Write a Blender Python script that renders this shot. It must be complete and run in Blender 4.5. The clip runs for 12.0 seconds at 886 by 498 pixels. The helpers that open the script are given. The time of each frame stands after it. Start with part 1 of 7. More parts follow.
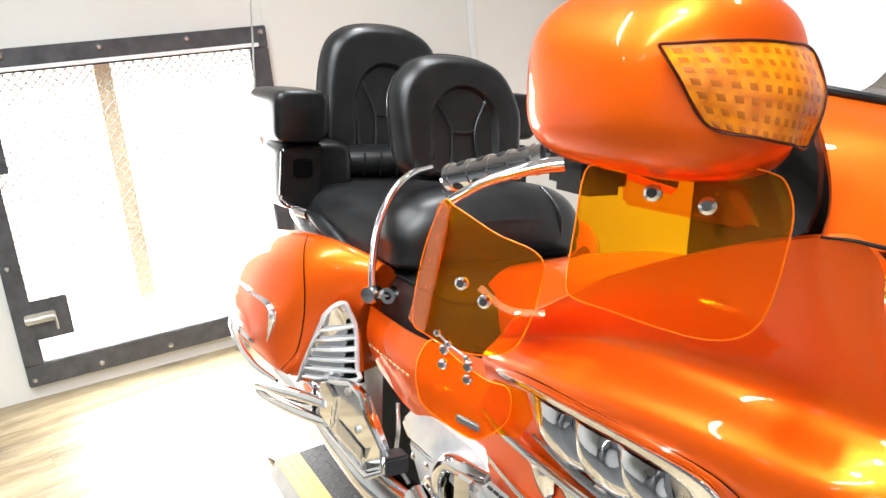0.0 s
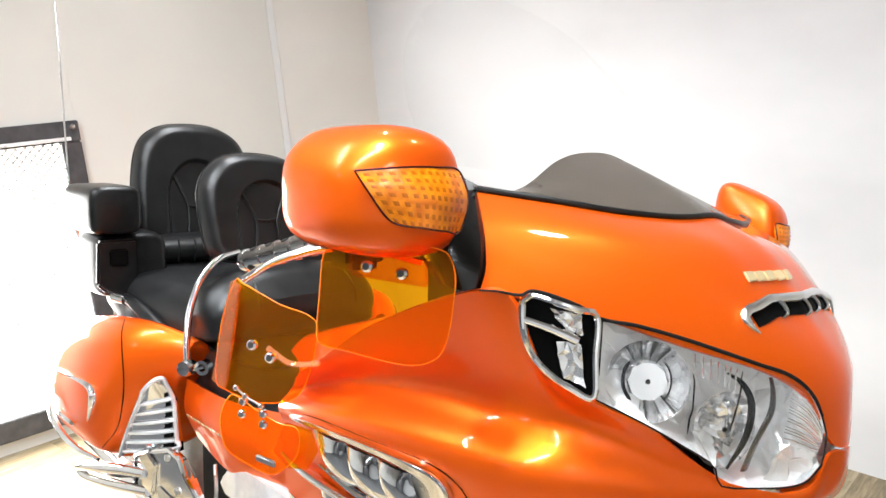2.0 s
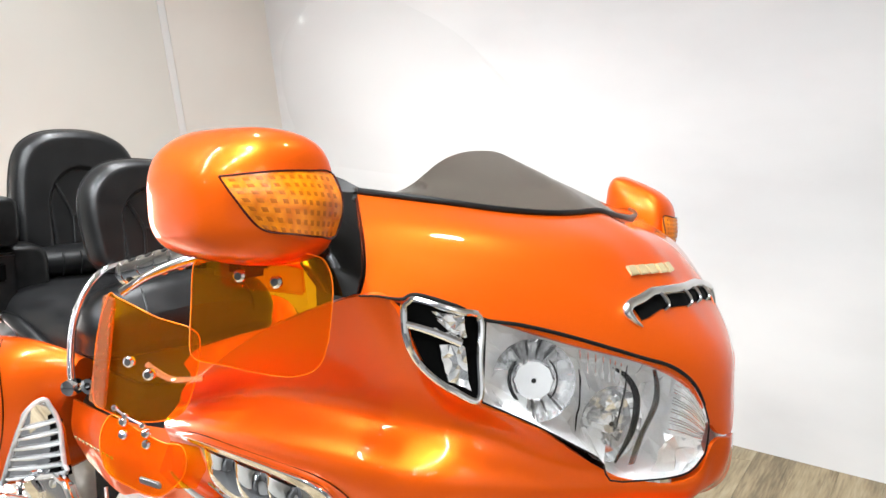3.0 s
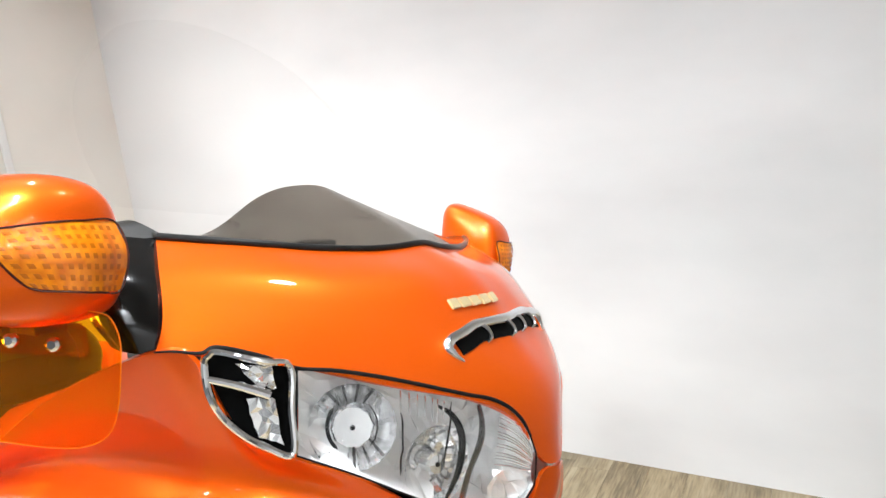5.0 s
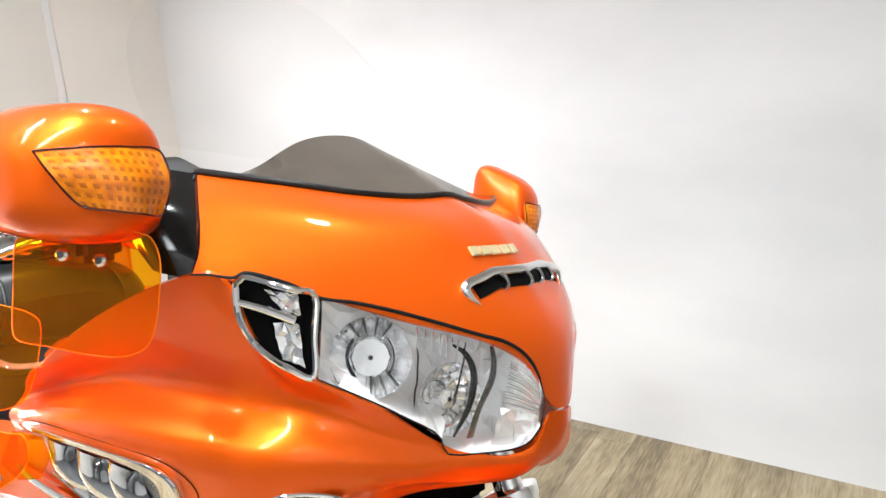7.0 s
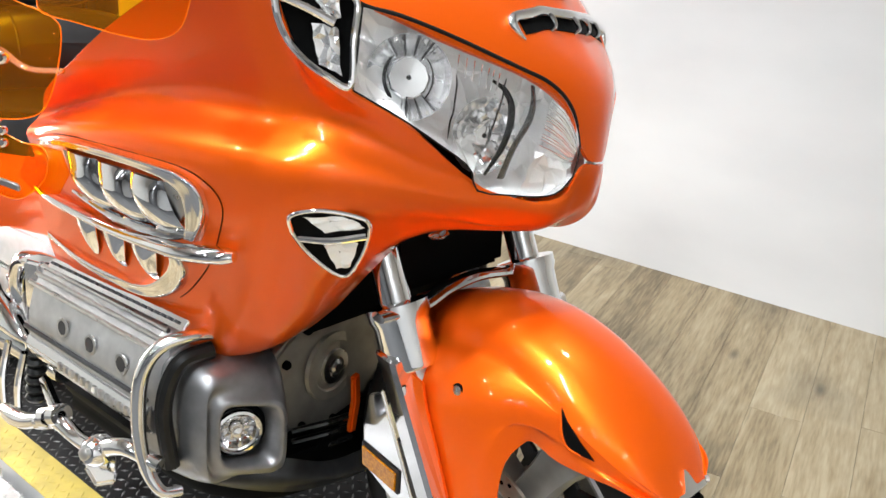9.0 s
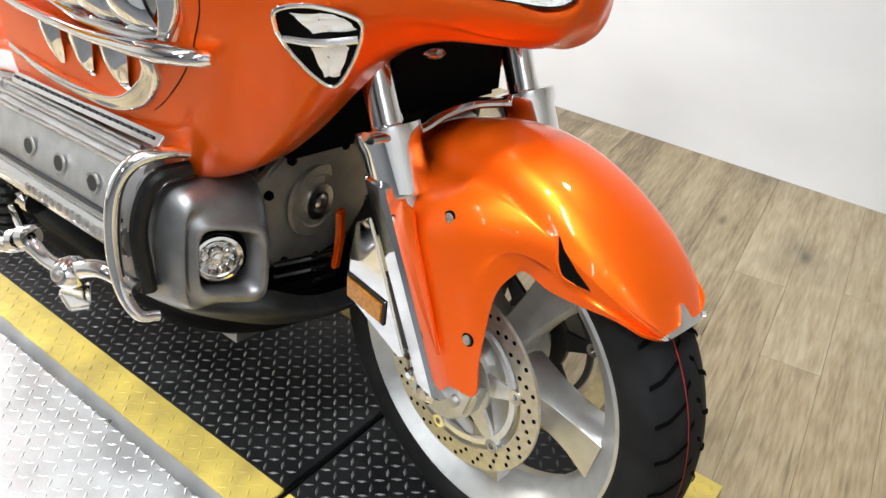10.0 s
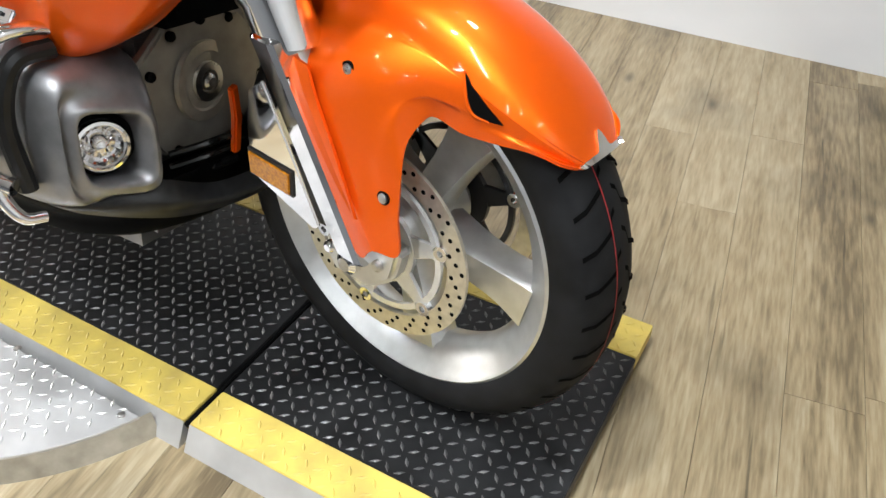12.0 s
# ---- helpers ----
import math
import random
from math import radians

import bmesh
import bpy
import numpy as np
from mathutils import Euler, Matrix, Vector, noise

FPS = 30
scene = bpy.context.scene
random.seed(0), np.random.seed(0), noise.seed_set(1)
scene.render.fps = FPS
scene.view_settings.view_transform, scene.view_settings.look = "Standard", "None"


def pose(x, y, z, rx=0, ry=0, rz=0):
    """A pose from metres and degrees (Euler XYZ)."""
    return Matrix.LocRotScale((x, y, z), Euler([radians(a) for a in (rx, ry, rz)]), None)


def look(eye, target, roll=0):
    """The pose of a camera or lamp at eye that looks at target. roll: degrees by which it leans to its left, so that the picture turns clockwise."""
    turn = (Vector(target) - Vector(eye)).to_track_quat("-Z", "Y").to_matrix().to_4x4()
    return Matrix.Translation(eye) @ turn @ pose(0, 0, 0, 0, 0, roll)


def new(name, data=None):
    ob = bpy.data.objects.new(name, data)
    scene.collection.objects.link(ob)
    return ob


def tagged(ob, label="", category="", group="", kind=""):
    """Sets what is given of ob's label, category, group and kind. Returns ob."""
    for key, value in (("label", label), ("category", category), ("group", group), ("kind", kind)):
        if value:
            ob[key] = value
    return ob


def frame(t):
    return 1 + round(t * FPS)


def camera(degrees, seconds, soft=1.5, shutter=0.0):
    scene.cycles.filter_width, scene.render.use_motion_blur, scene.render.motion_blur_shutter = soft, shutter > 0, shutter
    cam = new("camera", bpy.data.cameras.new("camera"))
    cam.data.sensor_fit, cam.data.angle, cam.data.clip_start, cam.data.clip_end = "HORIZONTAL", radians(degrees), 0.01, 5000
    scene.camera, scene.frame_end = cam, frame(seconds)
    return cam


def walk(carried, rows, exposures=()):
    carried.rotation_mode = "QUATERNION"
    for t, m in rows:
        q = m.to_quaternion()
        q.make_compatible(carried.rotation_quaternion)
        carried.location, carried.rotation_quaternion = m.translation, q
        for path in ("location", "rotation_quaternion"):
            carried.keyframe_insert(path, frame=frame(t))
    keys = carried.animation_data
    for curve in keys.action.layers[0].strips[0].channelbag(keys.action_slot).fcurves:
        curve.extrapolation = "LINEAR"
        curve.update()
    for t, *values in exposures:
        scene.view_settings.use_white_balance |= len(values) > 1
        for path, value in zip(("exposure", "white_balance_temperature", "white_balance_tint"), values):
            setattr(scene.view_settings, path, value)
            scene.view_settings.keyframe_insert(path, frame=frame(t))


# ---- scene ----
cam = camera(58.4, 12.0)
# seconds, place and turn of the camera
PATH = [
    (0.0, 0.165, -0.726, 1.274, 73.35, 5.04, 61.40),
    (0.2, 0.214, -0.754, 1.258, 73.97, 4.72, 58.57),
    (0.5, 0.287, -0.820, 1.268, 73.29, 7.35, 53.72),
    (0.7, 0.329, -0.857, 1.273, 74.42, 5.84, 51.86),
    (1.0, 0.383, -0.887, 1.306, 75.70, 5.43, 51.53),
    (1.2, 0.395, -0.869, 1.307, 76.12, 5.21, 51.45),
    (1.5, 0.413, -0.833, 1.324, 77.69, 5.57, 51.22),
    (2.0, 0.420, -0.795, 1.324, 77.74, 5.20, 49.07),
    (2.5, 0.429, -0.772, 1.322, 77.51, 5.54, 45.57),
    (3.0, 0.431, -0.750, 1.320, 77.04, 5.87, 42.75),
    (3.2, 0.432, -0.741, 1.318, 77.55, 6.07, 41.80),
    (5.0, 0.459, -0.679, 1.324, 77.53, 6.68, 33.05),
    (5.5, 0.471, -0.678, 1.323, 77.47, 7.31, 32.64),
    (6.0, 0.487, -0.684, 1.317, 77.05, 6.28, 33.67),
    (6.5, 0.508, -0.696, 1.312, 76.84, 5.39, 35.60),
    (8.3, 0.506, -0.743, 1.218, 71.72, 2.21, 38.36),
    (8.5, 0.499, -0.745, 1.204, 70.05, 1.33, 38.35),
    (9.0, 0.481, -0.749, 1.158, 65.73, -0.38, 38.53),
    (9.5, 0.467, -0.744, 1.108, 61.15, -2.22, 39.14),
    (10.0, 0.459, -0.742, 1.070, 57.05, -2.84, 38.33),
    (10.5, 0.459, -0.741, 1.035, 53.59, -3.82, 37.65),
    (11.0, 0.465, -0.739, 1.007, 51.31, -4.43, 36.63),
    (11.5, 0.468, -0.737, 0.992, 49.95, -4.60, 34.86),
    (12.0, 0.467, -0.736, 0.991, 50.70, -0.62, 29.63),
]
walk(cam, [(t, pose(x, y, z, rx, ry, rz)) for t, x, y, z, rx, ry, rz in PATH], [(0.0, -0.04), (8.0, -0.04), (10.0, -0.12), (12.0, -0.12)])

# ---- world and lights ----
LEAN, STEER, FLOOR = 8.04, -10.5, -0.044
world = bpy.data.worlds.new("world")
scene.world = world
world.use_nodes = True
sky = world.node_tree.nodes.new("ShaderNodeTexSky")
sky.sky_type, sky.sun_disc, sky.sun_elevation, sky.sun_rotation = "NISHITA", False, radians(35), radians(250)
world.node_tree.links.new(sky.outputs["Color"], world.node_tree.nodes["Background"].inputs["Color"])
world.node_tree.nodes["Background"].inputs["Strength"].default_value = 0.12


def area_lamp(name, place, target, width, height, watts, colour=(1, 1, 1)):
    data = bpy.data.lights.new(name, "AREA")
    data.shape, data.size, data.size_y, data.energy, data.color = "RECTANGLE", width, height, watts, colour
    ob = new(name, data)
    ob.matrix_world = look(place, target)
    return ob


# daylight in the window's opening, then unseen panels for the ceiling lights
area_lamp("window_light", (-3.13, -0.33, 0.66), (0.0, -0.33, 0.3), 0.95, 1.05, 60, (1.0, 0.985, 0.96))
# ceiling: tube lamps in threes over the near side, pairs further back, round spots along the wall
# the pair at x 2.55 is a fill added to brighten headlights and nose
for x, y, watts, count in ((-1.5, -1.3, 22, 3), (0.1, -1.6, 25, 3), (-1.2, -4.2, 17, 2), (0.6, -4.4, 17, 2), (-0.4, -6.6, 22, 2), (1.4, -3.0, 11, 2), (2.55, -1.8, 18, 2)):
    for k in range(count):
        area_lamp("unseen_tube_light", (x, y + 0.28 * k - 0.28, 2.9), (x - 0.1, y + 0.28 * k - 0.28, 0), 1.2, 0.06, watts, (0.90, 0.955, 1.0)).data.spread = radians(150)
# the last disc, over the nose, is a fill added to brighten the cowl
for x, y, watts, size, cone in ((-2.3, 0.6, 14, 0.12, 110), (-1.3, 0.55, 12, 0.12, 92), (0.12, 0.75, 7, 0.2, 92), (-0.2, -0.55, 30, 0.1, 130)):
    data = bpy.data.lights.new("unseen_spot_light", "AREA")
    data.shape, data.size, data.energy, data.color, data.spread = "DISK", size, watts, (0.93, 0.965, 1.0), radians(cone)
    new("unseen_spot_light", data).matrix_world = look((x, y, 2.9), (x, y + 0.1, 0))

# ---- mesh tools ----
def catmull(points, count, closed=False):
    """count points on a smooth curve through the given ones."""
    p = np.asarray(points, float)
    n = len(p)
    ext = np.concatenate([p[-1:], p, p[:2]]) if closed else np.concatenate([2 * p[:1] - p[1:2], p, 2 * p[-1:] - p[-2:-1]])
    spans = n if closed else n - 1
    u = np.linspace(0, spans, count, endpoint=not closed)
    k = np.minimum(u.astype(int), spans - 1)
    f = (u - k).reshape((-1,) + (1,) * (p.ndim - 1))
    a, b, c, d = ext[k], ext[k + 1], ext[k + 2], ext[k + 3]
    return 0.5 * (2 * b + (c - a) * f + (2 * a - 5 * b + 4 * c - d) * f**2 + (3 * b - a - 3 * c + d) * f**3)


MID_N = np.array((0, 0.9958, -0.092))
MID_P = np.array((0, 0, 1.1))


def flip_y(points):
    """The same points on the other side of the body's middle plane."""
    p = np.asarray(points, float)
    return p - 2 * ((p - MID_P) @ MID_N)[..., None] * MID_N


def far_side(points):
    """The far half of the nose, tucked back behind the near half."""
    p = flip_y(points) * (1, 0.90, 1)
    p[..., 0] -= 0.12 * np.clip((p[..., 1] - 0.05) / 0.3, 0, 1)
    return p


def sided(s):
    """Places a point given as (x, outwards, z) on the right (s = -1) or left side."""
    return (lambda x, y, z: (x, -y, z)) if s < 0 else (lambda x, y, z: tuple(float(v) for v in flip_y((x, -y, z))))


def mid_y(z):
    return 0.0924 * (z - 1.1)


STEER_AT = Vector((0.109, 0, 0))
STEERED = Matrix.Translation(STEER_AT) @ Matrix.Rotation(radians(STEER), 4, Vector((-math.sin(radians(29.25)), 0, math.cos(radians(29.25))))) @ Matrix.Translation(-STEER_AT)


def part(name, bm, material, parent=None, label="", smooth=True, steered=False, angle=35, recalc=True):
    """Links a bmesh as one mesh object under a thing or a part."""
    if steered:
        bmesh.ops.transform(bm, matrix=STEERED, verts=bm.verts)
    if recalc:
        bmesh.ops.recalc_face_normals(bm, faces=bm.faces)
    me = bpy.data.meshes.new(name)
    bm.to_mesh(me)
    bm.free()
    me.materials.append(material)
    if smooth:
        me.polygons.foreach_set("use_smooth", [True] * len(me.polygons))
        me.set_sharp_from_angle(angle=radians(angle))
    ob = new(name, me)
    if parent:
        ob.parent = parent
    if label:
        ob["label"] = label
    return ob


def grid_faces(bm, verts, rows, cols, closed=False):
    for i in range(rows - 1):
        for j in range(cols if closed else cols - 1):
            bm.faces.new((verts[i * cols + j], verts[i * cols + (j + 1) % cols], verts[(i + 1) * cols + (j + 1) % cols], verts[(i + 1) * cols + j]))


def sheet(control, nu, nv, thick, bm=None, inward=(0, 0, 0)):
    """A smooth shell through a grid of control points (rows, columns, 3), thickened towards the point inward."""
    bm = bm or bmesh.new()
    c = catmull(control, nu)
    g = catmull(np.swapaxes(c, 0, 1), nv)
    g = np.swapaxes(g, 0, 1)
    du, dv = np.gradient(g, axis=0), np.gradient(g, axis=1)
    nrm = np.cross(du, dv)
    nrm /= np.linalg.norm(nrm, axis=2, keepdims=True) + 1e-12
    side = np.sign(((np.asarray(inward) - g) * nrm).sum(2).mean()) or 1
    back = g + nrm * thick * side
    a = [bm.verts.new(v) for v in g.reshape(-1, 3)]
    b = [bm.verts.new(v) for v in back.reshape(-1, 3)]
    grid_faces(bm, a, nu, nv)
    grid_faces(bm, b[::-1], nu, nv)
    rim = [j for j in range(nv)] + [i * nv + nv - 1 for i in range(1, nu)] + [(nu - 1) * nv + j for j in range(nv - 2, -1, -1)] + [i * nv for i in range(nu - 2, 0, -1)]
    for p, q in zip(rim, rim[1:] + rim[:1]):
        bm.faces.new((a[q], a[p], b[p], b[q]))
    return bm


def loft(rings, along=0, caps=True, bm=None, smooth_ring=0):
    """A skin over rings of points; along: points along the length after smoothing; smooth_ring: points round each ring."""
    bm = bm or bmesh.new()
    r = np.asarray(rings, float)
    if smooth_ring:
        r = np.swapaxes(catmull(np.swapaxes(r, 0, 1), smooth_ring, closed=True), 0, 1)
    if along:
        r = catmull(r, along)
    n, m = r.shape[:2]
    v = [bm.verts.new(p) for p in r.reshape(-1, 3)]
    grid_faces(bm, v, n, m, closed=True)
    if caps:
        bm.faces.new(v[:m][::-1])
        bm.faces.new(v[-m:])
    return bm


def tube(path, radius, count=0, sides=12, bm=None, flat=1.0):
    """A round bar along a path; radius: one number or one for each point; flat squeezes its section."""
    p = np.asarray(path, float)
    rad = np.full(len(p), radius, float) if np.isscalar(radius) else np.asarray(radius, float)
    if count:
        full = catmull(np.concatenate([p, rad[:, None]], 1), count)
        p, rad = full[:, :3], full[:, 3]
    tan = np.gradient(p, axis=0)
    tan /= np.linalg.norm(tan, axis=1, keepdims=True) + 1e-12
    up = Vector((0, 0, 1)) if abs(tan[0][2]) < 0.9 else Vector((1, 0, 0))
    rings, nrm = [], None
    for q, t, rr in zip(p, tan, rad):
        t = Vector(t)
        nrm = (up if nrm is None else nrm)
        nrm = (nrm - t * nrm.dot(t)).normalized()
        bi = t.cross(nrm)
        rings.append([np.array(q) + rr * (math.cos(a) * np.array(nrm) * flat + math.sin(a) * np.array(bi)) for a in np.linspace(0, 2 * math.pi, sides, endpoint=False)])
    return loft(rings, bm=bm)


def turned(profile, place, axis, steps=24, bm=None, caps=True):
    """A body of revolution: profile of (radius, along) round the axis through place."""
    q = Vector(axis).normalized().to_track_quat("Z", "Y").to_matrix()
    rings = []
    for r, h in profile:
        rings.append([np.array(Vector(place) + q @ Vector((r * math.cos(a), r * math.sin(a), h))) for a in np.linspace(0, 2 * math.pi, steps, endpoint=False)])
    return loft(rings, bm=bm, caps=caps)


def ring_body(profile, place, axis, steps=48, bm=None):
    """A ring: a closed profile of (radius, along) swept right round the axis."""
    bm = bm or bmesh.new()
    q = Vector(axis).normalized().to_track_quat("Z", "Y").to_matrix()
    m = len(profile)
    v = [bm.verts.new(Vector(place) + q @ Vector((r * math.cos(a), r * math.sin(a), h))) for a in np.linspace(0, 2 * math.pi, steps, endpoint=False) for r, h in profile]
    for i in range(steps):
        for j in range(m):
            bm.faces.new((v[i * m + j], v[i * m + (j + 1) % m], v[(i + 1) % steps * m + (j + 1) % m], v[(i + 1) % steps * m + j]))
    return bm


def slab(outline, normal, thick, bm=None, bevel=0.0, segments=2):
    """A flat plate: an outline of 3D points pushed along normal."""
    own = bmesh.new()
    n = Vector(normal).normalized() * thick
    a = [own.verts.new(p) for p in outline]
    b = [own.verts.new(Vector(p) + n) for p in outline]
    own.faces.new(a[::-1])
    own.faces.new(b)
    for i in range(len(a)):
        j = (i + 1) % len(a)
        own.faces.new((a[i], a[j], b[j], b[i]))
    bmesh.ops.recalc_face_normals(own, faces=own.faces)
    if bevel:
        edges = [e for e in own.edges if e.calc_face_angle(0) > 0.6]
        bmesh.ops.bevel(own, geom=edges, offset=bevel, segments=segments, affect="EDGES", clamp_overlap=True)
    return join(bm, own)


def join(bm, own):
    if bm is None:
        return own
    me = bpy.data.meshes.new("tmp")
    own.to_mesh(me)
    own.free()
    bm.from_mesh(me)
    bpy.data.meshes.remove(me)
    return bm


def box(lo, hi, bm=None, bevel=0.0, segments=2):
    (x0, y0, z0), (x1, y1, z1) = lo, hi
    return slab([(x0, y0, z0), (x1, y0, z0), (x1, y1, z0), (x0, y1, z0)], (0, 0, 1), z1 - z0, bm, bevel, segments)


def ball(place, size, bm=None, steps=12):
    own = bmesh.new()
    bmesh.ops.create_uvsphere(own, u_segments=steps, v_segments=max(6, steps // 2), radius=1)
    bmesh.ops.transform(own, matrix=Matrix.LocRotScale(place, None, size), verts=own.verts)
    return join(bm, own)


def facet_patch(corners, nu, nv, uneven, seed):
    """A plate of small flat facets between four corners."""
    a, b, c, d = (np.array(p, float) for p in corners)
    r = np.random.default_rng(seed)
    u, v = np.meshgrid(np.linspace(0, 1, nu), np.linspace(0, 1, nv), indexing="ij")
    u, v = u[..., None], v[..., None]
    g = (a * (1 - v) + b * v) * (1 - u) + (d * (1 - v) + c * v) * u
    g = g + r.normal(0, uneven, g.shape)
    bm = bmesh.new()
    grid_faces(bm, [bm.verts.new(p) for p in g.reshape(-1, 3)], nu, nv)
    bmesh.ops.triangulate(bm, faces=bm.faces[:])
    return bm


# ---- materials ----
def material(name, colour, rough=0.5, metal=0.0, coat=0.0, **extra):
    m = bpy.data.materials.new(name)
    m.use_nodes = True
    b = m.node_tree.nodes["Principled BSDF"]
    b.inputs["Base Color"].default_value = (*colour, 1)
    b.inputs["Roughness"].default_value = rough
    b.inputs["Metallic"].default_value = metal
    b.inputs["Coat Weight"].default_value = coat
    b.inputs["Coat Roughness"].default_value = 0.04
    for key, value in extra.items():
        b.inputs[key.replace("_", " ")].default_value = value
    return m


def nodes_of(m):
    return m.node_tree.nodes, m.node_tree.links, m.node_tree.nodes["Principled BSDF"]


def grain(m, scale, low, high, detail=4.0, stretch=(1, 1, 1), rough=None, bump=0.0, bump_scale=None, bump_depth=0.002):
    """Colour from low to high by noise at real size, with gloss and relief to suit."""
    n, l, b = nodes_of(m)
    co = n.new("ShaderNodeTexCoord")
    mp = n.new("ShaderNodeMapping")
    mp.inputs["Scale"].default_value = stretch
    l.new(co.outputs["Object"], mp.inputs["Vector"])
    tex = n.new("ShaderNodeTexNoise")
    tex.inputs["Scale"].default_value, tex.inputs["Detail"].default_value = scale, detail
    l.new(mp.outputs["Vector"], tex.inputs["Vector"])
    ramp = n.new("ShaderNodeValToRGB")
    ramp.color_ramp.elements[0].color, ramp.color_ramp.elements[1].color = (*low, 1), (*high, 1)
    ramp.color_ramp.elements[0].position, ramp.color_ramp.elements[1].position = 0.3, 0.7
    l.new(tex.outputs["Fac"], ramp.inputs["Fac"])
    l.new(ramp.outputs["Color"], b.inputs["Base Color"])
    if rough:
        rng = n.new("ShaderNodeMapRange")
        rng.inputs["To Min"].default_value, rng.inputs["To Max"].default_value = rough
        l.new(tex.outputs["Fac"], rng.inputs["Value"])
        l.new(rng.outputs["Result"], b.inputs["Roughness"])
    if bump:
        fine = n.new("ShaderNodeTexNoise")
        fine.inputs["Scale"].default_value, fine.inputs["Detail"].default_value = bump_scale or scale * 6, 3
        l.new(mp.outputs["Vector"], fine.inputs["Vector"])
        bp = n.new("ShaderNodeBump")
        bp.inputs["Strength"].default_value, bp.inputs["Distance"].default_value = bump, bump_depth
        l.new(fine.outputs["Fac"], bp.inputs["Height"])
        l.new(bp.outputs["Normal"], b.inputs["Normal"])
    return m


def tinted_sheet(name, colour, haze=0.0, gloss=0.04, rim=0.4, glow=None):
    """Thin clear plastic: light passes straight through, tinted, with a mirror film on top."""
    m = bpy.data.materials.new(name)
    m.use_nodes = True
    n, l = m.node_tree.nodes, m.node_tree.links
    n.clear()
    out = n.new("ShaderNodeOutputMaterial")
    clear, shine, body = n.new("ShaderNodeBsdfTransparent"), n.new("ShaderNodeBsdfGlossy"), n.new("ShaderNodeBsdfDiffuse")
    clear.inputs["Color"].default_value = (*colour, 1)
    body.inputs["Color"].default_value = (*(glow or colour), 1)
    shine.inputs["Roughness"].default_value = 0.03
    edge = n.new("ShaderNodeLayerWeight")
    power = n.new("ShaderNodeMath")
    power.operation, power.inputs[1].default_value = "POWER", 3.0
    l.new(edge.outputs["Facing"], power.inputs[0])
    fres = n.new("ShaderNodeMath")
    fres.operation, fres.inputs[1].default_value, fres.inputs[2].default_value = "MULTIPLY_ADD", rim, gloss
    l.new(power.outputs[0], fres.inputs[0])
    m1, m2 = n.new("ShaderNodeMixShader"), n.new("ShaderNodeMixShader")
    m1.inputs["Fac"].default_value = haze
    l.new(clear.outputs[0], m1.inputs[1])
    l.new(body.outputs[0], m1.inputs[2])
    l.new(fres.outputs[0], m2.inputs["Fac"])
    l.new(m1.outputs[0], m2.inputs[1])
    l.new(shine.outputs[0], m2.inputs[2])
    l.new(m2.outputs[0], out.inputs["Surface"])
    return m


ORANGE = material("orange_candy_paint", (0.85, 0.100, 0.004), 0.38, 0.54, 1.0)
grain(ORANGE, 1400, (0.79, 0.098, 0.003), (0.89, 0.122, 0.005), 2.0)
ORANGE.node_tree.nodes["Principled BSDF"].inputs["Coat Roughness"].default_value = 0.02
ORANGE.node_tree.nodes["Principled BSDF"].inputs["Coat IOR"].default_value = 1.34
ORANGE.node_tree.nodes["Principled BSDF"].inputs["Specular Tint"].default_value = (1.0, 0.42, 0.16, 1)
CHROME = material("chrome", (0.86, 0.86, 0.87), 0.06, 1.0)
STEEL = grain(material("brushed_steel", (0.6, 0.6, 0.6), 0.3, 1.0), 60, (0.52, 0.51, 0.49), (0.66, 0.65, 0.63), rough=(0.22, 0.38))
ALLOY = grain(material("silver_alloy_paint", (0.62, 0.62, 0.61), 0.35, 0.85), 40, (0.58, 0.58, 0.57), (0.68, 0.68, 0.67), rough=(0.28, 0.4))
ENGINE = grain(material("engine_grey_metal", (0.26, 0.255, 0.26), 0.38, 0.8), 30, (0.21, 0.207, 0.21), (0.30, 0.295, 0.30), rough=(0.26, 0.42), bump=0.15, bump_scale=900, bump_depth=0.0004)
CHIN_GREY = grain(material("dark_grey_cast_metal", (0.06, 0.06, 0.06), 0.4, 0.4), 30, (0.012, 0.012, 0.0125), (0.035, 0.035, 0.036), rough=(0.28, 0.45))
HEAD_METAL = grain(material("head_cover_metal", (0.48, 0.48, 0.48), 0.36, 0.85), 40, (0.42, 0.42, 0.42), (0.54, 0.54, 0.535), rough=(0.28, 0.42))
DISC = grain(material("brake_disc_steel", (0.5, 0.46, 0.38), 0.32, 0.8), 80, (0.55, 0.51, 0.43), (0.70, 0.66, 0.57), rough=(0.25, 0.42))
LEATHER = grain(material("black_vinyl", (0.02, 0.02, 0.02), 0.42), 25, (0.004, 0.004, 0.0043), (0.009, 0.009, 0.0094), rough=(0.28, 0.42), bump=0.35, bump_scale=420, bump_depth=0.0008)
PLASTIC = grain(material("black_plastic", (0.02, 0.02, 0.02), 0.4), 40, (0.004, 0.004, 0.004), (0.010, 0.010, 0.010), rough=(0.25, 0.4), bump=0.1, bump_scale=800, bump_depth=0.0003)
# near-black for black parts, and for shade inside openings and behind the forks
DARK = material("near_black_parts_and_shade", (0.002, 0.002, 0.002), 0.6, Specular_IOR_Level=0.2)
GROOVE = material("groove_rubber", (0.002, 0.002, 0.002), 0.9, Specular_IOR_Level=0.05)
SEAM = material("stitch_thread", (0.006, 0.006, 0.006), 0.6, Specular_IOR_Level=0.2)
LENS_RIM = material("dark_lens_rim", (0.05, 0.006, 0.002), 0.25)
# light gathered in the acrylic's cut edge, put into a bright colour
BRIGHT_EDGE = material("lit_acrylic_edge", (1.0, 0.30, 0.02), 0.25)
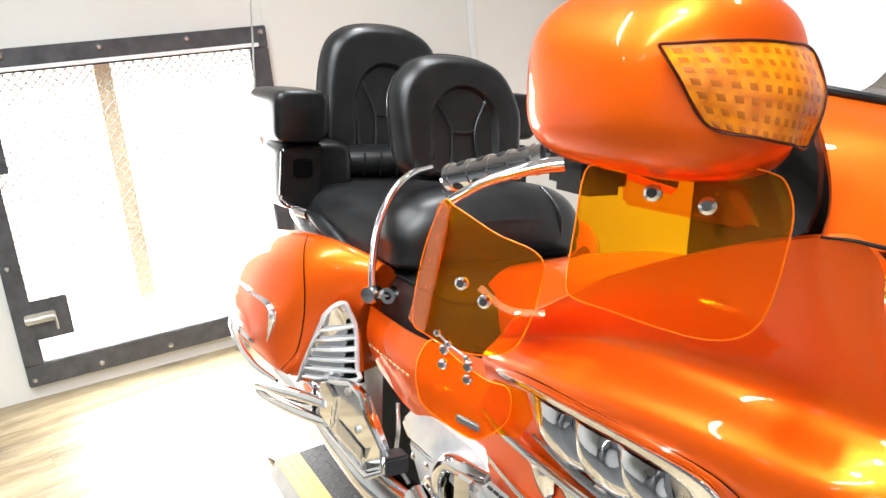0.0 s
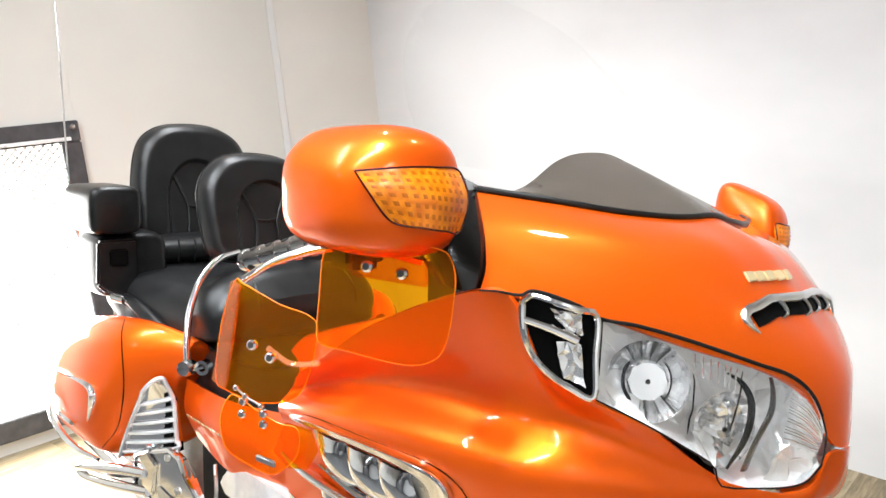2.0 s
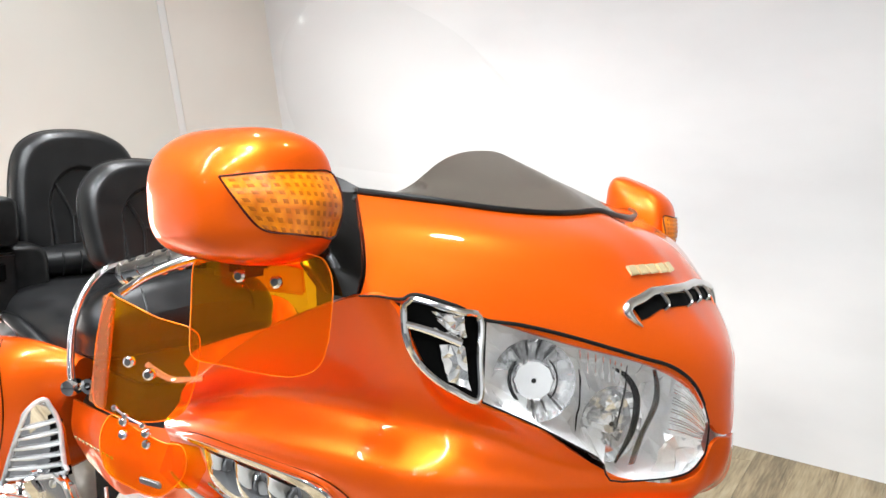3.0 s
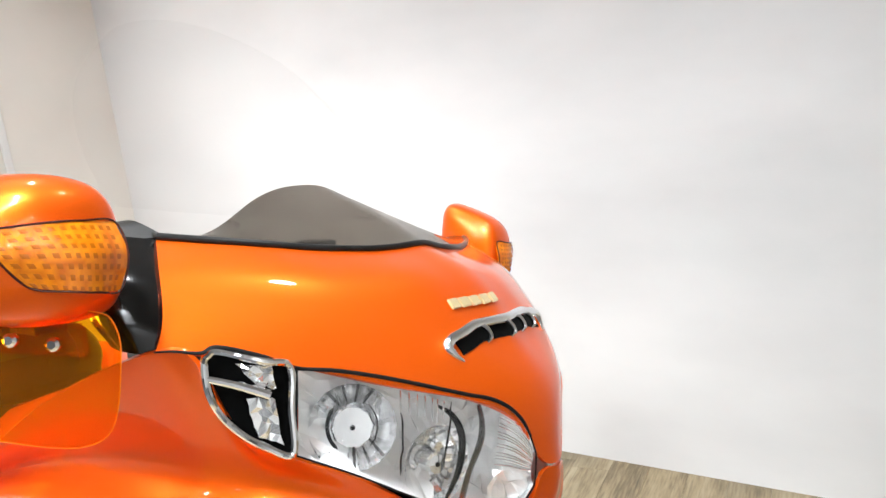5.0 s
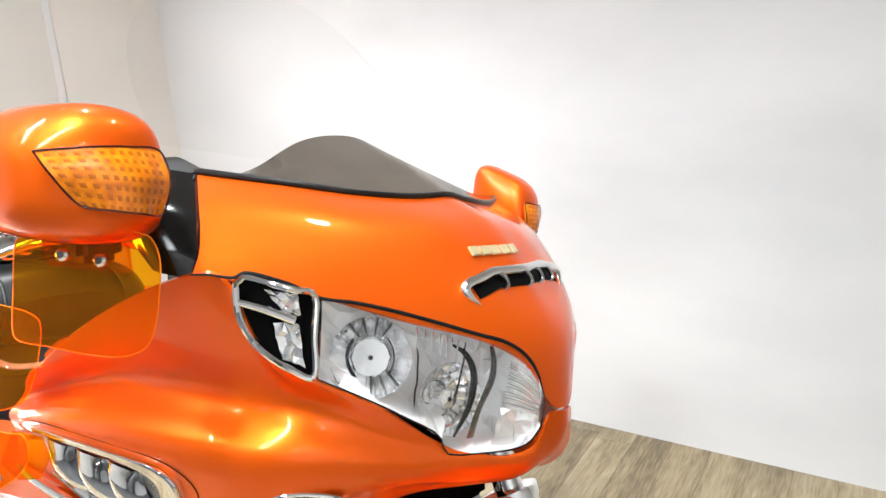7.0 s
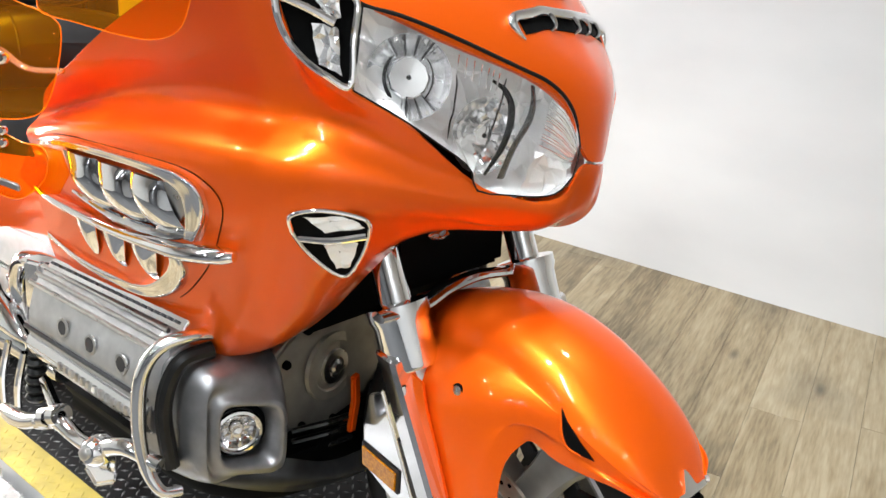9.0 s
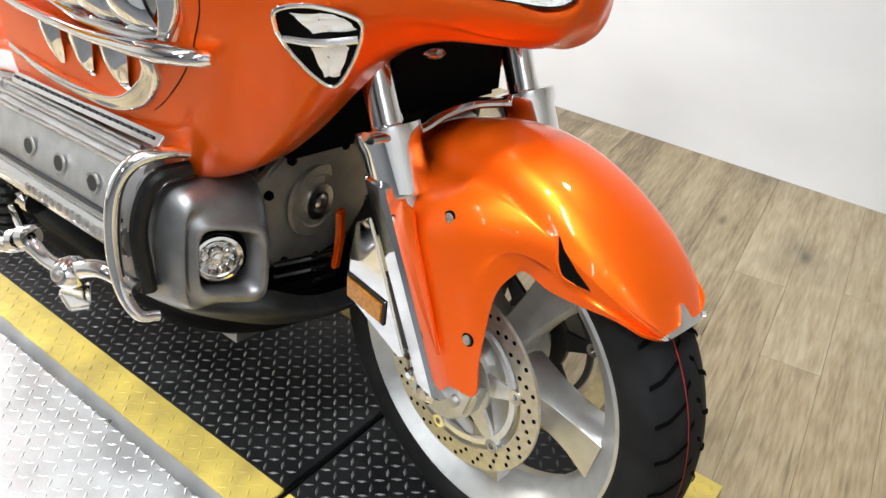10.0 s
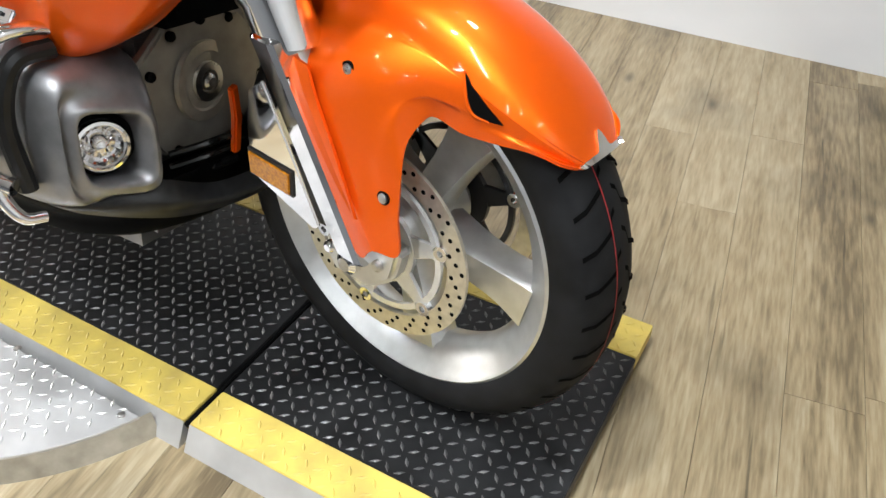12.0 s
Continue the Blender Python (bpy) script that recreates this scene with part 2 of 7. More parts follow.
RUBBER = grain(material("tyre_rubber", (0.022, 0.022, 0.023), 0.65), 30, (0.007, 0.007, 0.0075), (0.014, 0.014, 0.015), rough=(0.55, 0.75), bump=0.2, bump_scale=500, bump_depth=0.0004)
RED = material("red_line_paint", (0.35, 0.02, 0.02), 0.6)
GOLD = material("gold_lettering", (0.88, 0.72, 0.42), 0.25, 0.6)
CALIPER = material("black_caliper_paint", (0.02, 0.02, 0.022), 0.35, 0.2)
AMBER_SHEET = tinted_sheet("amber_acrylic", (1.0, 0.68, 0.06), 0.06, 0.02, 0.4, (1.0, 0.36, 0.02))
AMBER_LIGHT = tinted_sheet("pale_amber_acrylic", (1.0, 0.70, 0.34), 0.16, 0.05, 0.4, (1.0, 0.50, 0.26))
CLEAR = tinted_sheet("clear_polycarbonate", (0.985, 0.985, 0.985), 0.006, 0.0, 0.008)
SMOKE = tinted_sheet("smoked_acrylic", (0.46, 0.43, 0.39), 0.015, 0.10, 0.5)
LENS = tinted_sheet("clear_lens", (0.995, 0.995, 0.995), 0.0, 0.025)
AMBER_LENS = material("amber_lens", (0.95, 0.30, 0.004), 0.22, 0.0, 0.25)
POLISHED = grain(material("polished_alloy", (0.8, 0.8, 0.8), 0.22, 0.6), 50, (0.74, 0.74, 0.74), (0.84, 0.84, 0.84))
AMBER_DEEP = material("deep_amber_cells", (0.50, 0.12, 0.002), 0.2, 0.0, 0.2)
AMBER_DARK = grain(material("dark_amber_reflector", (0.40, 0.14, 0.004), 0.25, 0.0, 0.2), 260, (0.26, 0.085, 0.002), (0.55, 0.21, 0.004))
GLOSS_BLACK = material("gloss_black_plastic", (0.006, 0.006, 0.006), 0.12)
n, l, b = nodes_of(AMBER_LENS)
cells, lit = n.new("ShaderNodeTexVoronoi"), n.new("ShaderNodeValToRGB")
cells.inputs["Scale"].default_value = 95
cells.distance = "CHEBYCHEV"
coord = n.new("ShaderNodeTexCoord")
l.new(coord.outputs["Object"], cells.inputs["Vector"])
lit.color_ramp.elements[0].color, lit.color_ramp.elements[1].color = (0.90, 0.27, 0.004, 1), (0.66, 0.145, 0.002, 1)
lit.color_ramp.elements[0].position, lit.color_ramp.elements[1].position = 0.15, 0.75
l.new(cells.outputs["Distance"], lit.inputs["Fac"])
l.new(lit.outputs["Color"], b.inputs["Base Color"])
dent = n.new("ShaderNodeBump")
dent.inputs["Strength"].default_value, dent.inputs["Distance"].default_value = 0.3, 0.002
l.new(cells.outputs["Distance"], dent.inputs["Height"])
l.new(dent.outputs["Normal"], b.inputs["Normal"])
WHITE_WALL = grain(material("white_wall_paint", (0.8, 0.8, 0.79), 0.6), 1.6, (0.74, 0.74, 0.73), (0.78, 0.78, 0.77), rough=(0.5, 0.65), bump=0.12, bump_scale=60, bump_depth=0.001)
# darker than the other white wall; soft bands of light and shade put into colour
NORTH_WALL = grain(material("cloud_shaded_white_wall_paint", (0.62, 0.62, 0.625), 0.5), 1.1, (0.58, 0.582, 0.588), (0.70, 0.702, 0.706), 5.0, (1, 1, 2.2), rough=(0.32, 0.55), bump=0.12, bump_scale=60, bump_depth=0.001)
BEIGE_WALL = grain(material("warm_white_wall_paint", (0.72, 0.69, 0.65), 0.6), 1.6, (0.67, 0.655, 0.605), (0.72, 0.705, 0.655), rough=(0.5, 0.65), bump=0.12, bump_scale=60, bump_depth=0.001)
FRAME = grain(material("grey_black_frame_paint", (0.06, 0.06, 0.065), 0.45), 20, (0.045, 0.045, 0.05), (0.085, 0.085, 0.09), rough=(0.35, 0.55))
BLACK_MAT = grain(material("black_tread_plate", (0.03, 0.03, 0.032), 0.42, 0.25), 9, (0.007, 0.007, 0.0075), (0.024, 0.024, 0.025), rough=(0.30, 0.50), bump=0.15, bump_scale=300, bump_depth=0.0005)
WORN_TREAD = grain(material("worn_black_tread", (0.04, 0.04, 0.042), 0.35, 0.6), 30, (0.05, 0.05, 0.051), (0.17, 0.17, 0.172), 6.0, rough=(0.30, 0.48))
YELLOW_MAT = grain(material("yellow_tread_paint", (0.72, 0.5, 0.06), 0.5), 14, (0.40, 0.30, 0.075), (0.66, 0.50, 0.10), 8.0, rough=(0.4, 0.6), bump=0.15, bump_scale=200, bump_depth=0.0005)
SILVER_PLATE = grain(material("bare_tread_plate", (0.7, 0.7, 0.7), 0.38, 0.55), 12, (0.46, 0.455, 0.45), (0.60, 0.595, 0.59), rough=(0.25, 0.45), bump=0.1, bump_scale=250, bump_depth=0.0004)
GREY_WALL = grain(material("dim_grey_wall_paint", (0.3, 0.3, 0.3), 0.7), 2.0, (0.18, 0.18, 0.185), (0.23, 0.23, 0.235))
BOARD = grain(material("putty_board_paint", (0.6, 0.56, 0.5), 0.6), 2.0, (0.68, 0.65, 0.60), (0.75, 0.72, 0.67))
CONCRETE = grain(material("grey_concrete", (0.12, 0.12, 0.12), 0.6), 3.0, (0.05, 0.05, 0.051), (0.08, 0.08, 0.081), 6.0, rough=(0.5, 0.75))
CEILING_PAINT = grain(material("grey_ceiling_paint", (0.08, 0.08, 0.08), 0.8), 2.0, (0.42, 0.42, 0.42), (0.50, 0.50, 0.50))
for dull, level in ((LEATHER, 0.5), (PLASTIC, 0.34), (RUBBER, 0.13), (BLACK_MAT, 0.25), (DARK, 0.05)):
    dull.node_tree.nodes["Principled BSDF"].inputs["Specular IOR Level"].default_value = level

# ---- room ----
def structure(name, bm, mat, label, category="wall", **kw):
    return tagged(part(name, bm, mat, None, **kw), label, category, kind="structure")


TOP = 3.0
RIGHT_Y, LEFT_X = 1.675, -3.15
structure("ground", box((-4.2, -7.6, FLOOR - 0.12), (3.2, 2.4, FLOOR - 0.006)), material("screed", (0.1, 0.085, 0.065), 0.9), "concrete screed under the plank floor", "floor")
# left wall with the window's opening: y -0.86..0.19, z 0.06..1.25
wl = box((LEFT_X - 0.15, -7.6, FLOOR - 0.01), (LEFT_X, -0.86, TOP))
box((LEFT_X - 0.15, 0.19, FLOOR - 0.01), (LEFT_X, 1.24, TOP), wl)
box((LEFT_X - 0.15, -0.86, FLOOR - 0.01), (LEFT_X, 0.19, 0.06), wl)
box((LEFT_X - 0.15, -0.86, 1.25), (LEFT_X, 0.19, TOP), wl)
structure("wall_west", wl, BEIGE_WALL, "warm white painted panel wall with a low window", smooth=False)
seam = box((LEFT_X - 0.002, 0.238, 1.3), (LEFT_X + 0.002, 0.244, TOP))
structure("trim_1", seam, BEIGE_WALL, "narrow vertical joint cover on the panel wall", "trim", smooth=False)
# oblique corner board between the two walls
structure("wall_corner", slab([(LEFT_X, 1.24, FLOOR), (-2.965, 1.675, FLOOR), (-2.965, 1.80, FLOOR), (LEFT_X - 0.15, 1.80, FLOOR), (LEFT_X - 0.15, 1.24, FLOOR)], (0, 0, 1), TOP - FLOOR), BOARD, "oblique painted board in the corner of the room", smooth=False)
structure("trim_2", box((LEFT_X, 1.205, FLOOR), (LEFT_X + 0.012, 1.24, TOP), None, 0.003), WHITE_WALL, "white corner strip along the panel wall's edge", "trim", smooth=False)
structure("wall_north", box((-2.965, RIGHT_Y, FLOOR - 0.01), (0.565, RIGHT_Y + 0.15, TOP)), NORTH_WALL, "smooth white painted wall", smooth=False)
structure("wall_north_end", box((0.565, RIGHT_Y + 0.10, FLOOR - 0.01), (3.2, RIGHT_Y + 0.25, TOP)), BEIGE_WALL, "set-back continuation of the white wall", smooth=False)
structure("wall_east", box((3.05, -7.6, FLOOR - 0.01), (3.2, RIGHT_Y + 0.10, TOP)), WHITE_WALL, "plain white wall behind the viewer", smooth=False)
# wall_south and floor_rear are unseen, kept dark to deepen reflections in paint and chrome
structure("wall_south", box((-3.3, -7.75, FLOOR - 0.01), (3.2, -7.6, TOP)), GREY_WALL, "plain grey wall behind the viewer", smooth=False)
structure("floor_rear", box((-3.3, -7.6, FLOOR - 0.05), (3.05, -1.1, FLOOR - 0.002)), CONCRETE, "unseen grey concrete floor behind the viewer, added to dim reflections", smooth=False)
structure("ceiling", box((-3.4, -7.75, TOP), (3.2, 2.4, TOP + 0.1)), CEILING_PAINT, "light grey painted ceiling", "ceiling", smooth=False)

# window: outer frame, lit perforated panel, latch
window = tagged(new("window_1"), "black framed window panel with perforated mesh, glaring with daylight", "window", kind="structure")
WX = LEFT_X + 0.003
fr = box((WX, -0.90, 0.015), (WX + 0.028, 0.24, 0.105), None, 0.004)
box((WX, -0.90, 1.20), (WX + 0.028, 0.24, 1.287), fr, 0.004)
box((WX, -0.90, 0.105), (WX + 0.028, -0.83, 1.20), fr, 0.004)
box((WX, 0.165, 0.105), (WX + 0.028, 0.24, 1.20), fr, 0.004)
part("window_frame", fr, FRAME, window, "dark grey bolted steel frame")
for y, z in ((-0.875, 0.045), (-0.63, 0.045), (-0.36, 0.045), (-0.08, 0.045), (0.2, 0.06), (-0.73, 1.262), (-0.4, 1.262), (-0.08, 1.262), (0.215, 1.262), (0.215, 0.6), (-0.875, 0.5)):
    part("bolt", turned([(0.001, 0.011), (0.008, 0.009), (0.012, 0.0), (0.012, -0.002)], (WX + 0.028, y, z), (1, 0, 0), 10), STEEL, window)
pane = material("daylit_pane", (0.9, 0.9, 0.9), 0.5)
pane.node_tree.nodes["Principled BSDF"].inputs["Emission Color"].default_value = (1, 0.98, 0.95, 1)
pane.node_tree.nodes["Principled BSDF"].inputs["Emission Strength"].default_value = 1.7
part("pane", box((LEFT_X - 0.09, -0.86, 0.06), (LEFT_X - 0.08, 0.19, 1.25)), pane, window, "bright daylit pane", smooth=False)
part("light_strip", box((WX + 0.029, -0.9, 1.206), (WX + 0.036, 0.2, 1.222), None, 0.002), material("white_strip", (0.85, 0.85, 0.84), 0.4), window, "thin white strip along the upper frame", smooth=False)
# perforated mesh: staggered diamonds of thin strands in front of the pane
MESH = material("mesh_metal", (0.75, 0.73, 0.70), 0.5, 0.3)
bm = bmesh.new()
for k in range(-34, 36):
    for sgn in (1, -1):
        y0 = -0.335 + k * 0.035
        a, b = (y0 - 0.6, 0.06), (y0 + 0.6, 1.25)
        if sgn < 0:
            a, b = (y0 - 0.6, 1.25), (y0 + 0.6, 0.06)
        # clip the strand to the opening
        lo, hi = (-0.86 - a[0]) / 1.2, (0.19 - a[0]) / 1.2
        lo, hi = max(0, lo), min(1, hi)
        if hi - lo < 0.02:
            continue
        p, q = (a[0] + 1.2 * lo, a[1] + (b[1] - a[1]) * lo), (a[0] + 1.2 * hi, a[1] + (b[1] - a[1]) * hi)
        tube([(LEFT_X - 0.03, *p), (LEFT_X - 0.03, *q)], 0.0022, 0, 4, bm)
tagged(part("mesh_panel", bm, MESH, window, "fine diamond mesh of pale metal", smooth=False, recalc=False), kind="stuff")
bm = box((LEFT_X - 0.075, -0.425, 0.06), (LEFT_X - 0.06, -0.365, 1.25))
part("mullion", bm, material("tan_mullion", (0.8, 0.66, 0.45), 0.6), window, "tan upright behind the mesh", smooth=False)
latch = box((WX + 0.03, -0.86, 0.27), (WX + 0.045, -0.75, 0.31), None, 0.004)
tube([(WX + 0.05, -0.86, 0.29), (WX + 0.05, -0.77, 0.29), (WX + 0.05, -0.755, 0.275), (WX + 0.05, -0.755, 0.235)], 0.006, 12, 8, latch)
part("latch", latch, STEEL, window, "steel barrel bolt on the frame")
part("latch_plate", box((WX + 0.029, -0.83, 0.2), (WX + 0.033, -0.70, 0.36), None, 0.002), FRAME, window, "dark plate behind the bolt", smooth=False)
part("hinge_plate", box((WX + 0.029, -0.9, 0.85), (WX + 0.034, -0.79, 1.0), None, 0.002), FRAME, window, smooth=False)

WOOD = bpy.data.materials.new("weathered_oak_vinyl")
WOOD.use_nodes = True
n, l, b = nodes_of(WOOD)
info, co, mp = n.new("ShaderNodeObjectInfo"), n.new("ShaderNodeTexCoord"), n.new("ShaderNodeMapping")
mp.inputs["Scale"].default_value = (9.0, 0.9, 1.0)
add = n.new("ShaderNodeVectorMath")
add.operation = "ADD"
mul = n.new("ShaderNodeMath")
mul.operation, mul.inputs[1].default_value = "MULTIPLY", 40.0
l.new(info.outputs["Random"], mul.inputs[0])
comb = n.new("ShaderNodeCombineXYZ")
for i in range(3):
    l.new(mul.outputs[0], comb.inputs[i])
l.new(co.outputs["Object"], mp.inputs["Vector"])
l.new(mp.outputs["Vector"], add.inputs[0])
l.new(comb.outputs[0], add.inputs[1])
broad, fine = n.new("ShaderNodeTexNoise"), n.new("ShaderNodeTexNoise")
broad.inputs["Scale"].default_value, broad.inputs["Detail"].default_value, broad.inputs["Distortion"].default_value = 1.6, 6, 0.8
fine.inputs["Scale"].default_value, fine.inputs["Detail"].default_value = 15.0, 8
for tex in (broad, fine):
    l.new(add.outputs[0], tex.inputs["Vector"])
ramp = n.new("ShaderNodeValToRGB")
e = ramp.color_ramp.elements
e[0].position, e[0].color = 0.31, (0.125, 0.092, 0.050, 1)
e[1].position, e[1].color = 0.66, (0.38, 0.315, 0.205, 1)
mid = e.new(0.47)
mid.color = (0.26, 0.20, 0.113, 1)
mix = n.new("ShaderNodeMath")
mix.operation, mix.inputs[1].default_value = "MULTIPLY_ADD", 0.50
l.new(broad.outputs["Fac"], mix.inputs[0])
half = n.new("ShaderNodeMath")
half.operation, half.inputs[1].default_value = "MULTIPLY", 0.50
l.new(fine.outputs["Fac"], half.inputs[0])
l.new(half.outputs[0], mix.inputs[2])
shift = n.new("ShaderNodeMapRange")
shift.inputs["To Min"].default_value, shift.inputs["To Max"].default_value = -0.08, 0.09
l.new(info.outputs["Random"], shift.inputs["Value"])
tot = n.new("ShaderNodeMath")
l.new(mix.outputs[0], tot.inputs[0])
l.new(shift.outputs["Result"], tot.inputs[1])
l.new(tot.outputs[0], ramp.inputs["Fac"])
# knots and fine dark cracks along the grain
knot, crack, crack_map = n.new("ShaderNodeTexVoronoi"), n.new("ShaderNodeTexNoise"), n.new("ShaderNodeMapping")
knot_map = n.new("ShaderNodeMapping")
knot_map.inputs["Scale"].default_value = (5.5, 2.4, 1.0)
crack_map.inputs["Scale"].default_value = (75.0, 2.6, 1.0)
for m_, tex in ((knot_map, knot), (crack_map, crack)):
    spread = n.new("ShaderNodeVectorMath")
    spread.operation = "ADD"
    l.new(co.outputs["Object"], m_.inputs["Vector"])
    l.new(m_.outputs["Vector"], spread.inputs[0])
    l.new(comb.outputs[0], spread.inputs[1])
    l.new(spread.outputs[0], tex.inputs["Vector"])
knot.inputs["Scale"].default_value = 1.0
crack.inputs["Scale"].default_value, crack.inputs["Detail"].default_value = 1.0, 3
marks = []
for tex, socket, lo_, hi_, a_, b_ in ((knot, "Distance", 0.02, 0.10, 0.42, 1.0), (crack, "Fac", 0.67, 0.73, 1.0, 0.55)):
    mr = n.new("ShaderNodeMapRange")
    mr.inputs["From Min"].default_value, mr.inputs["From Max"].default_value = lo_, hi_
    mr.inputs["To Min"].default_value, mr.inputs["To Max"].default_value = a_, b_
    l.new(tex.outputs[socket], mr.inputs["Value"])
    marks.append(mr)
both = n.new("ShaderNodeMath")
both.operation = "MULTIPLY"
l.new(marks[0].outputs["Result"], both.inputs[0])
l.new(marks[1].outputs["Result"], both.inputs[1])
place, stain, stain_range = n.new("ShaderNodeNewGeometry"), n.new("ShaderNodeTexNoise"), n.new("ShaderNodeMapRange")
stain.inputs["Scale"].default_value, stain.inputs["Detail"].default_value = 2.2, 5
stain_range.inputs["From Min"].default_value, stain_range.inputs["From Max"].default_value = 0.50, 0.68
stain_range.inputs["To Min"].default_value, stain_range.inputs["To Max"].default_value = 1.0, 0.55
l.new(place.outputs["Position"], stain.inputs["Vector"])
l.new(stain.outputs["Fac"], stain_range.inputs["Value"])
soiled = n.new("ShaderNodeMath")
soiled.operation = "MULTIPLY"
l.new(both.outputs[0], soiled.inputs[0])
l.new(stain_range.outputs["Result"], soiled.inputs[1])
worn = n.new("ShaderNodeVectorMath")
worn.operation = "SCALE"
l.new(ramp.outputs["Color"], worn.inputs[0])
l.new(soiled.outputs[0], worn.inputs["Scale"])
l.new(worn.outputs[0], b.inputs["Base Color"])
rr = n.new("ShaderNodeMapRange")
rr.inputs["To Min"].default_value, rr.inputs["To Max"].default_value = 0.32, 0.5
l.new(fine.outputs["Fac"], rr.inputs["Value"])
l.new(rr.outputs["Result"], b.inputs["Roughness"])
bp = n.new("ShaderNodeBump")
bp.inputs["Strength"].default_value, bp.inputs["Distance"].default_value = 0.25, 0.0012
l.new(fine.outputs["Fac"], bp.inputs["Height"])
l.new(bp.outputs["Normal"], b.inputs["Normal"])

# ---- low lift platform ----
def lozenge(bm, x, y, z, turn, length=0.0195, width=0.0060, high=0.0016):
    c, s = math.cos(turn), math.sin(turn)
    pts = [(-length / 2, 0, 0), (0, -width / 2, 0), (length / 2, 0, 0), (0, width / 2, 0)]
    base = [bm.verts.new((x + px * c - py * s, y + px * s + py * c, z)) for px, py, _ in pts]
    ridge = [bm.verts.new((x + f * length * c, y + f * length * s, z + high)) for f in (-0.22, 0.22)]
    a, b2, c2, d = base
    bm.faces.new((a, b2, ridge[0]))
    bm.faces.new((b2, c2, ridge[1], ridge[0]))
    bm.faces.new((c2, d, ridge[1]))
    bm.faces.new((d, a, ridge[0], ridge[1]))


def treads(x0, x1, y0, y1, z, pitch=0.0212, turn=0.0, keep=None):
    bm = bmesh.new()
    i = 0
    x = x0 + pitch / 2
    while x < x1 - 0.008:
        j = 0
        y = y0 + pitch / 2
        while y < y1 - 0.008:
            if keep is None or keep(x, y):
                lozenge(bm, x, y, z, turn + (radians(36) if (i + j) % 2 else radians(126)))
            y += pitch
            j += 1
        x += pitch
        i += 1
    return bm


lift = tagged(new("lift_platform"), "low black tread-plate lift platform with yellow painted edges", "platform")
for x0, x1 in ((-2.03, -0.262), (-0.25, 0.305)):
    deck = part("deck_plate", box((x0, -0.172, -0.03), (x1, 0.233, 0.0), None, 0.0015), BLACK_MAT, lift, "black tread plate")
    for y0, y1 in ((-0.248, -0.1725), (0.2335, 0.325)):
        strip = part("edge_strip", box((x0, y0, -0.03), (x1, y1, 0.0), None, 0.0015), YELLOW_MAT, lift, "yellow painted tread plate")
        tagged(part("tread", treads(x0, x1, y0, y1, 0.0), YELLOW_MAT, strip, smooth=False), kind="stuff")
    tagged(part("tread", treads(x0, x1, -0.172, 0.233, 0.0), WORN_TREAD, deck, smooth=False), kind="stuff")
    skirt = slab([(x0, -0.2485, -0.002), (x0, -0.272, FLOOR), (x0, -0.24, FLOOR)], (1, 0, 0), x1 - x0)
    part("skirt", skirt, SILVER_PLATE, lift, "bare metal sloping skirt", smooth=False)
end = slab([(-2.03, -0.248, 0.0), (-2.03, 0.325, 0.0), (-2.14, 0.325, FLOOR + 0.004), (-2.14, -0.248, FLOOR + 0.004)], (0, 0, -1), 0.004)
part("ramp", end, SILVER_PLATE, lift, "sloping ramp plate at the end", smooth=False)
part("underframe", box((-2.03, -0.235, FLOOR), (0.30, 0.31, -0.0305)), DARK, lift, smooth=False)
part("joint_rod", tube([(-0.256, -0.25, -0.006), (-0.256, 0.325, -0.006)], 0.005, 0, 8), DARK, lift, "dark gap rod across the platform")

turn = tagged(new("turntable_plate"), "round bare aluminium tread-plate disc sunk beside the lift", "plate")
TC, TR = (-0.74, -0.09), 0.452
disc_pts = [(TC[0] + TR * math.cos(a), TC[1] + TR * math.sin(a), -0.010) for a in np.linspace(radians(-158), radians(-22), 60)]
top = part("plate", slab([p for p in disc_pts if p[1] < -0.262] , (0, 0, 1), 0.009, None, 0.001), SILVER_PLATE, turn)
inside = lambda x, y: (x - TC[0]) ** 2 + (y - TC[1]) ** 2 < (TR - 0.02) ** 2
tagged(part("tread", treads(-1.25, -0.25, -0.56, -0.268, -0.001, 0.0225, 0.0, inside), SILVER_PLATE, top, smooth=False), kind="stuff")
bm = bmesh.new()
arc = [a for a in np.linspace(radians(-158), radians(-22), 60) if TC[1] + (TR + 0.03) * math.sin(a) < -0.25]
rings = [[(TC[0] + (TR - 0.001) * math.cos(a), TC[1] + (TR - 0.001) * math.sin(a), -0.004), (TC[0] + (TR + 0.016) * math.cos(a), TC[1] + (TR + 0.016) * math.sin(a), FLOOR), (TC[0] + (TR - 0.02) * math.cos(a), TC[1] + (TR - 0.02) * math.sin(a), FLOOR)] for a in arc]
part("rim_ring", loft(rings), grain(material("dull_tread_rim", (0.4, 0.37, 0.3), 0.45, 0.7), 30, (0.33, 0.3, 0.24), (0.5, 0.46, 0.38)), turn, "dull sloping rim")
for x, y in ((-0.615, -0.275), (-0.354, -0.288), (-0.98, -0.35)):
    part("screw", turned([(0.001, 0.003), (0.006, 0.002), (0.007, 0.0)], (x, y, -0.001), (0, 0, 1), 10), STEEL, turn)

# ---- motorcycle ----
bike = tagged(new("motorcycle"), "orange touring motorcycle with black seats and chrome trim on its stand", "motorcycle")
bike.matrix_world = pose(0, 0, 0, -LEAN, 0, 0)


def bolt(place, axis, radius, mat, parent, high=0.5, steered=False, name="bolt"):
    return part(name, turned([(0.0005, radius * high), (radius * 0.6, radius * high), (radius, radius * high * 0.5), (radius, -radius * 0.4)], place, axis, 12), mat, parent, steered=steered)


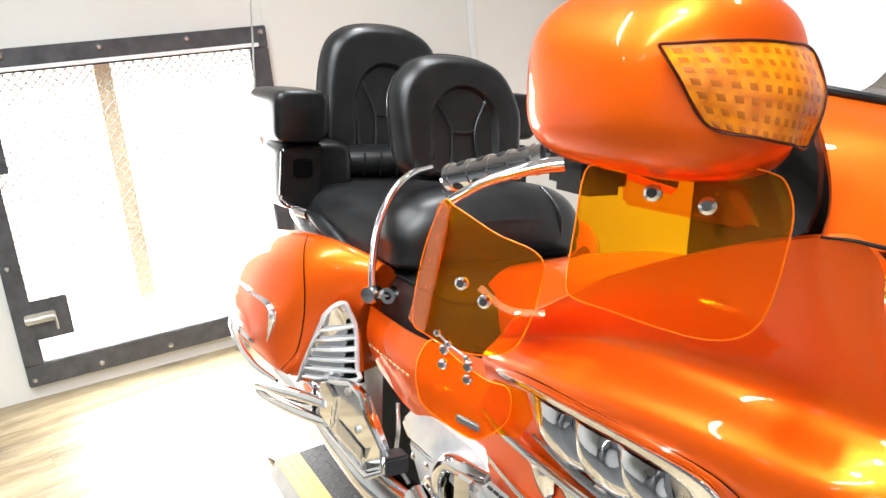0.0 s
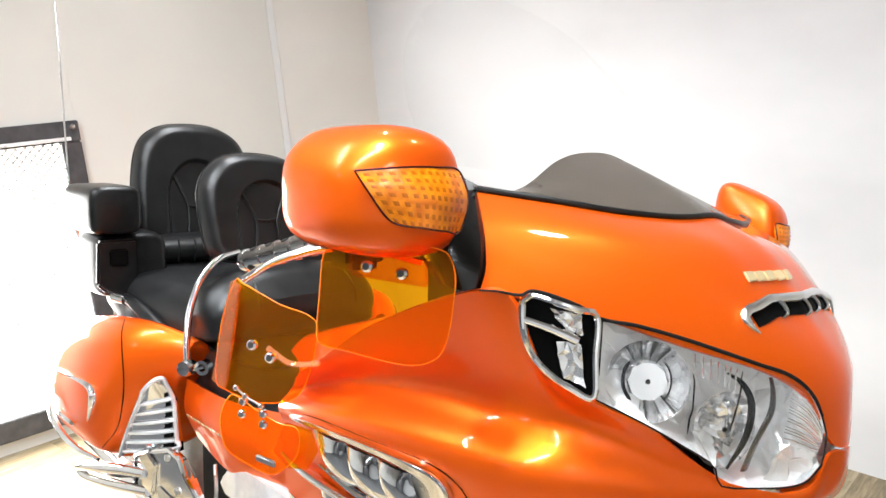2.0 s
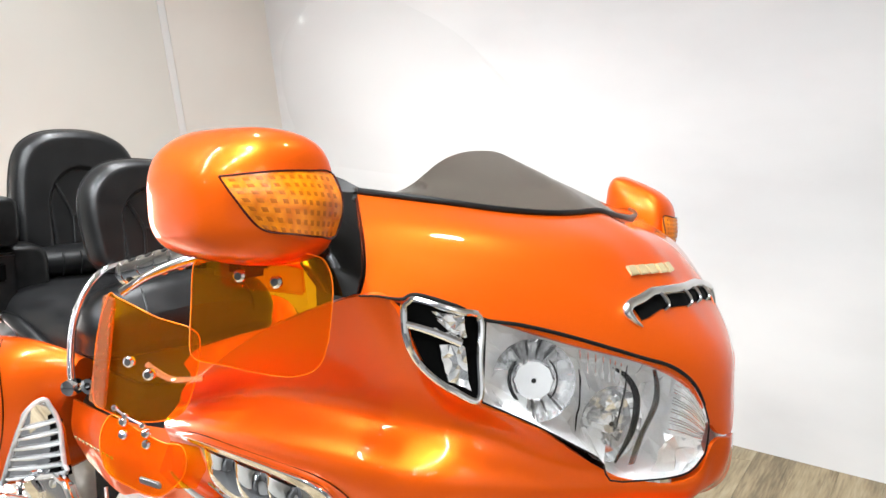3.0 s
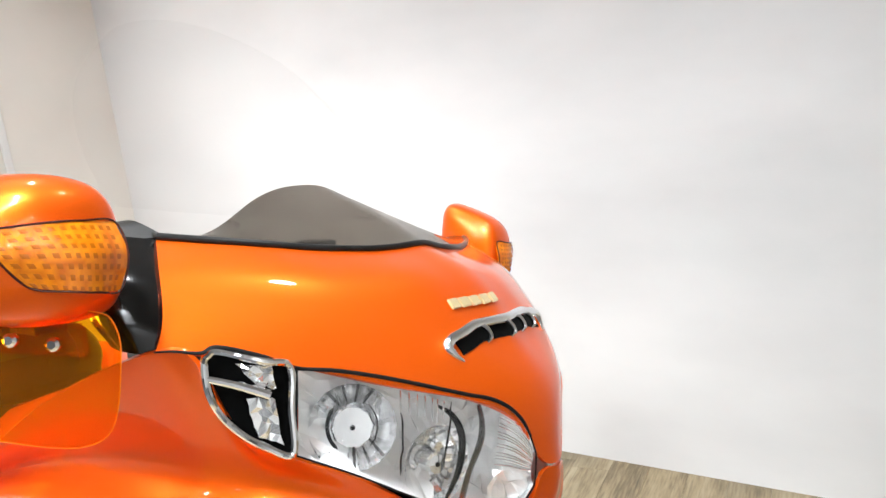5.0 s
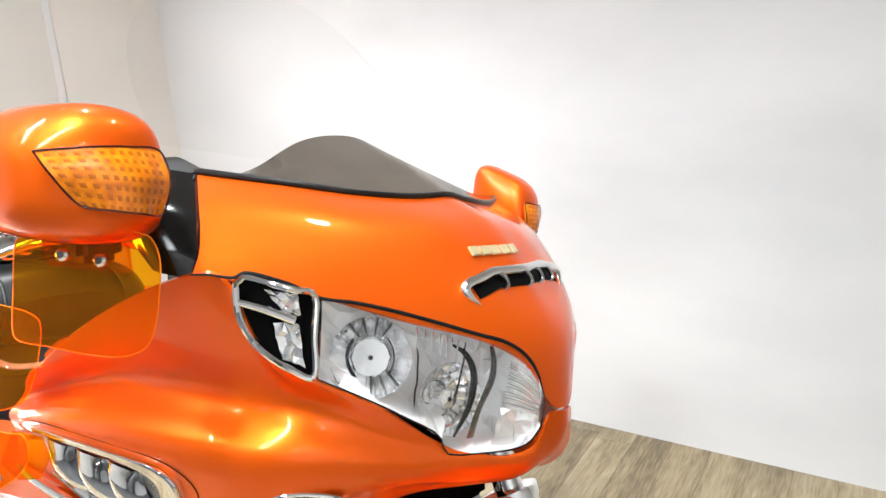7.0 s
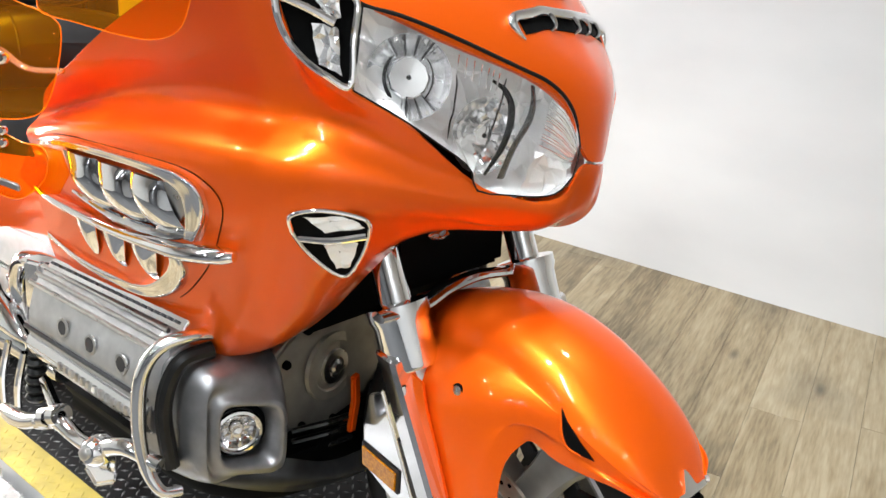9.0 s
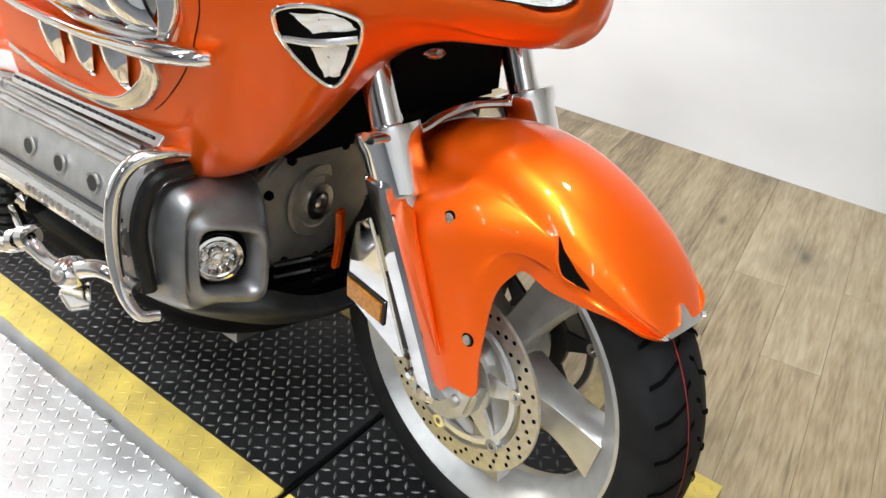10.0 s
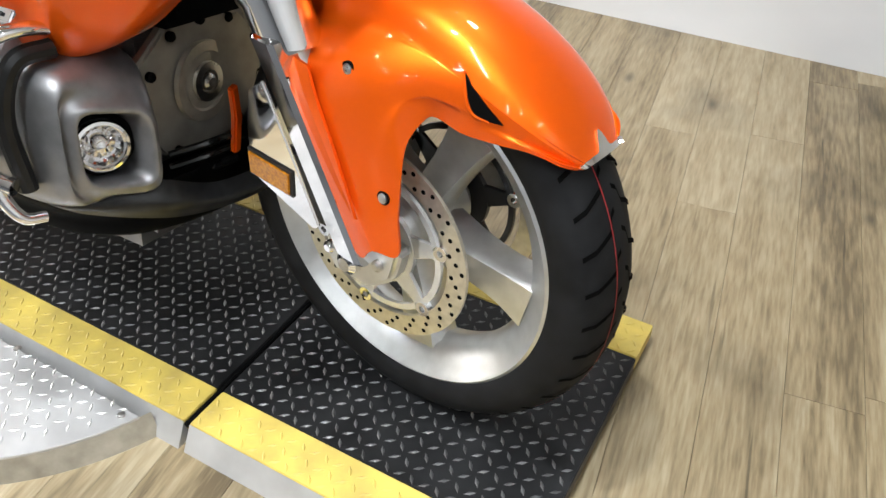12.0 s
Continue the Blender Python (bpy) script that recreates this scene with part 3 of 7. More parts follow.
# front wheel (axle at 0, 0, 0.32)
C = Vector((0, 0, 0.32))
Y = (0, 1, 0)
# axis +y; profile pairs are (radius, along y)
rim_prof = [(0.2500, -0.053), (0.2450, -0.056), (0.239, -0.051), (0.230, -0.041), (0.208, -0.026), (0.198, 0.0), (0.208, 0.026), (0.230, 0.041), (0.239, 0.051), (0.2450, 0.056), (0.2500, 0.053), (0.244, 0.042), (0.226, 0.028), (0.218, 0.0), (0.226, -0.028), (0.244, -0.042)]
wheel = part("front_wheel", ring_body(rim_prof, C, Y, 72), ALLOY, bike, "silver cast alloy front wheel", steered=True)
tyre_prof = [(0.244, -0.049), (0.252, -0.056), (0.267, -0.0605), (0.284, -0.0600), (0.299, -0.0535), (0.310, -0.039), (0.317, -0.02), (0.319, 0.0), (0.317, 0.02), (0.310, 0.039), (0.299, 0.0535), (0.284, 0.0600), (0.267, 0.0605), (0.252, 0.056), (0.244, 0.049), (0.240, 0.03), (0.240, -0.03)]
tyre = part("tyre", ring_body(tyre_prof, C, Y, 96), RUBBER, wheel, "black touring tyre with angled grooves", steered=True)


def on_tyre(a, w, lift_=0.0005):
    """A point on the tread: angle round the wheel, w across from -1 to 1."""
    ph = w * 0.059
    r = 0.319 - 0.0085 * (w * 0.9) ** 2 - 0.020 * abs(w) ** 4 + lift_
    return Vector((r * math.sin(a), ph, 0.32 + r * math.cos(a)))


bm = bmesh.new()
for k in range(38):
    for s in (-1, 1):
        a0 = 2 * math.pi * (k + (0.5 if s > 0 else 0)) / 38
        line = [(0.06, -0.030), (0.20, -0.012), (0.26, 0.042), (0.50, 0.062), (0.72, 0.090), (0.92, 0.108)]
        for (w0, d0), (w1, d1) in zip(line, line[1:]):
            wd = 0.0105
            q = [on_tyre(a0 + d0 - wd, s * w0), on_tyre(a0 + d1 - wd, s * w1), on_tyre(a0 + d1 + wd, s * w1), on_tyre(a0 + d0 + wd, s * w0)]
            bm.faces.new([bm.verts.new(p) for p in q])
tagged(part("groove", bm, GROOVE, tyre, "dark angled tread grooves", smooth=False, steered=True, recalc=False), kind="stuff")
bm = bmesh.new()
for w0, m in ((-0.26, 0.0016),):
    loops = [[on_tyre(a, (w0 * 0.059 + o) / 0.059, 0.0007) for o in (-m / 2, m / 2)] for a in np.linspace(0, 2 * math.pi, 120)]
    for p, q in zip(loops, loops[1:]):
        bm.faces.new([bm.verts.new(v) for v in (p[0], p[1], q[1], q[0])])
part("tread_line", bm, RED, tyre, "thin red line round the tread", steered=True, recalc=False)
# six broad spokes and hub
part("hub", turned([(0.02, -0.068), (0.042, -0.066), (0.050, -0.055), (0.046, 0.0), (0.050, 0.055), (0.042, 0.066), (0.02, 0.068)], C, Y, 32), ALLOY, wheel, steered=True)
SPOKE_SHIFT = radians(30)
for k in range(5):
    a = 2 * math.pi * k / 5 + SPOKE_SHIFT
    rings = []
    for r, wd, th in ((0.040, 0.026, 0.040), (0.10, 0.026, 0.030), (0.16, 0.031, 0.026), (0.210, 0.042, 0.030)):
        mid_ = Vector((math.sin(a), 0, math.cos(a))) * r + C
        tan_ = Vector((math.cos(a), 0, -math.sin(a)))
        rings.append([np.array(mid_ + tan_ * wd * u + Vector((0, v * th, 0))) for u, v in ((-1, -0.55), (-0.8, -1), (0.8, -1), (1, -0.55), (1, 0.55), (0.8, 1), (-0.8, 1), (-1, 0.55))])
    part("spoke", loft(rings, 12), ALLOY, wheel, "broad cast spoke", steered=True)


def brake_disc(y, facing):
    bm = ring_body([(0.148, y - 0.0025), (0.148, y + 0.0025), (0.117, y + 0.0025), (0.117, y - 0.0025)], C, Y, 72)
    d = part("brake_disc", bm, DISC, wheel, "drilled steel brake disc with a tan band", steered=True)
    holes = bmesh.new()
    for k in range(72):
        a, r = 2 * math.pi * k / 72, (0.124, 0.1325, 0.141)[k % 3]
        turned([(0.0034, 0.0), (0.0034, facing * 0.0004)], C + Vector((r * math.sin(a), y + facing * 0.0026, r * math.cos(a))), Y, 8, holes)
    tagged(part("drilling", holes, DARK, d, smooth=False, steered=True), kind="stuff")
    # carrier: inner ring with six arms and float buttons
    bm = ring_body([(0.062, y - 0.004), (0.062, y + 0.004), (0.034, y + 0.006), (0.034, y - 0.006)], C, Y, 40)
    part("carrier_ring", ring_body([(0.107, y - 0.003), (0.107, y + 0.003), (0.098, y + 0.003), (0.098, y - 0.003)], C, Y, 60), POLISHED if facing < 0 else CALIPER, d, steered=True)
    arms = []
    for k in range(6):
        a = 2 * math.pi * k / 6 + 0.25
        u, v = Vector((math.sin(a), 0, math.cos(a))), Vector((math.cos(a), 0, -math.sin(a)))
        arms.append(slab([C + u * 0.055 - v * 0.018 + Vector((0, y - 0.003, 0)), C + u * 0.103 - v * 0.009 + Vector((0, y - 0.003, 0)), C + u * 0.103 + v * 0.009 + Vector((0, y - 0.003, 0)), C + u * 0.055 + v * 0.018 + Vector((0, y - 0.003, 0))], (0, 1, 0), 0.006, None, 0.001))
    tone = POLISHED if facing < 0 else CALIPER
    c = part("carrier", bm, tone, d, "cast disc carrier", steered=True)
    for arm in arms:
        part("carrier_arm", arm, tone, c, steered=True)
    for k in range(6):
        a = 2 * math.pi * k / 6 + 0.25
        p = C + Vector((math.sin(a), 0, math.cos(a))) * 0.110 + Vector((0, y, 0))
        part("float_button", ring_body([(0.011, -0.005), (0.011, 0.005), (0.005, 0.005), (0.005, -0.005)], p, Y, 14), CHROME, c, steered=True)


brake_disc(-0.082, -1)
brake_disc(0.082, 1)

# forks, axle clamps, calipers
RK = radians(29.25)


def fork_at(z, y):
    """A point on the fork leg's centre line at height z."""
    return Vector((0.025 - 0.45 * (z - 0.32), y, z))


for s in (-1, 1):
    y = 0.128 * s
    bm = tube([fork_at(0.345, y), fork_at(0.36, y), fork_at(0.40, y), fork_at(0.585, y)], [0.018, 0.026, 0.029, 0.029], 0, 24)
    lower = part("fork_lower", bm, ALLOY, bike, "silver fork slider", steered=True)
    part("fork_tube", tube([fork_at(0.58, y), fork_at(0.95, y)], 0.0225, 0, 24), CHROME, bike, "chrome fork tube", steered=True)
    bm = tube([fork_at(0.575, y), fork_at(0.58, y), fork_at(0.632, y), fork_at(0.642, y), fork_at(0.655, y), fork_at(0.657, y)], [0.038, 0.040, 0.040, 0.044, 0.044, 0.03], 0, 28)
    part("fork_cap", bm, CHROME, bike, "polished chrome collar on the fork", steered=True)
    bm = slab([(-0.050, y - 0.013, 0.318), (-0.030, y - 0.013, 0.288), (0.030, y - 0.013, 0.285), (0.072, y - 0.013, 0.318), (0.086, y - 0.013, 0.366), (0.030, y - 0.013, 0.372), (-0.020, y - 0.013, 0.362)], (0, 1, 0), 0.030, None, 0.007, 3)
    part("axle_clamp", bm, ALLOY, bike, steered=True)
    bolt((0.004, y + 0.017 * s, 0.322), (0, s, 0), 0.017, CHROME, bike, 0.7, True, "axle_nut")
    bolt((-0.030, y + 0.017 * s, 0.330), (0, s, 0), 0.009, CHROME, bike, 0.8, True)
    bolt((0.052, y + 0.017 * s, 0.338), (0, s, 0), 0.008, STEEL, bike, 0.6, True)
    # caliper behind the leg
    bm = slab([(-0.155, y - 0.028 * s, 0.30), (-0.085, y - 0.028 * s, 0.305), (-0.075, y - 0.028 * s, 0.36), (-0.10, y - 0.028 * s, 0.42), (-0.165, y - 0.028 * s, 0.41), (-0.172, y - 0.028 * s, 0.35)], (0, -s, 0), 0.05, None, 0.008)
    part("brake_caliper", bm, CALIPER, bike, "black brake caliper", steered=True)
    # chrome leg cover with reflector arm
    if True:
        rings = []
        for z, dip in ((0.348, 0.004), (0.352, 0.0), (0.45, 0.0), (0.55, 0.0), (0.600, 0.0)):
            c0 = fork_at(z, y) + Vector((0.045 * (0.62 - z), 0, 0))
            rings.append([np.array(c0 + Vector((dx, (dy - dip) * s, 0))) for dx, dy in ((-0.020, 0.010), (-0.020, 0.036), (-0.013, 0.043), (0.018, 0.046), (0.026, 0.042), (0.026, 0.010))])
        part("leg_cover", loft(rings), CHROME, bike, "chrome fork leg cover", steered=True, angle=20)
        plate_ = slab([(-0.140, y + 0.038 * s, 0.475), (-0.128, y + 0.038 * s, 0.53), (-0.10, y + 0.038 * s, 0.55), (-0.02, y + 0.038 * s, 0.38), (-0.03, y + 0.038 * s, 0.37), (-0.14, y + 0.038 * s, 0.41)], (0, s, 0), 0.006, None, 0.002)
        part("reflector_bracket", plate_, CHROME, bike, "chrome bracket behind the fork leg", steered=True)
        edge_ = [(-0.140, y + 0.044 * s, 0.450), (-0.058, y + 0.044 * s, 0.444), (-0.060, y + 0.044 * s, 0.405), (-0.140, y + 0.044 * s, 0.411)]
        part("reflector_bezel", slab(edge_, (0, s, 0), 0.003, None, 0.001), CALIPER, bike, "dark bezel round the reflector", steered=True)
        rf = slab([(-0.136, y + 0.047 * s, 0.446), (-0.062, y + 0.047 * s, 0.440), (-0.064, y + 0.047 * s, 0.409), (-0.136, y + 0.047 * s, 0.415)], (0, s, 0), 0.003, None, 0.001)
        part("reflector", rf, AMBER_DARK, bike, "amber side reflector", steered=True)

# front fender and its leg covers, one panel: crest over the wheel, shoulder, then flank down to the lower edge
FENDER = (  # crest angle, crest radius, half width at the shoulder, then the lower edge's x, z and half width
    (-26, 0.342, 0.078, -0.044, 0.578, 0.146), (-24, 0.343, 0.080, -0.030, 0.545, 0.150),
    (-22, 0.344, 0.081, -0.006, 0.490, 0.151), (-18, 0.345, 0.083, 0.021, 0.415, 0.150), (-13, 0.346, 0.085, 0.036, 0.364, 0.147),
    (-9, 0.347, 0.087, 0.058, 0.361, 0.145), (-5, 0.348, 0.088, 0.083, 0.366, 0.140), (-1, 0.349, 0.089, 0.081, 0.415, 0.138),
    (4, 0.350, 0.090, 0.081, 0.470, 0.132), (9, 0.351, 0.090, 0.080, 0.512, 0.120), (15, 0.351, 0.090, 0.090, 0.537, 0.104),
)
rings = []
for deg, crest, w, ex, ez, ey in FENDER + tuple((d_, c_, w_, r_ * math.sin(radians(d_)), 0.32 + r_ * math.cos(radians(d_)), w_ + 0.002) for d_, c_, w_, r_ in ((24, 0.349, 0.090, 0.241), (32, 0.346, 0.088, 0.250), (39, 0.344, 0.083, 0.272), (45, 0.339, 0.075, 0.300), (50, 0.335, 0.063, 0.318), (53.5, 0.330, 0.036, 0.323))):
    a, half_ = radians(deg), []
    drop = min(0.045, 0.42 * (crest - math.hypot(ex, ez - 0.32)))
    for u, dep in ((0, 0.01), (0.3, 0.07), (0.6, 0.24), (0.82, 0.54), (0.96, 1.0)):
        r = crest - drop * dep
        half_.append((r * math.sin(a), u * w, 0.32 + r * math.cos(a)))
    sx, sy, sz = half_[-1]
    flare = 2.6 + 6.4 * min(1.0, max(0.0, (16 - deg) / 18))
    for k in np.linspace(0, 1, 9)[1:] ** 1.5:
        half_.append((sx + (ex - sx) * k, sy + (ey - sy) * (1 - (1 - k) ** flare), sz + (ez - sz) * k))
    rings.append([(x, -y, z) for x, y, z in half_[:0:-1]] + half_)
rings = np.array(rings)
for _ in range(3):
    rings[1:-1, 3:-3] = 0.25 * rings[:-2, 3:-3] + 0.5 * rings[1:-1, 3:-3] + 0.25 * rings[2:, 3:-3]
fender = part("front_fender", sheet(rings, 84, 90, 0.004, inward=(0, 0, 0.40)), ORANGE, bike, "orange front fender", steered=True, angle=60)
ring_grid = np.swapaxes(catmull(np.swapaxes(catmull(rings, 641), 0, 1), 61), 0, 1)


def on_fender(s, x, z, proud=0.0):
    half = ring_grid[::2, :29].reshape(-1, 3)
    p = half[np.argmin((half[:, 0] - x) ** 2 + (half[:, 2] - z) ** 2)]
    return np.array((x, s * (abs(p[1]) + proud), z))


for s in (-1, 1):
    for x, z in ((-0.001, 0.580), (0.060, 0.440)):
        seat_ = on_fender(s, x, z)
        part("screw_cup", ring_body([(0.0092, -0.002), (0.0092, 0.0012), (0.0068, 0.0008), (0.0060, -0.002)], seat_, (0, s, 0), 24), DARK, fender, "dark recess round the screw", steered=True)
        bolt(tuple(seat_ + np.array((0, s * 0.0012, 0))), (0, s, 0.15), 0.0066, STEEL, fender, 0.5, True, "screw")
    loop = [tuple(on_fender(s, x, z, 0.0005)) for x, z in ((0.128, 0.602), (0.140, 0.590), (0.162, 0.572), (0.183, 0.556), (0.166, 0.556), (0.148, 0.560), (0.138, 0.574))]
    vt = part("fender_vent", slab(loop, (0.3, s, 0.1), 0.0022, None, 0.0006), DARK, fender, "black triangular vent", steered=True)
    part("vent_lip", tube([(x, y + s * 0.0015, z) for x, y, z in loop[4:] + loop[:1]], [0.0014, 0.0022, 0.0024, 0.0012], 14, 8), ORANGE, vt, "orange lip behind the vent", steered=True)
# chrome lip trim that follows the fender's front edge
tip = []
for j in range(0, 61):
    u = abs(j - 30) / 30
    back = 628 + 6 * u - 36 * math.exp(-(u / 0.045) ** 2)
    row = []
    for k in np.linspace(0, 1, 4):
        p = ring_grid[min(640, int(back + (640 - back) * k)), j]
        out = np.array((p[0], p[1] * 2.5, p[2] - 0.32))
        row.append(p + out / np.linalg.norm(out) * 0.003)
    tip.append(row)
part("fender_tip", sheet(tip, 122, 8, 0.004, inward=(0, 0, 0.32)), CHROME, fender, "chrome edge trim on the fender tip", steered=True)
# fork brace over the fender
bm = tube([(-0.100, -0.178, 0.659), (-0.100, -0.143, 0.656), (-0.104, -0.115, 0.650), (-0.109, -0.082, 0.652), (-0.114, -0.048, 0.658), (-0.116, 0.005, 0.661), (-0.120, 0.06, 0.652), (-0.122, 0.10, 0.644), (-0.122, 0.14, 0.638), (-0.124, 0.172, 0.638)], 0.013, 70, 12, None, 0.55)
part("fork_brace", bm, CHROME, bike, "curved chrome fork brace", steered=True)
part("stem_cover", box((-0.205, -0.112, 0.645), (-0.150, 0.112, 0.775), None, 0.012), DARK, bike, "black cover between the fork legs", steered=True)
part("horn_cap", ball((-0.137, -0.082, 0.731), (0.012, 0.022, 0.008)), CHROME, bike, "small chrome horn below the fairing")
part("radiator_shroud", slab([(-0.302, -0.062, 0.445), (-0.302, -0.048, 0.450), (-0.302, -0.042, 0.400), (-0.302, -0.050, 0.345), (-0.302, -0.064, 0.345), (-0.302, -0.058, 0.400)], (1, 0, 0), 0.012, None, 0.003), ORANGE, bike, "narrow orange radiator shroud behind the fork")
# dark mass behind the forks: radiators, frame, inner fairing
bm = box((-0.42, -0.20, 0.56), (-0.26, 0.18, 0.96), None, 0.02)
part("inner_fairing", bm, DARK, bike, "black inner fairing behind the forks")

# ---- fairing ----
def station(columns, *points):
    """One station of a fairing, its points from the upper to the lower edge."""
    columns.append(list(points))


# upper cowl, right half from the nose outwards: four rows from the screen's edge down to the headlight line
cowl_cols = []
station(cowl_cols, (-0.150, 0.000, 1.122), (-0.062, 0.000, 1.080), (0.000, 0.000, 1.010), (0.044, 0.000, 0.945), (0.052, 0.000, 0.862))
station(cowl_cols, (-0.154, -0.045, 1.124), (-0.066, -0.045, 1.082), (-0.006, -0.048, 1.014), (0.038, -0.050, 0.952), (0.046, -0.048, 0.872))
station(cowl_cols, (-0.162, -0.095, 1.128), (-0.078, -0.095, 1.086), (-0.022, -0.097, 1.024), (0.018, -0.092, 0.968), (0.030, -0.078, 0.925))
station(cowl_cols, (-0.185, -0.160, 1.135), (-0.110, -0.160, 1.094), (-0.058, -0.160, 1.044), (-0.022, -0.152, 0.998), (0.006, -0.126, 0.958))
station(cowl_cols, (-0.215, -0.225, 1.144), (-0.150, -0.232, 1.105), (-0.106, -0.234, 1.062), (-0.076, -0.228, 1.024), (-0.050, -0.210, 0.990))
station(cowl_cols, (-0.255, -0.290, 1.152), (-0.205, -0.308, 1.118), (-0.168, -0.314, 1.083), (-0.138, -0.310, 1.054), (-0.115, -0.300, 1.028))
station(cowl_cols, (-0.276, -0.318, 1.154), (-0.238, -0.345, 1.126), (-0.212, -0.363, 1.098), (-0.198, -0.376, 1.073), (-0.192, -0.389, 1.053))
for k, (sag, slim) in enumerate(((0.004, 1.0), (0.006, 1.0), (0.008, 0.7), (0.008, 0.3), (0.006, 0.0), (0.003, 0.0), (0.0, 0.0))):
    (x, y, z), *rest = cowl_cols[k]
    cowl_cols[k] = [(x, y, z - sag)] + [(px_ - d_ * slim, py_, pz_) for (px_, py_, pz_), d_ in zip(rest, (0.010, 0.012, 0.006, 0.0))]
cowl_cols[0] = [(x, mid_y(z), z) for x, y, z in cowl_cols[0]]
full = np.array([flip_y(c) * (1, 0.95, 1) for c in cowl_cols[:0:-1]] + [np.array(c) for c in cowl_cols])
cowl = part("upper_cowl", sheet(full, 70, 30, 0.005, inward=(-0.4, 0, 0.95)), ORANGE, bike, "orange upper fairing nose")
top_edge = [tuple(c[0]) for c in full]
FINE_EDGE = [tuple(p) for p in catmull(top_edge, 41)]
# black rubber strip and smoked deflector at the screen's foot
part("screen_gasket", tube([(x, y, z + 0.002) for x, y, z in top_edge], 0.0045, 60, 10), PLASTIC, bike, "black rubber strip along the screen's foot")
g = []
for x, y, z in FINE_EDGE:
    bump = 0.080 * max(0.0, math.cos(math.pi / 2 * min(1, abs(y + 0.035) / 0.245))) ** 1.25 + 0.004
    g.append([(x - 0.004, y, z + 0.004), (x - 0.01 - bump * 0.9, y * 0.985, z + 0.004 + bump * 0.5), (x - 0.02 - bump * 1.9, y * 0.96, z + bump)])
part("wind_deflector", sheet(g, 60, 10, 0.003, inward=(-0.5, 0, 1.0)), SMOKE, bike, "smoked hump-shaped wind deflector")
# black garnish under the screen's sides
for s in (-1,):
    g = [[(-0.27, s * 0.31, 1.156), (-0.34, s * 0.30, 1.172), (-0.42, s * 0.27, 1.165)], [(-0.33, s * 0.35, 1.150), (-0.40, s * 0.335, 1.165), (-0.47, s * 0.31, 1.16)]]
    part("screen_garnish", sheet(g, 8, 10, 0.01, inward=(-0.35, 0, 1.0)), PLASTIC, bike, "black garnish beside the screen")
# clear windscreen
g = []
for f in np.linspace(-1, 1, 9):
    base = np.array((-0.31 - 0.12 * f * f, 0.275 * f, 1.150 + 0.012 * f * f))
    tip_ = np.array((-0.60 + 0.07 * f * f, 0.250 * f, 1.465 - 0.085 * f * f - 0.03 * f**6))
    row = []
    for k in (0.0, 0.35, 0.7, 1.0):
        p = base + (tip_ - base) * k + np.array((0.02, 0.04 * f, 0.01)) * math.sin(math.pi * k)
        row.append((p[0], p[1] + mid_y(p[2]), p[2] - 0.092 * p[1]))
    g.append(row)
screen = part("windscreen", sheet(g, 40, 20, 0.003, inward=(-0.8, 0, 1.0)), CLEAR, bike, "tall clear windscreen")
# chrome nose vent with four slots, set into the cowl
SKIN = np.swapaxes(catmull(np.swapaxes(catmull(full, 420), 0, 1), 260), 0, 1).reshape(-1, 3)


def on_cowl(y, z, proud=0.0):
    p = SKIN[np.argmin((SKIN[:, 1] - y) ** 2 + (SKIN[:, 2] - z) ** 2)]
    return (float(p[0]) + proud, y, z)


def vent_at(f, v, proud=0.0):
    """f from -1 to 1 across, v from 0 (upper edge) to 1 (lower edge)."""
    y = -0.007 + 0.123 * f
    return on_cowl(y, 1.036 - 0.045 * max(0.0, y + 0.07) - 0.010 * max(0, abs(f) - 0.5) / 0.5 - 0.027 * v, proud)


band = [vent_at(-0.90, 1.05, 0.001), vent_at(-0.97, 0.7, 0.003), vent_at(-1.0, 0.32, 0.004)] + [vent_at(f, 0.17, 0.004) for f in np.linspace(-0.90, 0.90, 15)] + [vent_at(1.0, 0.32, 0.004), vent_at(0.97, 0.7, 0.003), vent_at(0.90, 1.05, 0.001)]
vent = part("nose_vent", tube(band, [0.0014, 0.0042, 0.0070] + [0.0068] * 15 + [0.0070, 0.0042, 0.0014], 90, 12), CHROME, bike, "chrome trim over the nose vent")
part("vent_slot", sheet([[vent_at(f, v, 0.0018) for v in (0.25, 0.55, 0.86)] for f in np.linspace(-0.86, 0.86, 25)], 50, 6, 0.003, inward=(-0.3, 0, 0.95)), DARK, vent, "black vent opening")
for y in (-0.060, -0.012, 0.028, 0.066):
    f = (y + 0.007) / 0.123
    part("vent_rib", tube([vent_at(f, 0.10, 0.005), vent_at(f + 0.02, 0.35, 0.010), vent_at(f + 0.01, 0.70, 0.009), vent_at(f - 0.02, 0.94, 0.001)], [0.0026, 0.0032, 0.0028, 0.0016], 16, 10), CHROME, vent, "chrome rib")
# maker's lettering as plain raised gold strokes above the vent
for k in range(5):
    y = -0.0770 + 0.0196 * k
    z0, z1 = 1.050 - 0.05 * (y + 0.07), 1.061 - 0.05 * (y + 0.07)
    stroke = [on_cowl(y - 0.0085, z1, 0.001), on_cowl(y - 0.0085, z0, 0.001), on_cowl(y + 0.0085, z0, 0.001), on_cowl(y + 0.0085, z1, 0.001)]
    part("badge_stroke", slab(stroke, (0.75, 0, 0.66), 0.003, None, 0.001), GOLD, bike, "gold raised badge stroke")

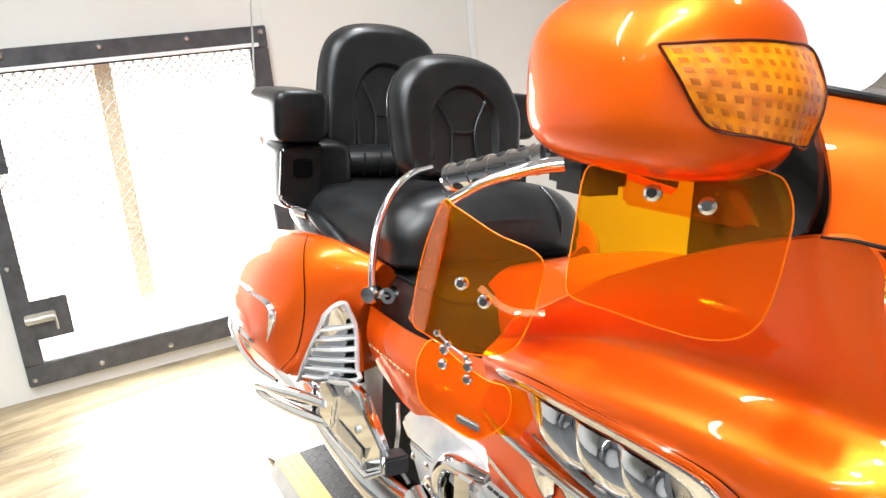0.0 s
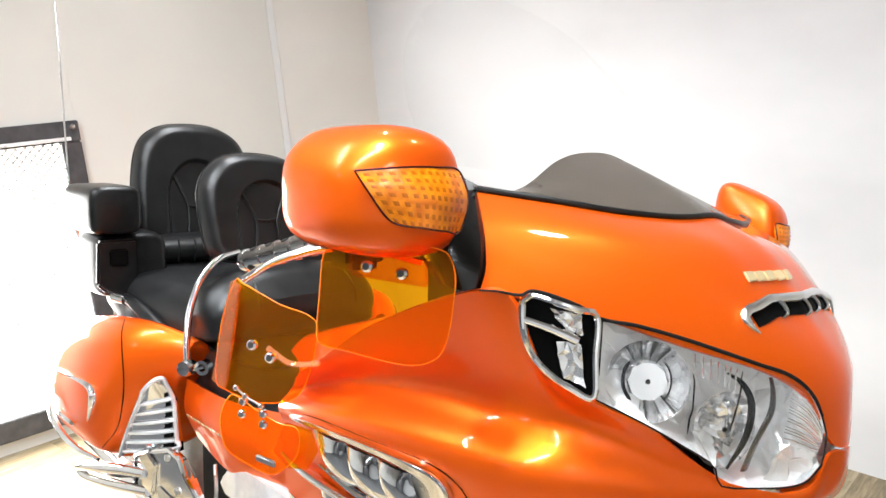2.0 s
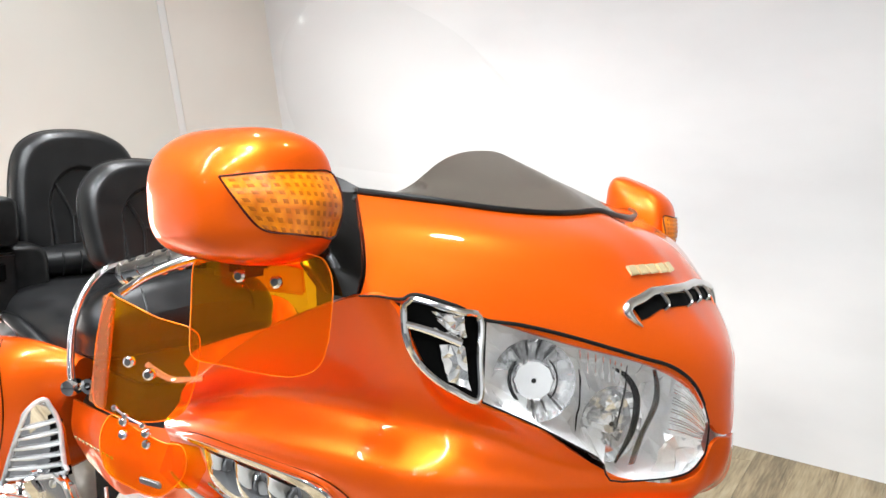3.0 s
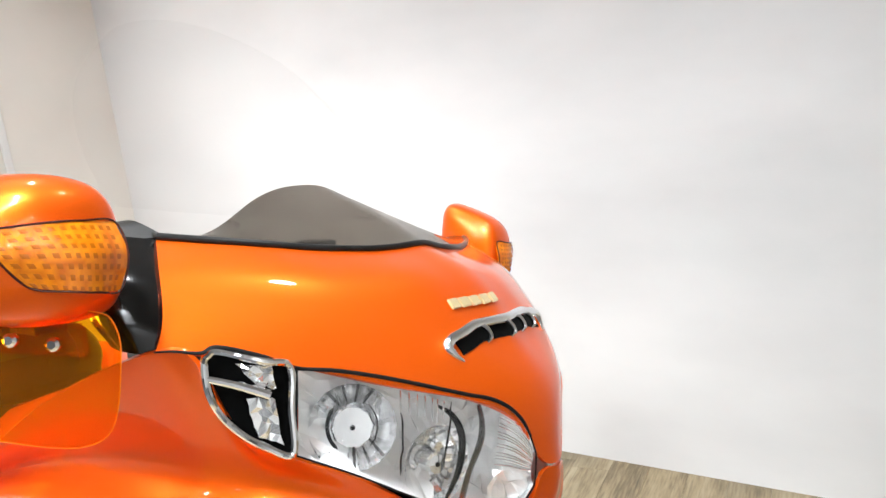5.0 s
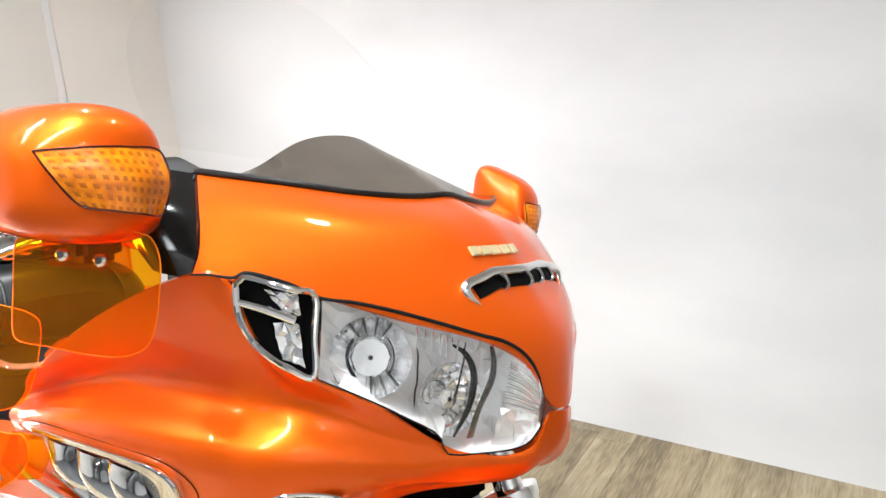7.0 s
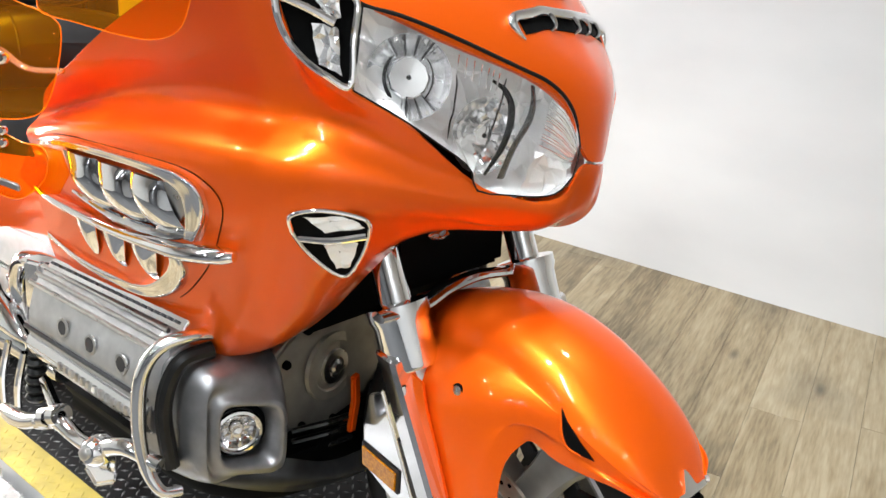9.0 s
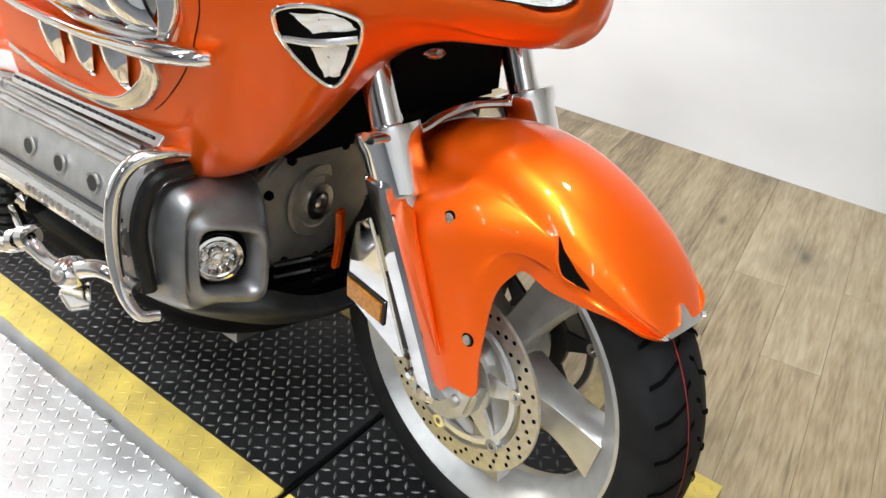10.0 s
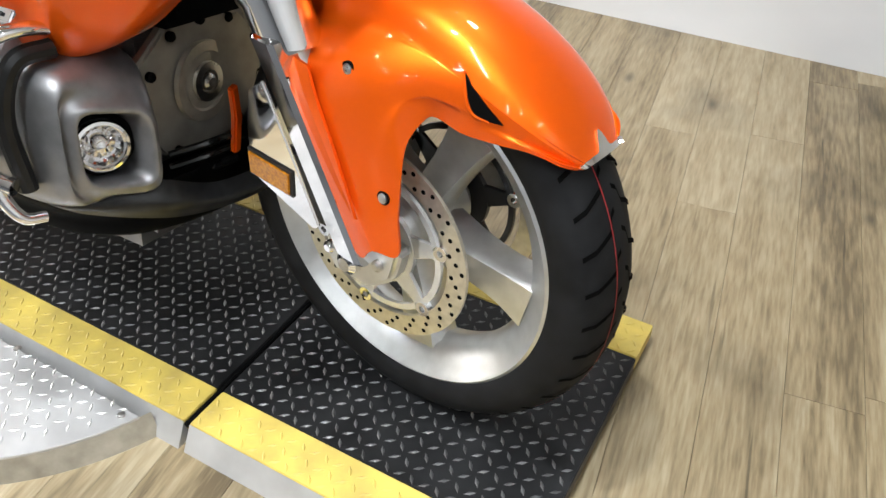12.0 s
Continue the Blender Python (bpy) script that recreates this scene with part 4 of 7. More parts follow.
# lower fairing, right half from the nose to the rear edge: seven rows from the headlight down
low_cols = []
station(low_cols, (0.053, 0.000, 0.858), (0.053, 0.000, 0.840), (0.050, 0.000, 0.820), (0.041, 0.000, 0.800), (0.024, 0.000, 0.784), (0.004, 0.000, 0.770), (-0.030, 0.000, 0.764))
station(low_cols, (0.047, -0.050, 0.858), (0.047, -0.050, 0.838), (0.044, -0.050, 0.817), (0.037, -0.050, 0.797), (0.021, -0.049, 0.781), (0.001, -0.048, 0.769), (-0.030, -0.048, 0.763))
station(low_cols, (0.036, -0.076, 0.821), (0.036, -0.077, 0.812), (0.033, -0.077, 0.801), (0.026, -0.076, 0.789), (0.014, -0.074, 0.777), (-0.004, -0.070, 0.767), (-0.030, -0.064, 0.762))
station(low_cols, (-0.005, -0.127, 0.817), (-0.008, -0.127, 0.805), (-0.010, -0.130, 0.795), (-0.015, -0.130, 0.784), (-0.022, -0.128, 0.773), (-0.032, -0.122, 0.764), (-0.055, -0.11, 0.760))
station(low_cols, (-0.031, -0.179, 0.845), (-0.032, -0.182, 0.828), (-0.034, -0.188, 0.814), (-0.042, -0.190, 0.798), (-0.052, -0.188, 0.780), (-0.066, -0.178, 0.764), (-0.085, -0.15, 0.758))
station(low_cols, (-0.060, -0.258, 0.904), (-0.062, -0.246, 0.870), (-0.066, -0.260, 0.838), (-0.075, -0.256, 0.810), (-0.090, -0.246, 0.776), (-0.110, -0.215, 0.745), (-0.128, -0.17, 0.735))
station(low_cols, (-0.098, -0.307, 0.935), (-0.098, -0.292, 0.896), (-0.100, -0.324, 0.852), (-0.110, -0.310, 0.808), (-0.128, -0.286, 0.762), (-0.148, -0.236, 0.705), (-0.160, -0.19, 0.695))
station(low_cols, (-0.141, -0.347, 0.968), (-0.125, -0.304, 0.903), (-0.123, -0.341, 0.854), (-0.131, -0.326, 0.804), (-0.150, -0.298, 0.747), (-0.172, -0.243, 0.672), (-0.182, -0.195, 0.662))
station(low_cols, (-0.162, -0.372, 1.045), (-0.152, -0.316, 0.910), (-0.146, -0.358, 0.856), (-0.152, -0.342, 0.800), (-0.172, -0.310, 0.732), (-0.196, -0.250, 0.640), (-0.205, -0.20, 0.630))
station(low_cols, (-0.198, -0.391, 1.050), (-0.206, -0.339, 0.920), (-0.196, -0.376, 0.858), (-0.205, -0.364, 0.796), (-0.226, -0.330, 0.700), (-0.258, -0.270, 0.575), (-0.265, -0.22, 0.565))
station(low_cols, (-0.300, -0.396, 1.015), (-0.296, -0.340, 0.914), (-0.286, -0.393, 0.856), (-0.290, -0.376, 0.790), (-0.300, -0.344, 0.690), (-0.325, -0.292, 0.538), (-0.330, -0.24, 0.53))
station(low_cols, (-0.420, -0.392, 0.962), (-0.414, -0.340, 0.896), (-0.406, -0.400, 0.849), (-0.410, -0.379, 0.786), (-0.412, -0.352, 0.690), (-0.430, -0.306, 0.540), (-0.43, -0.25, 0.535))
station(low_cols, (-0.520, -0.388, 0.905), (-0.520, -0.342, 0.870), (-0.520, -0.402, 0.836), (-0.522, -0.377, 0.778), (-0.525, -0.354, 0.690), (-0.540, -0.314, 0.548), (-0.54, -0.26, 0.545))
station(low_cols, (-0.590, -0.380, 0.868), (-0.595, -0.352, 0.846), (-0.600, -0.398, 0.816), (-0.604, -0.372, 0.770), (-0.610, -0.354, 0.690), (-0.620, -0.320, 0.560), (-0.62, -0.27, 0.555))
station(low_cols, (-0.640, -0.360, 0.835), (-0.652, -0.362, 0.820), (-0.660, -0.376, 0.798), (-0.670, -0.362, 0.762), (-0.690, -0.350, 0.690), (-0.700, -0.322, 0.580), (-0.70, -0.28, 0.575))
fair = np.array(low_cols)
fair[4:-1, 3:] = 0.25 * fair[3:-2, 3:] + 0.5 * fair[4:-1, 3:] + 0.25 * fair[5:, 3:]
fair[3:6, 4:, 2] += np.array((0.006, 0.010, 0.008))[:, None]
for _ in range(3):
    fair[3:-1, 1:3] = 0.25 * fair[2:-2, 1:3] + 0.5 * fair[3:-1, 1:3] + 0.25 * fair[4:, 1:3]
low_cols = [[tuple(p) for p in c] for c in fair]
low_cols[0] = [(x, mid_y(z), z) for x, y, z in low_cols[0]]
full = np.array([far_side(c) for c in low_cols[:0:-1]] + [np.array(c) for c in low_cols])
low = part("lower_fairing", sheet(full, 120, 44, 0.005, inward=(-0.5, 0, 0.8)), ORANGE, bike, "orange lower fairing with swept shoulder")
NEAR_SIDE = np.swapaxes(catmull(np.swapaxes(catmull(np.array(low_cols), 160), 0, 1), 80), 0, 1).reshape(-1, 3)


def on_fairing(s, x, z, proud=0.0):
    """A point of the lower fairing's skin at x and z, pushed outwards by proud."""
    near = NEAR_SIDE[np.argmin((NEAR_SIDE[:, 0] - x) ** 2 + (NEAR_SIDE[:, 2] - z) ** 2)]
    return sided(s)(x, -near[1] + proud, z)


# tank and inner panels behind the fairing
rings = []
for x, w, z0, z1 in ((-0.30, 0.30, 0.62, 0.99), (-0.45, 0.31, 0.62, 0.965), (-0.60, 0.30, 0.64, 0.91), (-0.72, 0.25, 0.67, 0.87), (-0.86, 0.20, 0.68, 0.86), (-1.0, 0.17, 0.68, 0.82)):
    rings.append([(x, w * u, z0 + (z1 - z0) * v) for u, v in ((-0.8, 0), (-1, 0.25), (-1, 0.6), (-0.75, 0.92), (-0.3, 1.0), (0.3, 1.0), (0.75, 0.92), (1, 0.6), (1, 0.25), (0.8, 0))])
part("tank_cover", loft(rings, 24, True, None, 40), ORANGE, bike, "orange tank cover")
bm = loft([[(x, w * u, z0 + (z1 - z0) * v) for u, v in ((-1, 0), (-1, 1), (1, 1), (1, 0))] for x, w, z0, z1 in ((-0.28, 0.22, 0.85, 1.07), (-0.36, 0.24, 0.85, 1.08), (-0.46, 0.24, 0.85, 1.06))], 10, True)
part("dash", bm, PLASTIC, bike, "black instrument housing under the screen")

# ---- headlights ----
# black of the gasket, seam and cap dot, and of shade drawn in the reflector
CHARCOAL = material("lamp_gasket_and_shade", (0.008, 0.008, 0.008), 0.6, Specular_IOR_Level=0.15)
MIRROR = material("reflector_metal", (0.96, 0.96, 0.965), 0.08, 0.85)
SILVERED = material("silvered_facets", (0.99, 0.99, 0.985), 0.07, 0.22)
WHITE_SILVER = material("frosted_silver", (0.99, 0.99, 0.985), 0.12, 0.15)
STEP_SHADE_GREY = material("grey_joint_and_step_shade", (0.16, 0.16, 0.165), 0.25, 0.8)
IN = np.array((-0.64, 0.75, -0.16))  # into the lamp from the lens of the right side
lens_cols = []
for head, foot, swell in (  # inlet end towards the nose
    ((-0.104, -0.290, 1.021), (-0.096, -0.305, 0.937), 0.008),
    ((-0.077, -0.252, 1.012), (-0.063, -0.262, 0.910), 0.013),
    ((-0.046, -0.207, 0.996), (-0.037, -0.222, 0.882), 0.017),
    ((-0.019, -0.168, 0.980), (-0.021, -0.189, 0.858), 0.020),
    ((0.003, -0.137, 0.967), (-0.019, -0.172, 0.830), 0.020),
    ((0.018, -0.107, 0.955), (0.003, -0.132, 0.824), 0.016),
    ((0.032, -0.084, 0.936), (0.019, -0.098, 0.821), 0.011),
    ((0.041, -0.070, 0.910), (0.033, -0.077, 0.827), 0.007),
    ((0.047, -0.066, 0.886), (0.045, -0.069, 0.848), 0.003),
):
    h_, f_ = np.array(head), np.array(foot)
    station(lens_cols, h_, h_ * 0.68 + f_ * 0.32 - IN * swell, h_ * 0.34 + f_ * 0.66 - IN * swell, f_)
LENS_SKIN = np.swapaxes(catmull(np.swapaxes(catmull(np.array(lens_cols), 161), 0, 1), 41), 0, 1)


def in_lamp(u, v, deep=0.0):
    """A point behind the right lens: u from the inlet to the nose, v from top to bottom."""
    return LENS_SKIN[int(round(u * 160)), int(round(v * 40))] + IN * deep


for s in (-1, 1):
    Q = sided(s) if s < 0 else (lambda x, y, z: tuple(float(v) for v in far_side((x, -y, z))))
    side_of = (lambda p: np.asarray(p, float)) if s < 0 else (lambda p: far_side(np.asarray(p, float) + IN * 0.012))
    cols = side_of(np.array(lens_cols))
    lamp = part("headlight", sheet(cols, 48, 24, 0.003, inward=(-0.4, 0, 0.9)), LENS, bike, "large clear headlight lens with faceted reflector")
    lamp.visible_shadow = False
    # silvered bowl of broad flat facets
    rng_f = np.random.default_rng(7)
    us, vs = np.linspace(0.0, 1.0, 23), np.linspace(0.0, 1.0, 9)
    facets = np.array([[in_lamp(u, v, 0.005 + 0.092 * math.sin(math.pi * v) ** 0.6 * math.sin(math.pi * min(1, max(0, 0.03 + 0.94 * u))) ** 0.6) for v in vs] for u in us])
    facets[1:-1, 1:-1] += rng_f.normal(0, 0.0045, facets[1:-1, 1:-1].shape)
    bm = bmesh.new()
    grid_faces(bm, [bm.verts.new(p) for p in side_of(facets).reshape(-1, 3)], 23, 9)
    part("reflector_bowl", bm, SILVERED, lamp, "bright faceted reflector", smooth=False)
    # ribbed optic panel at the nose end, facets below it
    optic = bmesh.new()
    g = [[in_lamp(u, 0.07 + 0.50 * k / 28, 0.010 + 0.004 * (k % 2)) for k in range(29)] for u in np.linspace(0.71, 0.965, 9)]
    grid_faces(optic, [optic.verts.new(p) for p in side_of(g).reshape(-1, 3)], 9, 29)
    g = np.array([[in_lamp(u, v, 0.014) for v in np.linspace(0.57, 0.94, 5)] for u in np.linspace(0.66, 0.95, 7)])
    g += rng_f.normal(0, 0.0030, g.shape)
    grid_faces(optic, [optic.verts.new(p) for p in side_of(g).reshape(-1, 3)], 7, 5)
    part("optic_panel", optic, WHITE_SILVER, lamp, "ribbed bright panel of the reflector", smooth=False)
    edge = [in_lamp(k / 20, 0) for k in range(21)] + [in_lamp(1, k / 6) for k in range(1, 6)] + [in_lamp(k / 20, 1) for k in range(20, -1, -1)] + [in_lamp(0, k / 6) for k in range(5, -1, -1)]
    if s < 0:
        part("lamp_gasket", tube(side_of(edge), 0.0011, 0, 8), CHARCOAL, lamp, "black gasket round the lens")
    for centre, ax, r, cap_r in (((-0.098, -0.217, 0.947), (0.66, -0.74, 0.12), 0.044, 0.0235), ((-0.050, -0.150, 0.890), (0.93, -0.36, 0.05), 0.042, 0.0120)):
        centre = Vector(side_of(np.array(centre) - IN * (0.016 if cap_r > 0.02 else 0.002)))
        ax = (ax[0], s * abs(ax[1]), ax[2])
        n_ = Vector(ax).normalized()
        u_ = n_.cross(Vector((0, 0, 1))).normalized()
        w_ = u_.cross(n_)
        cup = part("lamp_cup", turned([(r * 1.05, 0.024), (r * 0.9, 0.012), (r * 0.65, 0.000), (r * 0.4, -0.008), (0.002, -0.010)], centre, ax, 20, None, False), MIRROR, lamp, "round reflector cup", smooth=False)
        # narrow flutes with dark joints above and below the bulb
        for k in range(18 if cap_r > 0.02 else 0):
            a_ = math.pi * (0.26 + 0.48 * (k % 9) / 8) + (math.pi if k > 8 else 0)
            out_ = u_ * math.cos(a_) + w_ * math.sin(a_)
            over = n_.cross(out_) * r * 0.035
            strip_ = [centre + out_ * r * 0.55 - over * 0.5 - n_ * 0.001, centre + out_ * r * 0.55 + over * 0.5 - n_ * 0.001, centre + out_ * r * 0.98 + over + n_ * 0.020, centre + out_ * r * 0.98 - over + n_ * 0.020]
            part("cup_flute", slab([tuple(p) for p in strip_], tuple(n_), 0.002), STEP_SHADE_GREY if k % 2 else MIRROR, cup)
        cap = part("bulb_shield", turned([(0.001, 0.024), (cap_r * 0.90, 0.0232), (cap_r, 0.018), (cap_r, 0.0), (cap_r * 0.8, -0.008)], centre, ax, 10), MIRROR, cup, "flat many-sided bulb cap", smooth=False)
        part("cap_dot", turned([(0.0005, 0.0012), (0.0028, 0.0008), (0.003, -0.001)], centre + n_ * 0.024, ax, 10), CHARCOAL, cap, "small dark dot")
        # shade on both sides of the cap, put in as thin dark tubes
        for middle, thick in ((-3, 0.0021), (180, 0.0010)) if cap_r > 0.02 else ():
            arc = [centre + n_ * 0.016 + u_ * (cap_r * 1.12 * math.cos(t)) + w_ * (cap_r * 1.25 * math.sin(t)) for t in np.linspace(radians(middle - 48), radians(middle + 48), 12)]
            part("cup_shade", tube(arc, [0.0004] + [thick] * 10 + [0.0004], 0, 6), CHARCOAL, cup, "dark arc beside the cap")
    # dark lines between the reflector's sections, added to give its mirror contrast
    for u_at, deep_, v0, v1 in ((0.262, 0.034, 0.30, 0.90), (0.445, 0.034, 0.10, 0.60)):
        streak_ = [in_lamp(u_at + 0.012 * math.sin(math.pi * v), v, deep_) for v in np.linspace(v0, v1, 8)]
        part("reflector_joint", tube(side_of(streak_), [0.0004] + [0.0011] * 6 + [0.0004], 20, 6), CHARCOAL, lamp, "dark line added for contrast in the reflector")
    # dark hoop round the low beam; the grey band beyond is a step's shade put into colour
    hoop = [(-0.037, -0.141, 0.952), (-0.018, -0.139, 0.942), (-0.006, -0.140, 0.920), (-0.008, -0.146, 0.884), (-0.022, -0.158, 0.846)]
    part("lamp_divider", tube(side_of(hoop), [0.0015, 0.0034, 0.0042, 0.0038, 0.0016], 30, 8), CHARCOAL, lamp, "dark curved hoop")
    step_ = [(0.000, -0.112, 0.950), (0.006, -0.116, 0.932), (0.009, -0.126, 0.912), (0.000, -0.138, 0.879), (-0.012, -0.138, 0.842)]
    part("lamp_divider", tube(side_of(step_), [0.0045, 0.0060, 0.0066, 0.0056, 0.0062], 30, 8, None, 0.3), STEP_SHADE_GREY, lamp, "grey band for the inner step's shade")
    # moulded lines of the lens: level ones at the nose, upright ones between the lamps
    flutes = bmesh.new()
    for k in range(13):
        tube(side_of([in_lamp(u, 0.10 + 0.035 * k, 0.006) for u in np.linspace(0.66, 0.965 - 0.004 * abs(k - 5), 9)]), 0.00065, 0, 4, flutes)
    for k in range(7):
        tube(side_of([in_lamp(0.27 + 0.024 * k, v, 0.020) for v in (0.10, 0.17, 0.25, 0.31)]), 0.0011, 0, 5, flutes)
    tagged(part("lens_flutes", flutes, MIRROR, lamp, "fine moulded lines of the lens", recalc=False), kind="stuff")
    seam_ = [(-0.192, -0.391, 1.052), (-0.172, -0.383, 1.053)] + [(-0.153, -0.368, 1.050), (-0.141, -0.357, 1.055), (-0.111, -0.327, 1.042)] + [tuple(in_lamp(k / 10, 0) + np.array((0.0004, 0, 0.0016))) for k in range(0, 10)]
    if s < 0:
        part("cowl_seam", tube(seam_, [0.0010, 0.0013] + [0.0019] * 12 + [0.0012], 80, 8), CHARCOAL, lamp, "black seam between the cowl and the lamp")
    # chrome inlet beside the lens: rim, cheek plate, bar and two dark openings
    inlet = [Q(-0.151, 0.366, 1.040), Q(-0.148, 0.363, 1.047), Q(-0.141, 0.356, 1.050), Q(-0.111, 0.327, 1.037), Q(-0.104, 0.300, 1.026), Q(-0.099, 0.306, 0.985), Q(-0.096, 0.310, 0.942), Q(-0.112, 0.327, 0.950), Q(-0.132, 0.340, 0.964), Q(-0.147, 0.352, 0.984), Q(-0.150, 0.364, 1.010)]
    inl = part("air_inlet", tube(np.concatenate([catmull(inlet, 80, True), catmull(inlet, 80, True)[:1]]), 0.0042, 0, 10), CHROME, bike, "chrome rimmed air inlet")
    back_dir = (-0.7, s * -0.7, 0)
    part("inlet_cavity", slab([tuple(Vector(p) + Vector((-0.004, s * -0.004, 0))) for p in catmull(inlet, 40, True)], back_dir, 0.004), DARK, inl, "black inlet opening")
    part("inlet_bar", tube([Q(-0.151, 0.366, 1.025), Q(-0.130, 0.346, 1.016), Q(-0.108, 0.324, 1.003)], [0.0040, 0.0046, 0.0050], 12, 10), CHROME, inl, "chrome bar across the inlet")
    for corners, seed in (((Q(-0.132, 0.344, 1.037), Q(-0.110, 0.319, 1.031), Q(-0.107, 0.317, 1.007), Q(-0.119, 0.330, 1.012)), 3), ((Q(-0.125, 0.337, 1.001), Q(-0.107, 0.317, 0.998), Q(-0.104, 0.317, 0.953), Q(-0.121, 0.333, 0.963)), 5)):
        part("inlet_reflector", facet_patch(corners, 6, 6, 0.0014, seed), MIRROR, inl, "sparkling inner face of the inlet", smooth=False)
    # fog inlet in the lower fairing
    if s < 0:
        anchors = np.array([on_fairing(s, x, z) for x, z in ((-0.160, 0.800), (-0.105, 0.795), (-0.140, 0.750))])
        tilt = np.linalg.solve(np.c_[np.ones(3), anchors[:, 0], anchors[:, 2]], anchors[:, 1])

        def on_inlet(x, z, proud=0.009):
            """A point on the inlet's flat face."""
            x = -0.122 + (x + 0.129) * 1.02
            return (x, float(tilt @ (1, x, z)) + s * proud, z)

        fog = [on_inlet(x, z) for x, z in ((-0.160, 0.774), (-0.154, 0.795), (-0.130, 0.804), (-0.104, 0.799), (-0.097, 0.788), (-0.108, 0.758), (-0.126, 0.726), (-0.138, 0.714), (-0.148, 0.724), (-0.157, 0.750))]
        fg = part("fog_inlet", tube(fog + fog[:1], 0.0028, 90, 10), CHROME, bike, "chrome framed triangular inlet")
        loop = catmull(fog, 50, True)
        mid_ = loop.mean(0)
        rings = [mid_ + (loop - mid_) * k + np.array((-0.5, -0.8 * s, 0)) * d for k, d in ((1.0, 0.0), (0.93, 0.0015), (0.5, 0.0015), (0.05, 0.0015))]
        part("inlet_cavity", loft(rings), DARK, fg, "black inlet opening")
        part("inlet_bar", tube([on_inlet(-0.157, 0.766, 0.011), on_inlet(-0.130, 0.766, 0.014), on_inlet(-0.102, 0.774, 0.012)], [0.004, 0.005, 0.005], 14, 10), CHROME, fg, "chrome bar across the inlet")
        for corner, label in ((((-0.142, 0.796), (-0.108, 0.797), (-0.101, 0.784), (-0.134, 0.774)), "bright upper reflector"), (((-0.138, 0.760), (-0.110, 0.765), (-0.128, 0.728), (-0.140, 0.724)), "bright lower reflector")):
            part("inlet_reflector", facet_patch([on_inlet(x, z, 0.0115) for x, z in corner], 6, 6, 0.0009, len(label)), WHITE_SILVER, fg, label, smooth=False)

# ---- side trim: louvers, bar, mirrors, deflector shields, handlebar ----
for s in (-1, 1):
    Q = sided(s)
    # joint line of the louver panel, and the louvers
    F = lambda x, z, d=0.0: on_fairing(s, x, z, d)
    rim_ = [F(-0.640, 0.800), F(-0.52, 0.822), F(-0.40, 0.828), F(-0.29, 0.828), F(-0.245, 0.815), F(-0.232, 0.790), F(-0.250, 0.750), F(-0.285, 0.700), F(-0.335, 0.650), F(-0.38, 0.618)]
    part("panel_joint", tube(rim_, 0.0007, 80, 6), DARK, bike, "dark joint round the louver panel")
    def ribbon(outer, inner, high):
        """A flat chrome strip between two lines on the fairing, with turned-down edges."""
        rows = []
        o_, i_ = catmull(outer, 26), catmull(inner, 26)
        for k, (a, c) in enumerate(zip(o_, i_)):
            h = high * min(1.0, 0.25 + k / 6)
            rows.append([F(a[0], a[1], 0.0005), F(a[0], a[1], h * 0.75)] + [F(a[0] + (c[0] - a[0]) * f, a[1] + (c[1] - a[1]) * f, h) for f in (0.10, 0.5, 0.90)] + [F(c[0], c[1], h * 0.7), F(c[0], c[1], 0.0005)])
        rows = np.array(rows)
        for _ in range(2):
            rows[1:-1] = 0.25 * rows[:-2] + 0.5 * rows[1:-1] + 0.25 * rows[2:]
        return sheet(rows, 70, 22, 0.002, inward=(-0.4, 0, 0.75))

    lv = part("louver_frame", ribbon([(-0.615, 0.797), (-0.52, 0.817), (-0.40, 0.824), (-0.31, 0.824), (-0.268, 0.819), (-0.252, 0.800), (-0.260, 0.765), (-0.285, 0.733)], [(-0.605, 0.791), (-0.52, 0.807), (-0.42, 0.813), (-0.34, 0.812), (-0.300, 0.806), (-0.283, 0.790), (-0.288, 0.760), (-0.303, 0.733)], 0.012), CHROME, bike, "flat chrome louver surround")
    part("louver_pocket", slab([F(-0.535, 0.742, 0.001), F(-0.535, 0.798, 0.001), F(-0.30, 0.803, 0.001), F(-0.285, 0.775, 0.001), F(-0.325, 0.738, 0.001)], (0, s, 0), 0.003), STEEL, lv, "bright back of the louver opening")
    for k in range(3):
        x = -0.490 + 0.070 * k
        rows_ = []
        for z, w0, w1, d in ((0.802, -0.036, 0.034, 0.006), (0.788, -0.036, 0.036, 0.014), (0.768, -0.032, 0.042, 0.018), (0.748, -0.022, 0.050, 0.015), (0.734, -0.008, 0.054, 0.006)):
            rows_.append([F(x + w0, z, d * 0.4), F(x + w0 * 0.5 + w1 * 0.1, z, d * 1.2), F(x + w1 * 0.55, z, d * 1.3), F(x + w1, z, d * 0.5)])
        part("louver_blade", sheet(rows_, 18, 14, 0.003, inward=(x, 0, 0.76)), CHROME, lv, "curved chrome louver blade")
    part("louver_sill", tube([F(-0.545, 0.738, 0.006), F(-0.44, 0.727, 0.010), F(-0.34, 0.730, 0.010), F(-0.30, 0.736, 0.008)], [0.003, 0.006, 0.006, 0.004], 24, 10), CHROME, lv)
    bar = part("side_bar", tube([F(-0.680, 0.712, 0.004), F(-0.60, 0.708, 0.010), F(-0.45, 0.708, 0.016), F(-0.35, 0.715, 0.020), F(-0.29, 0.721, 0.022), F(-0.245, 0.726, 0.018), F(-0.228, 0.728, 0.012)], [0.003, 0.007, 0.009, 0.012, 0.014, 0.0145, 0.010], 60, 14, None, 0.75), CHROME, bike, "chrome spear bar along the fairing")
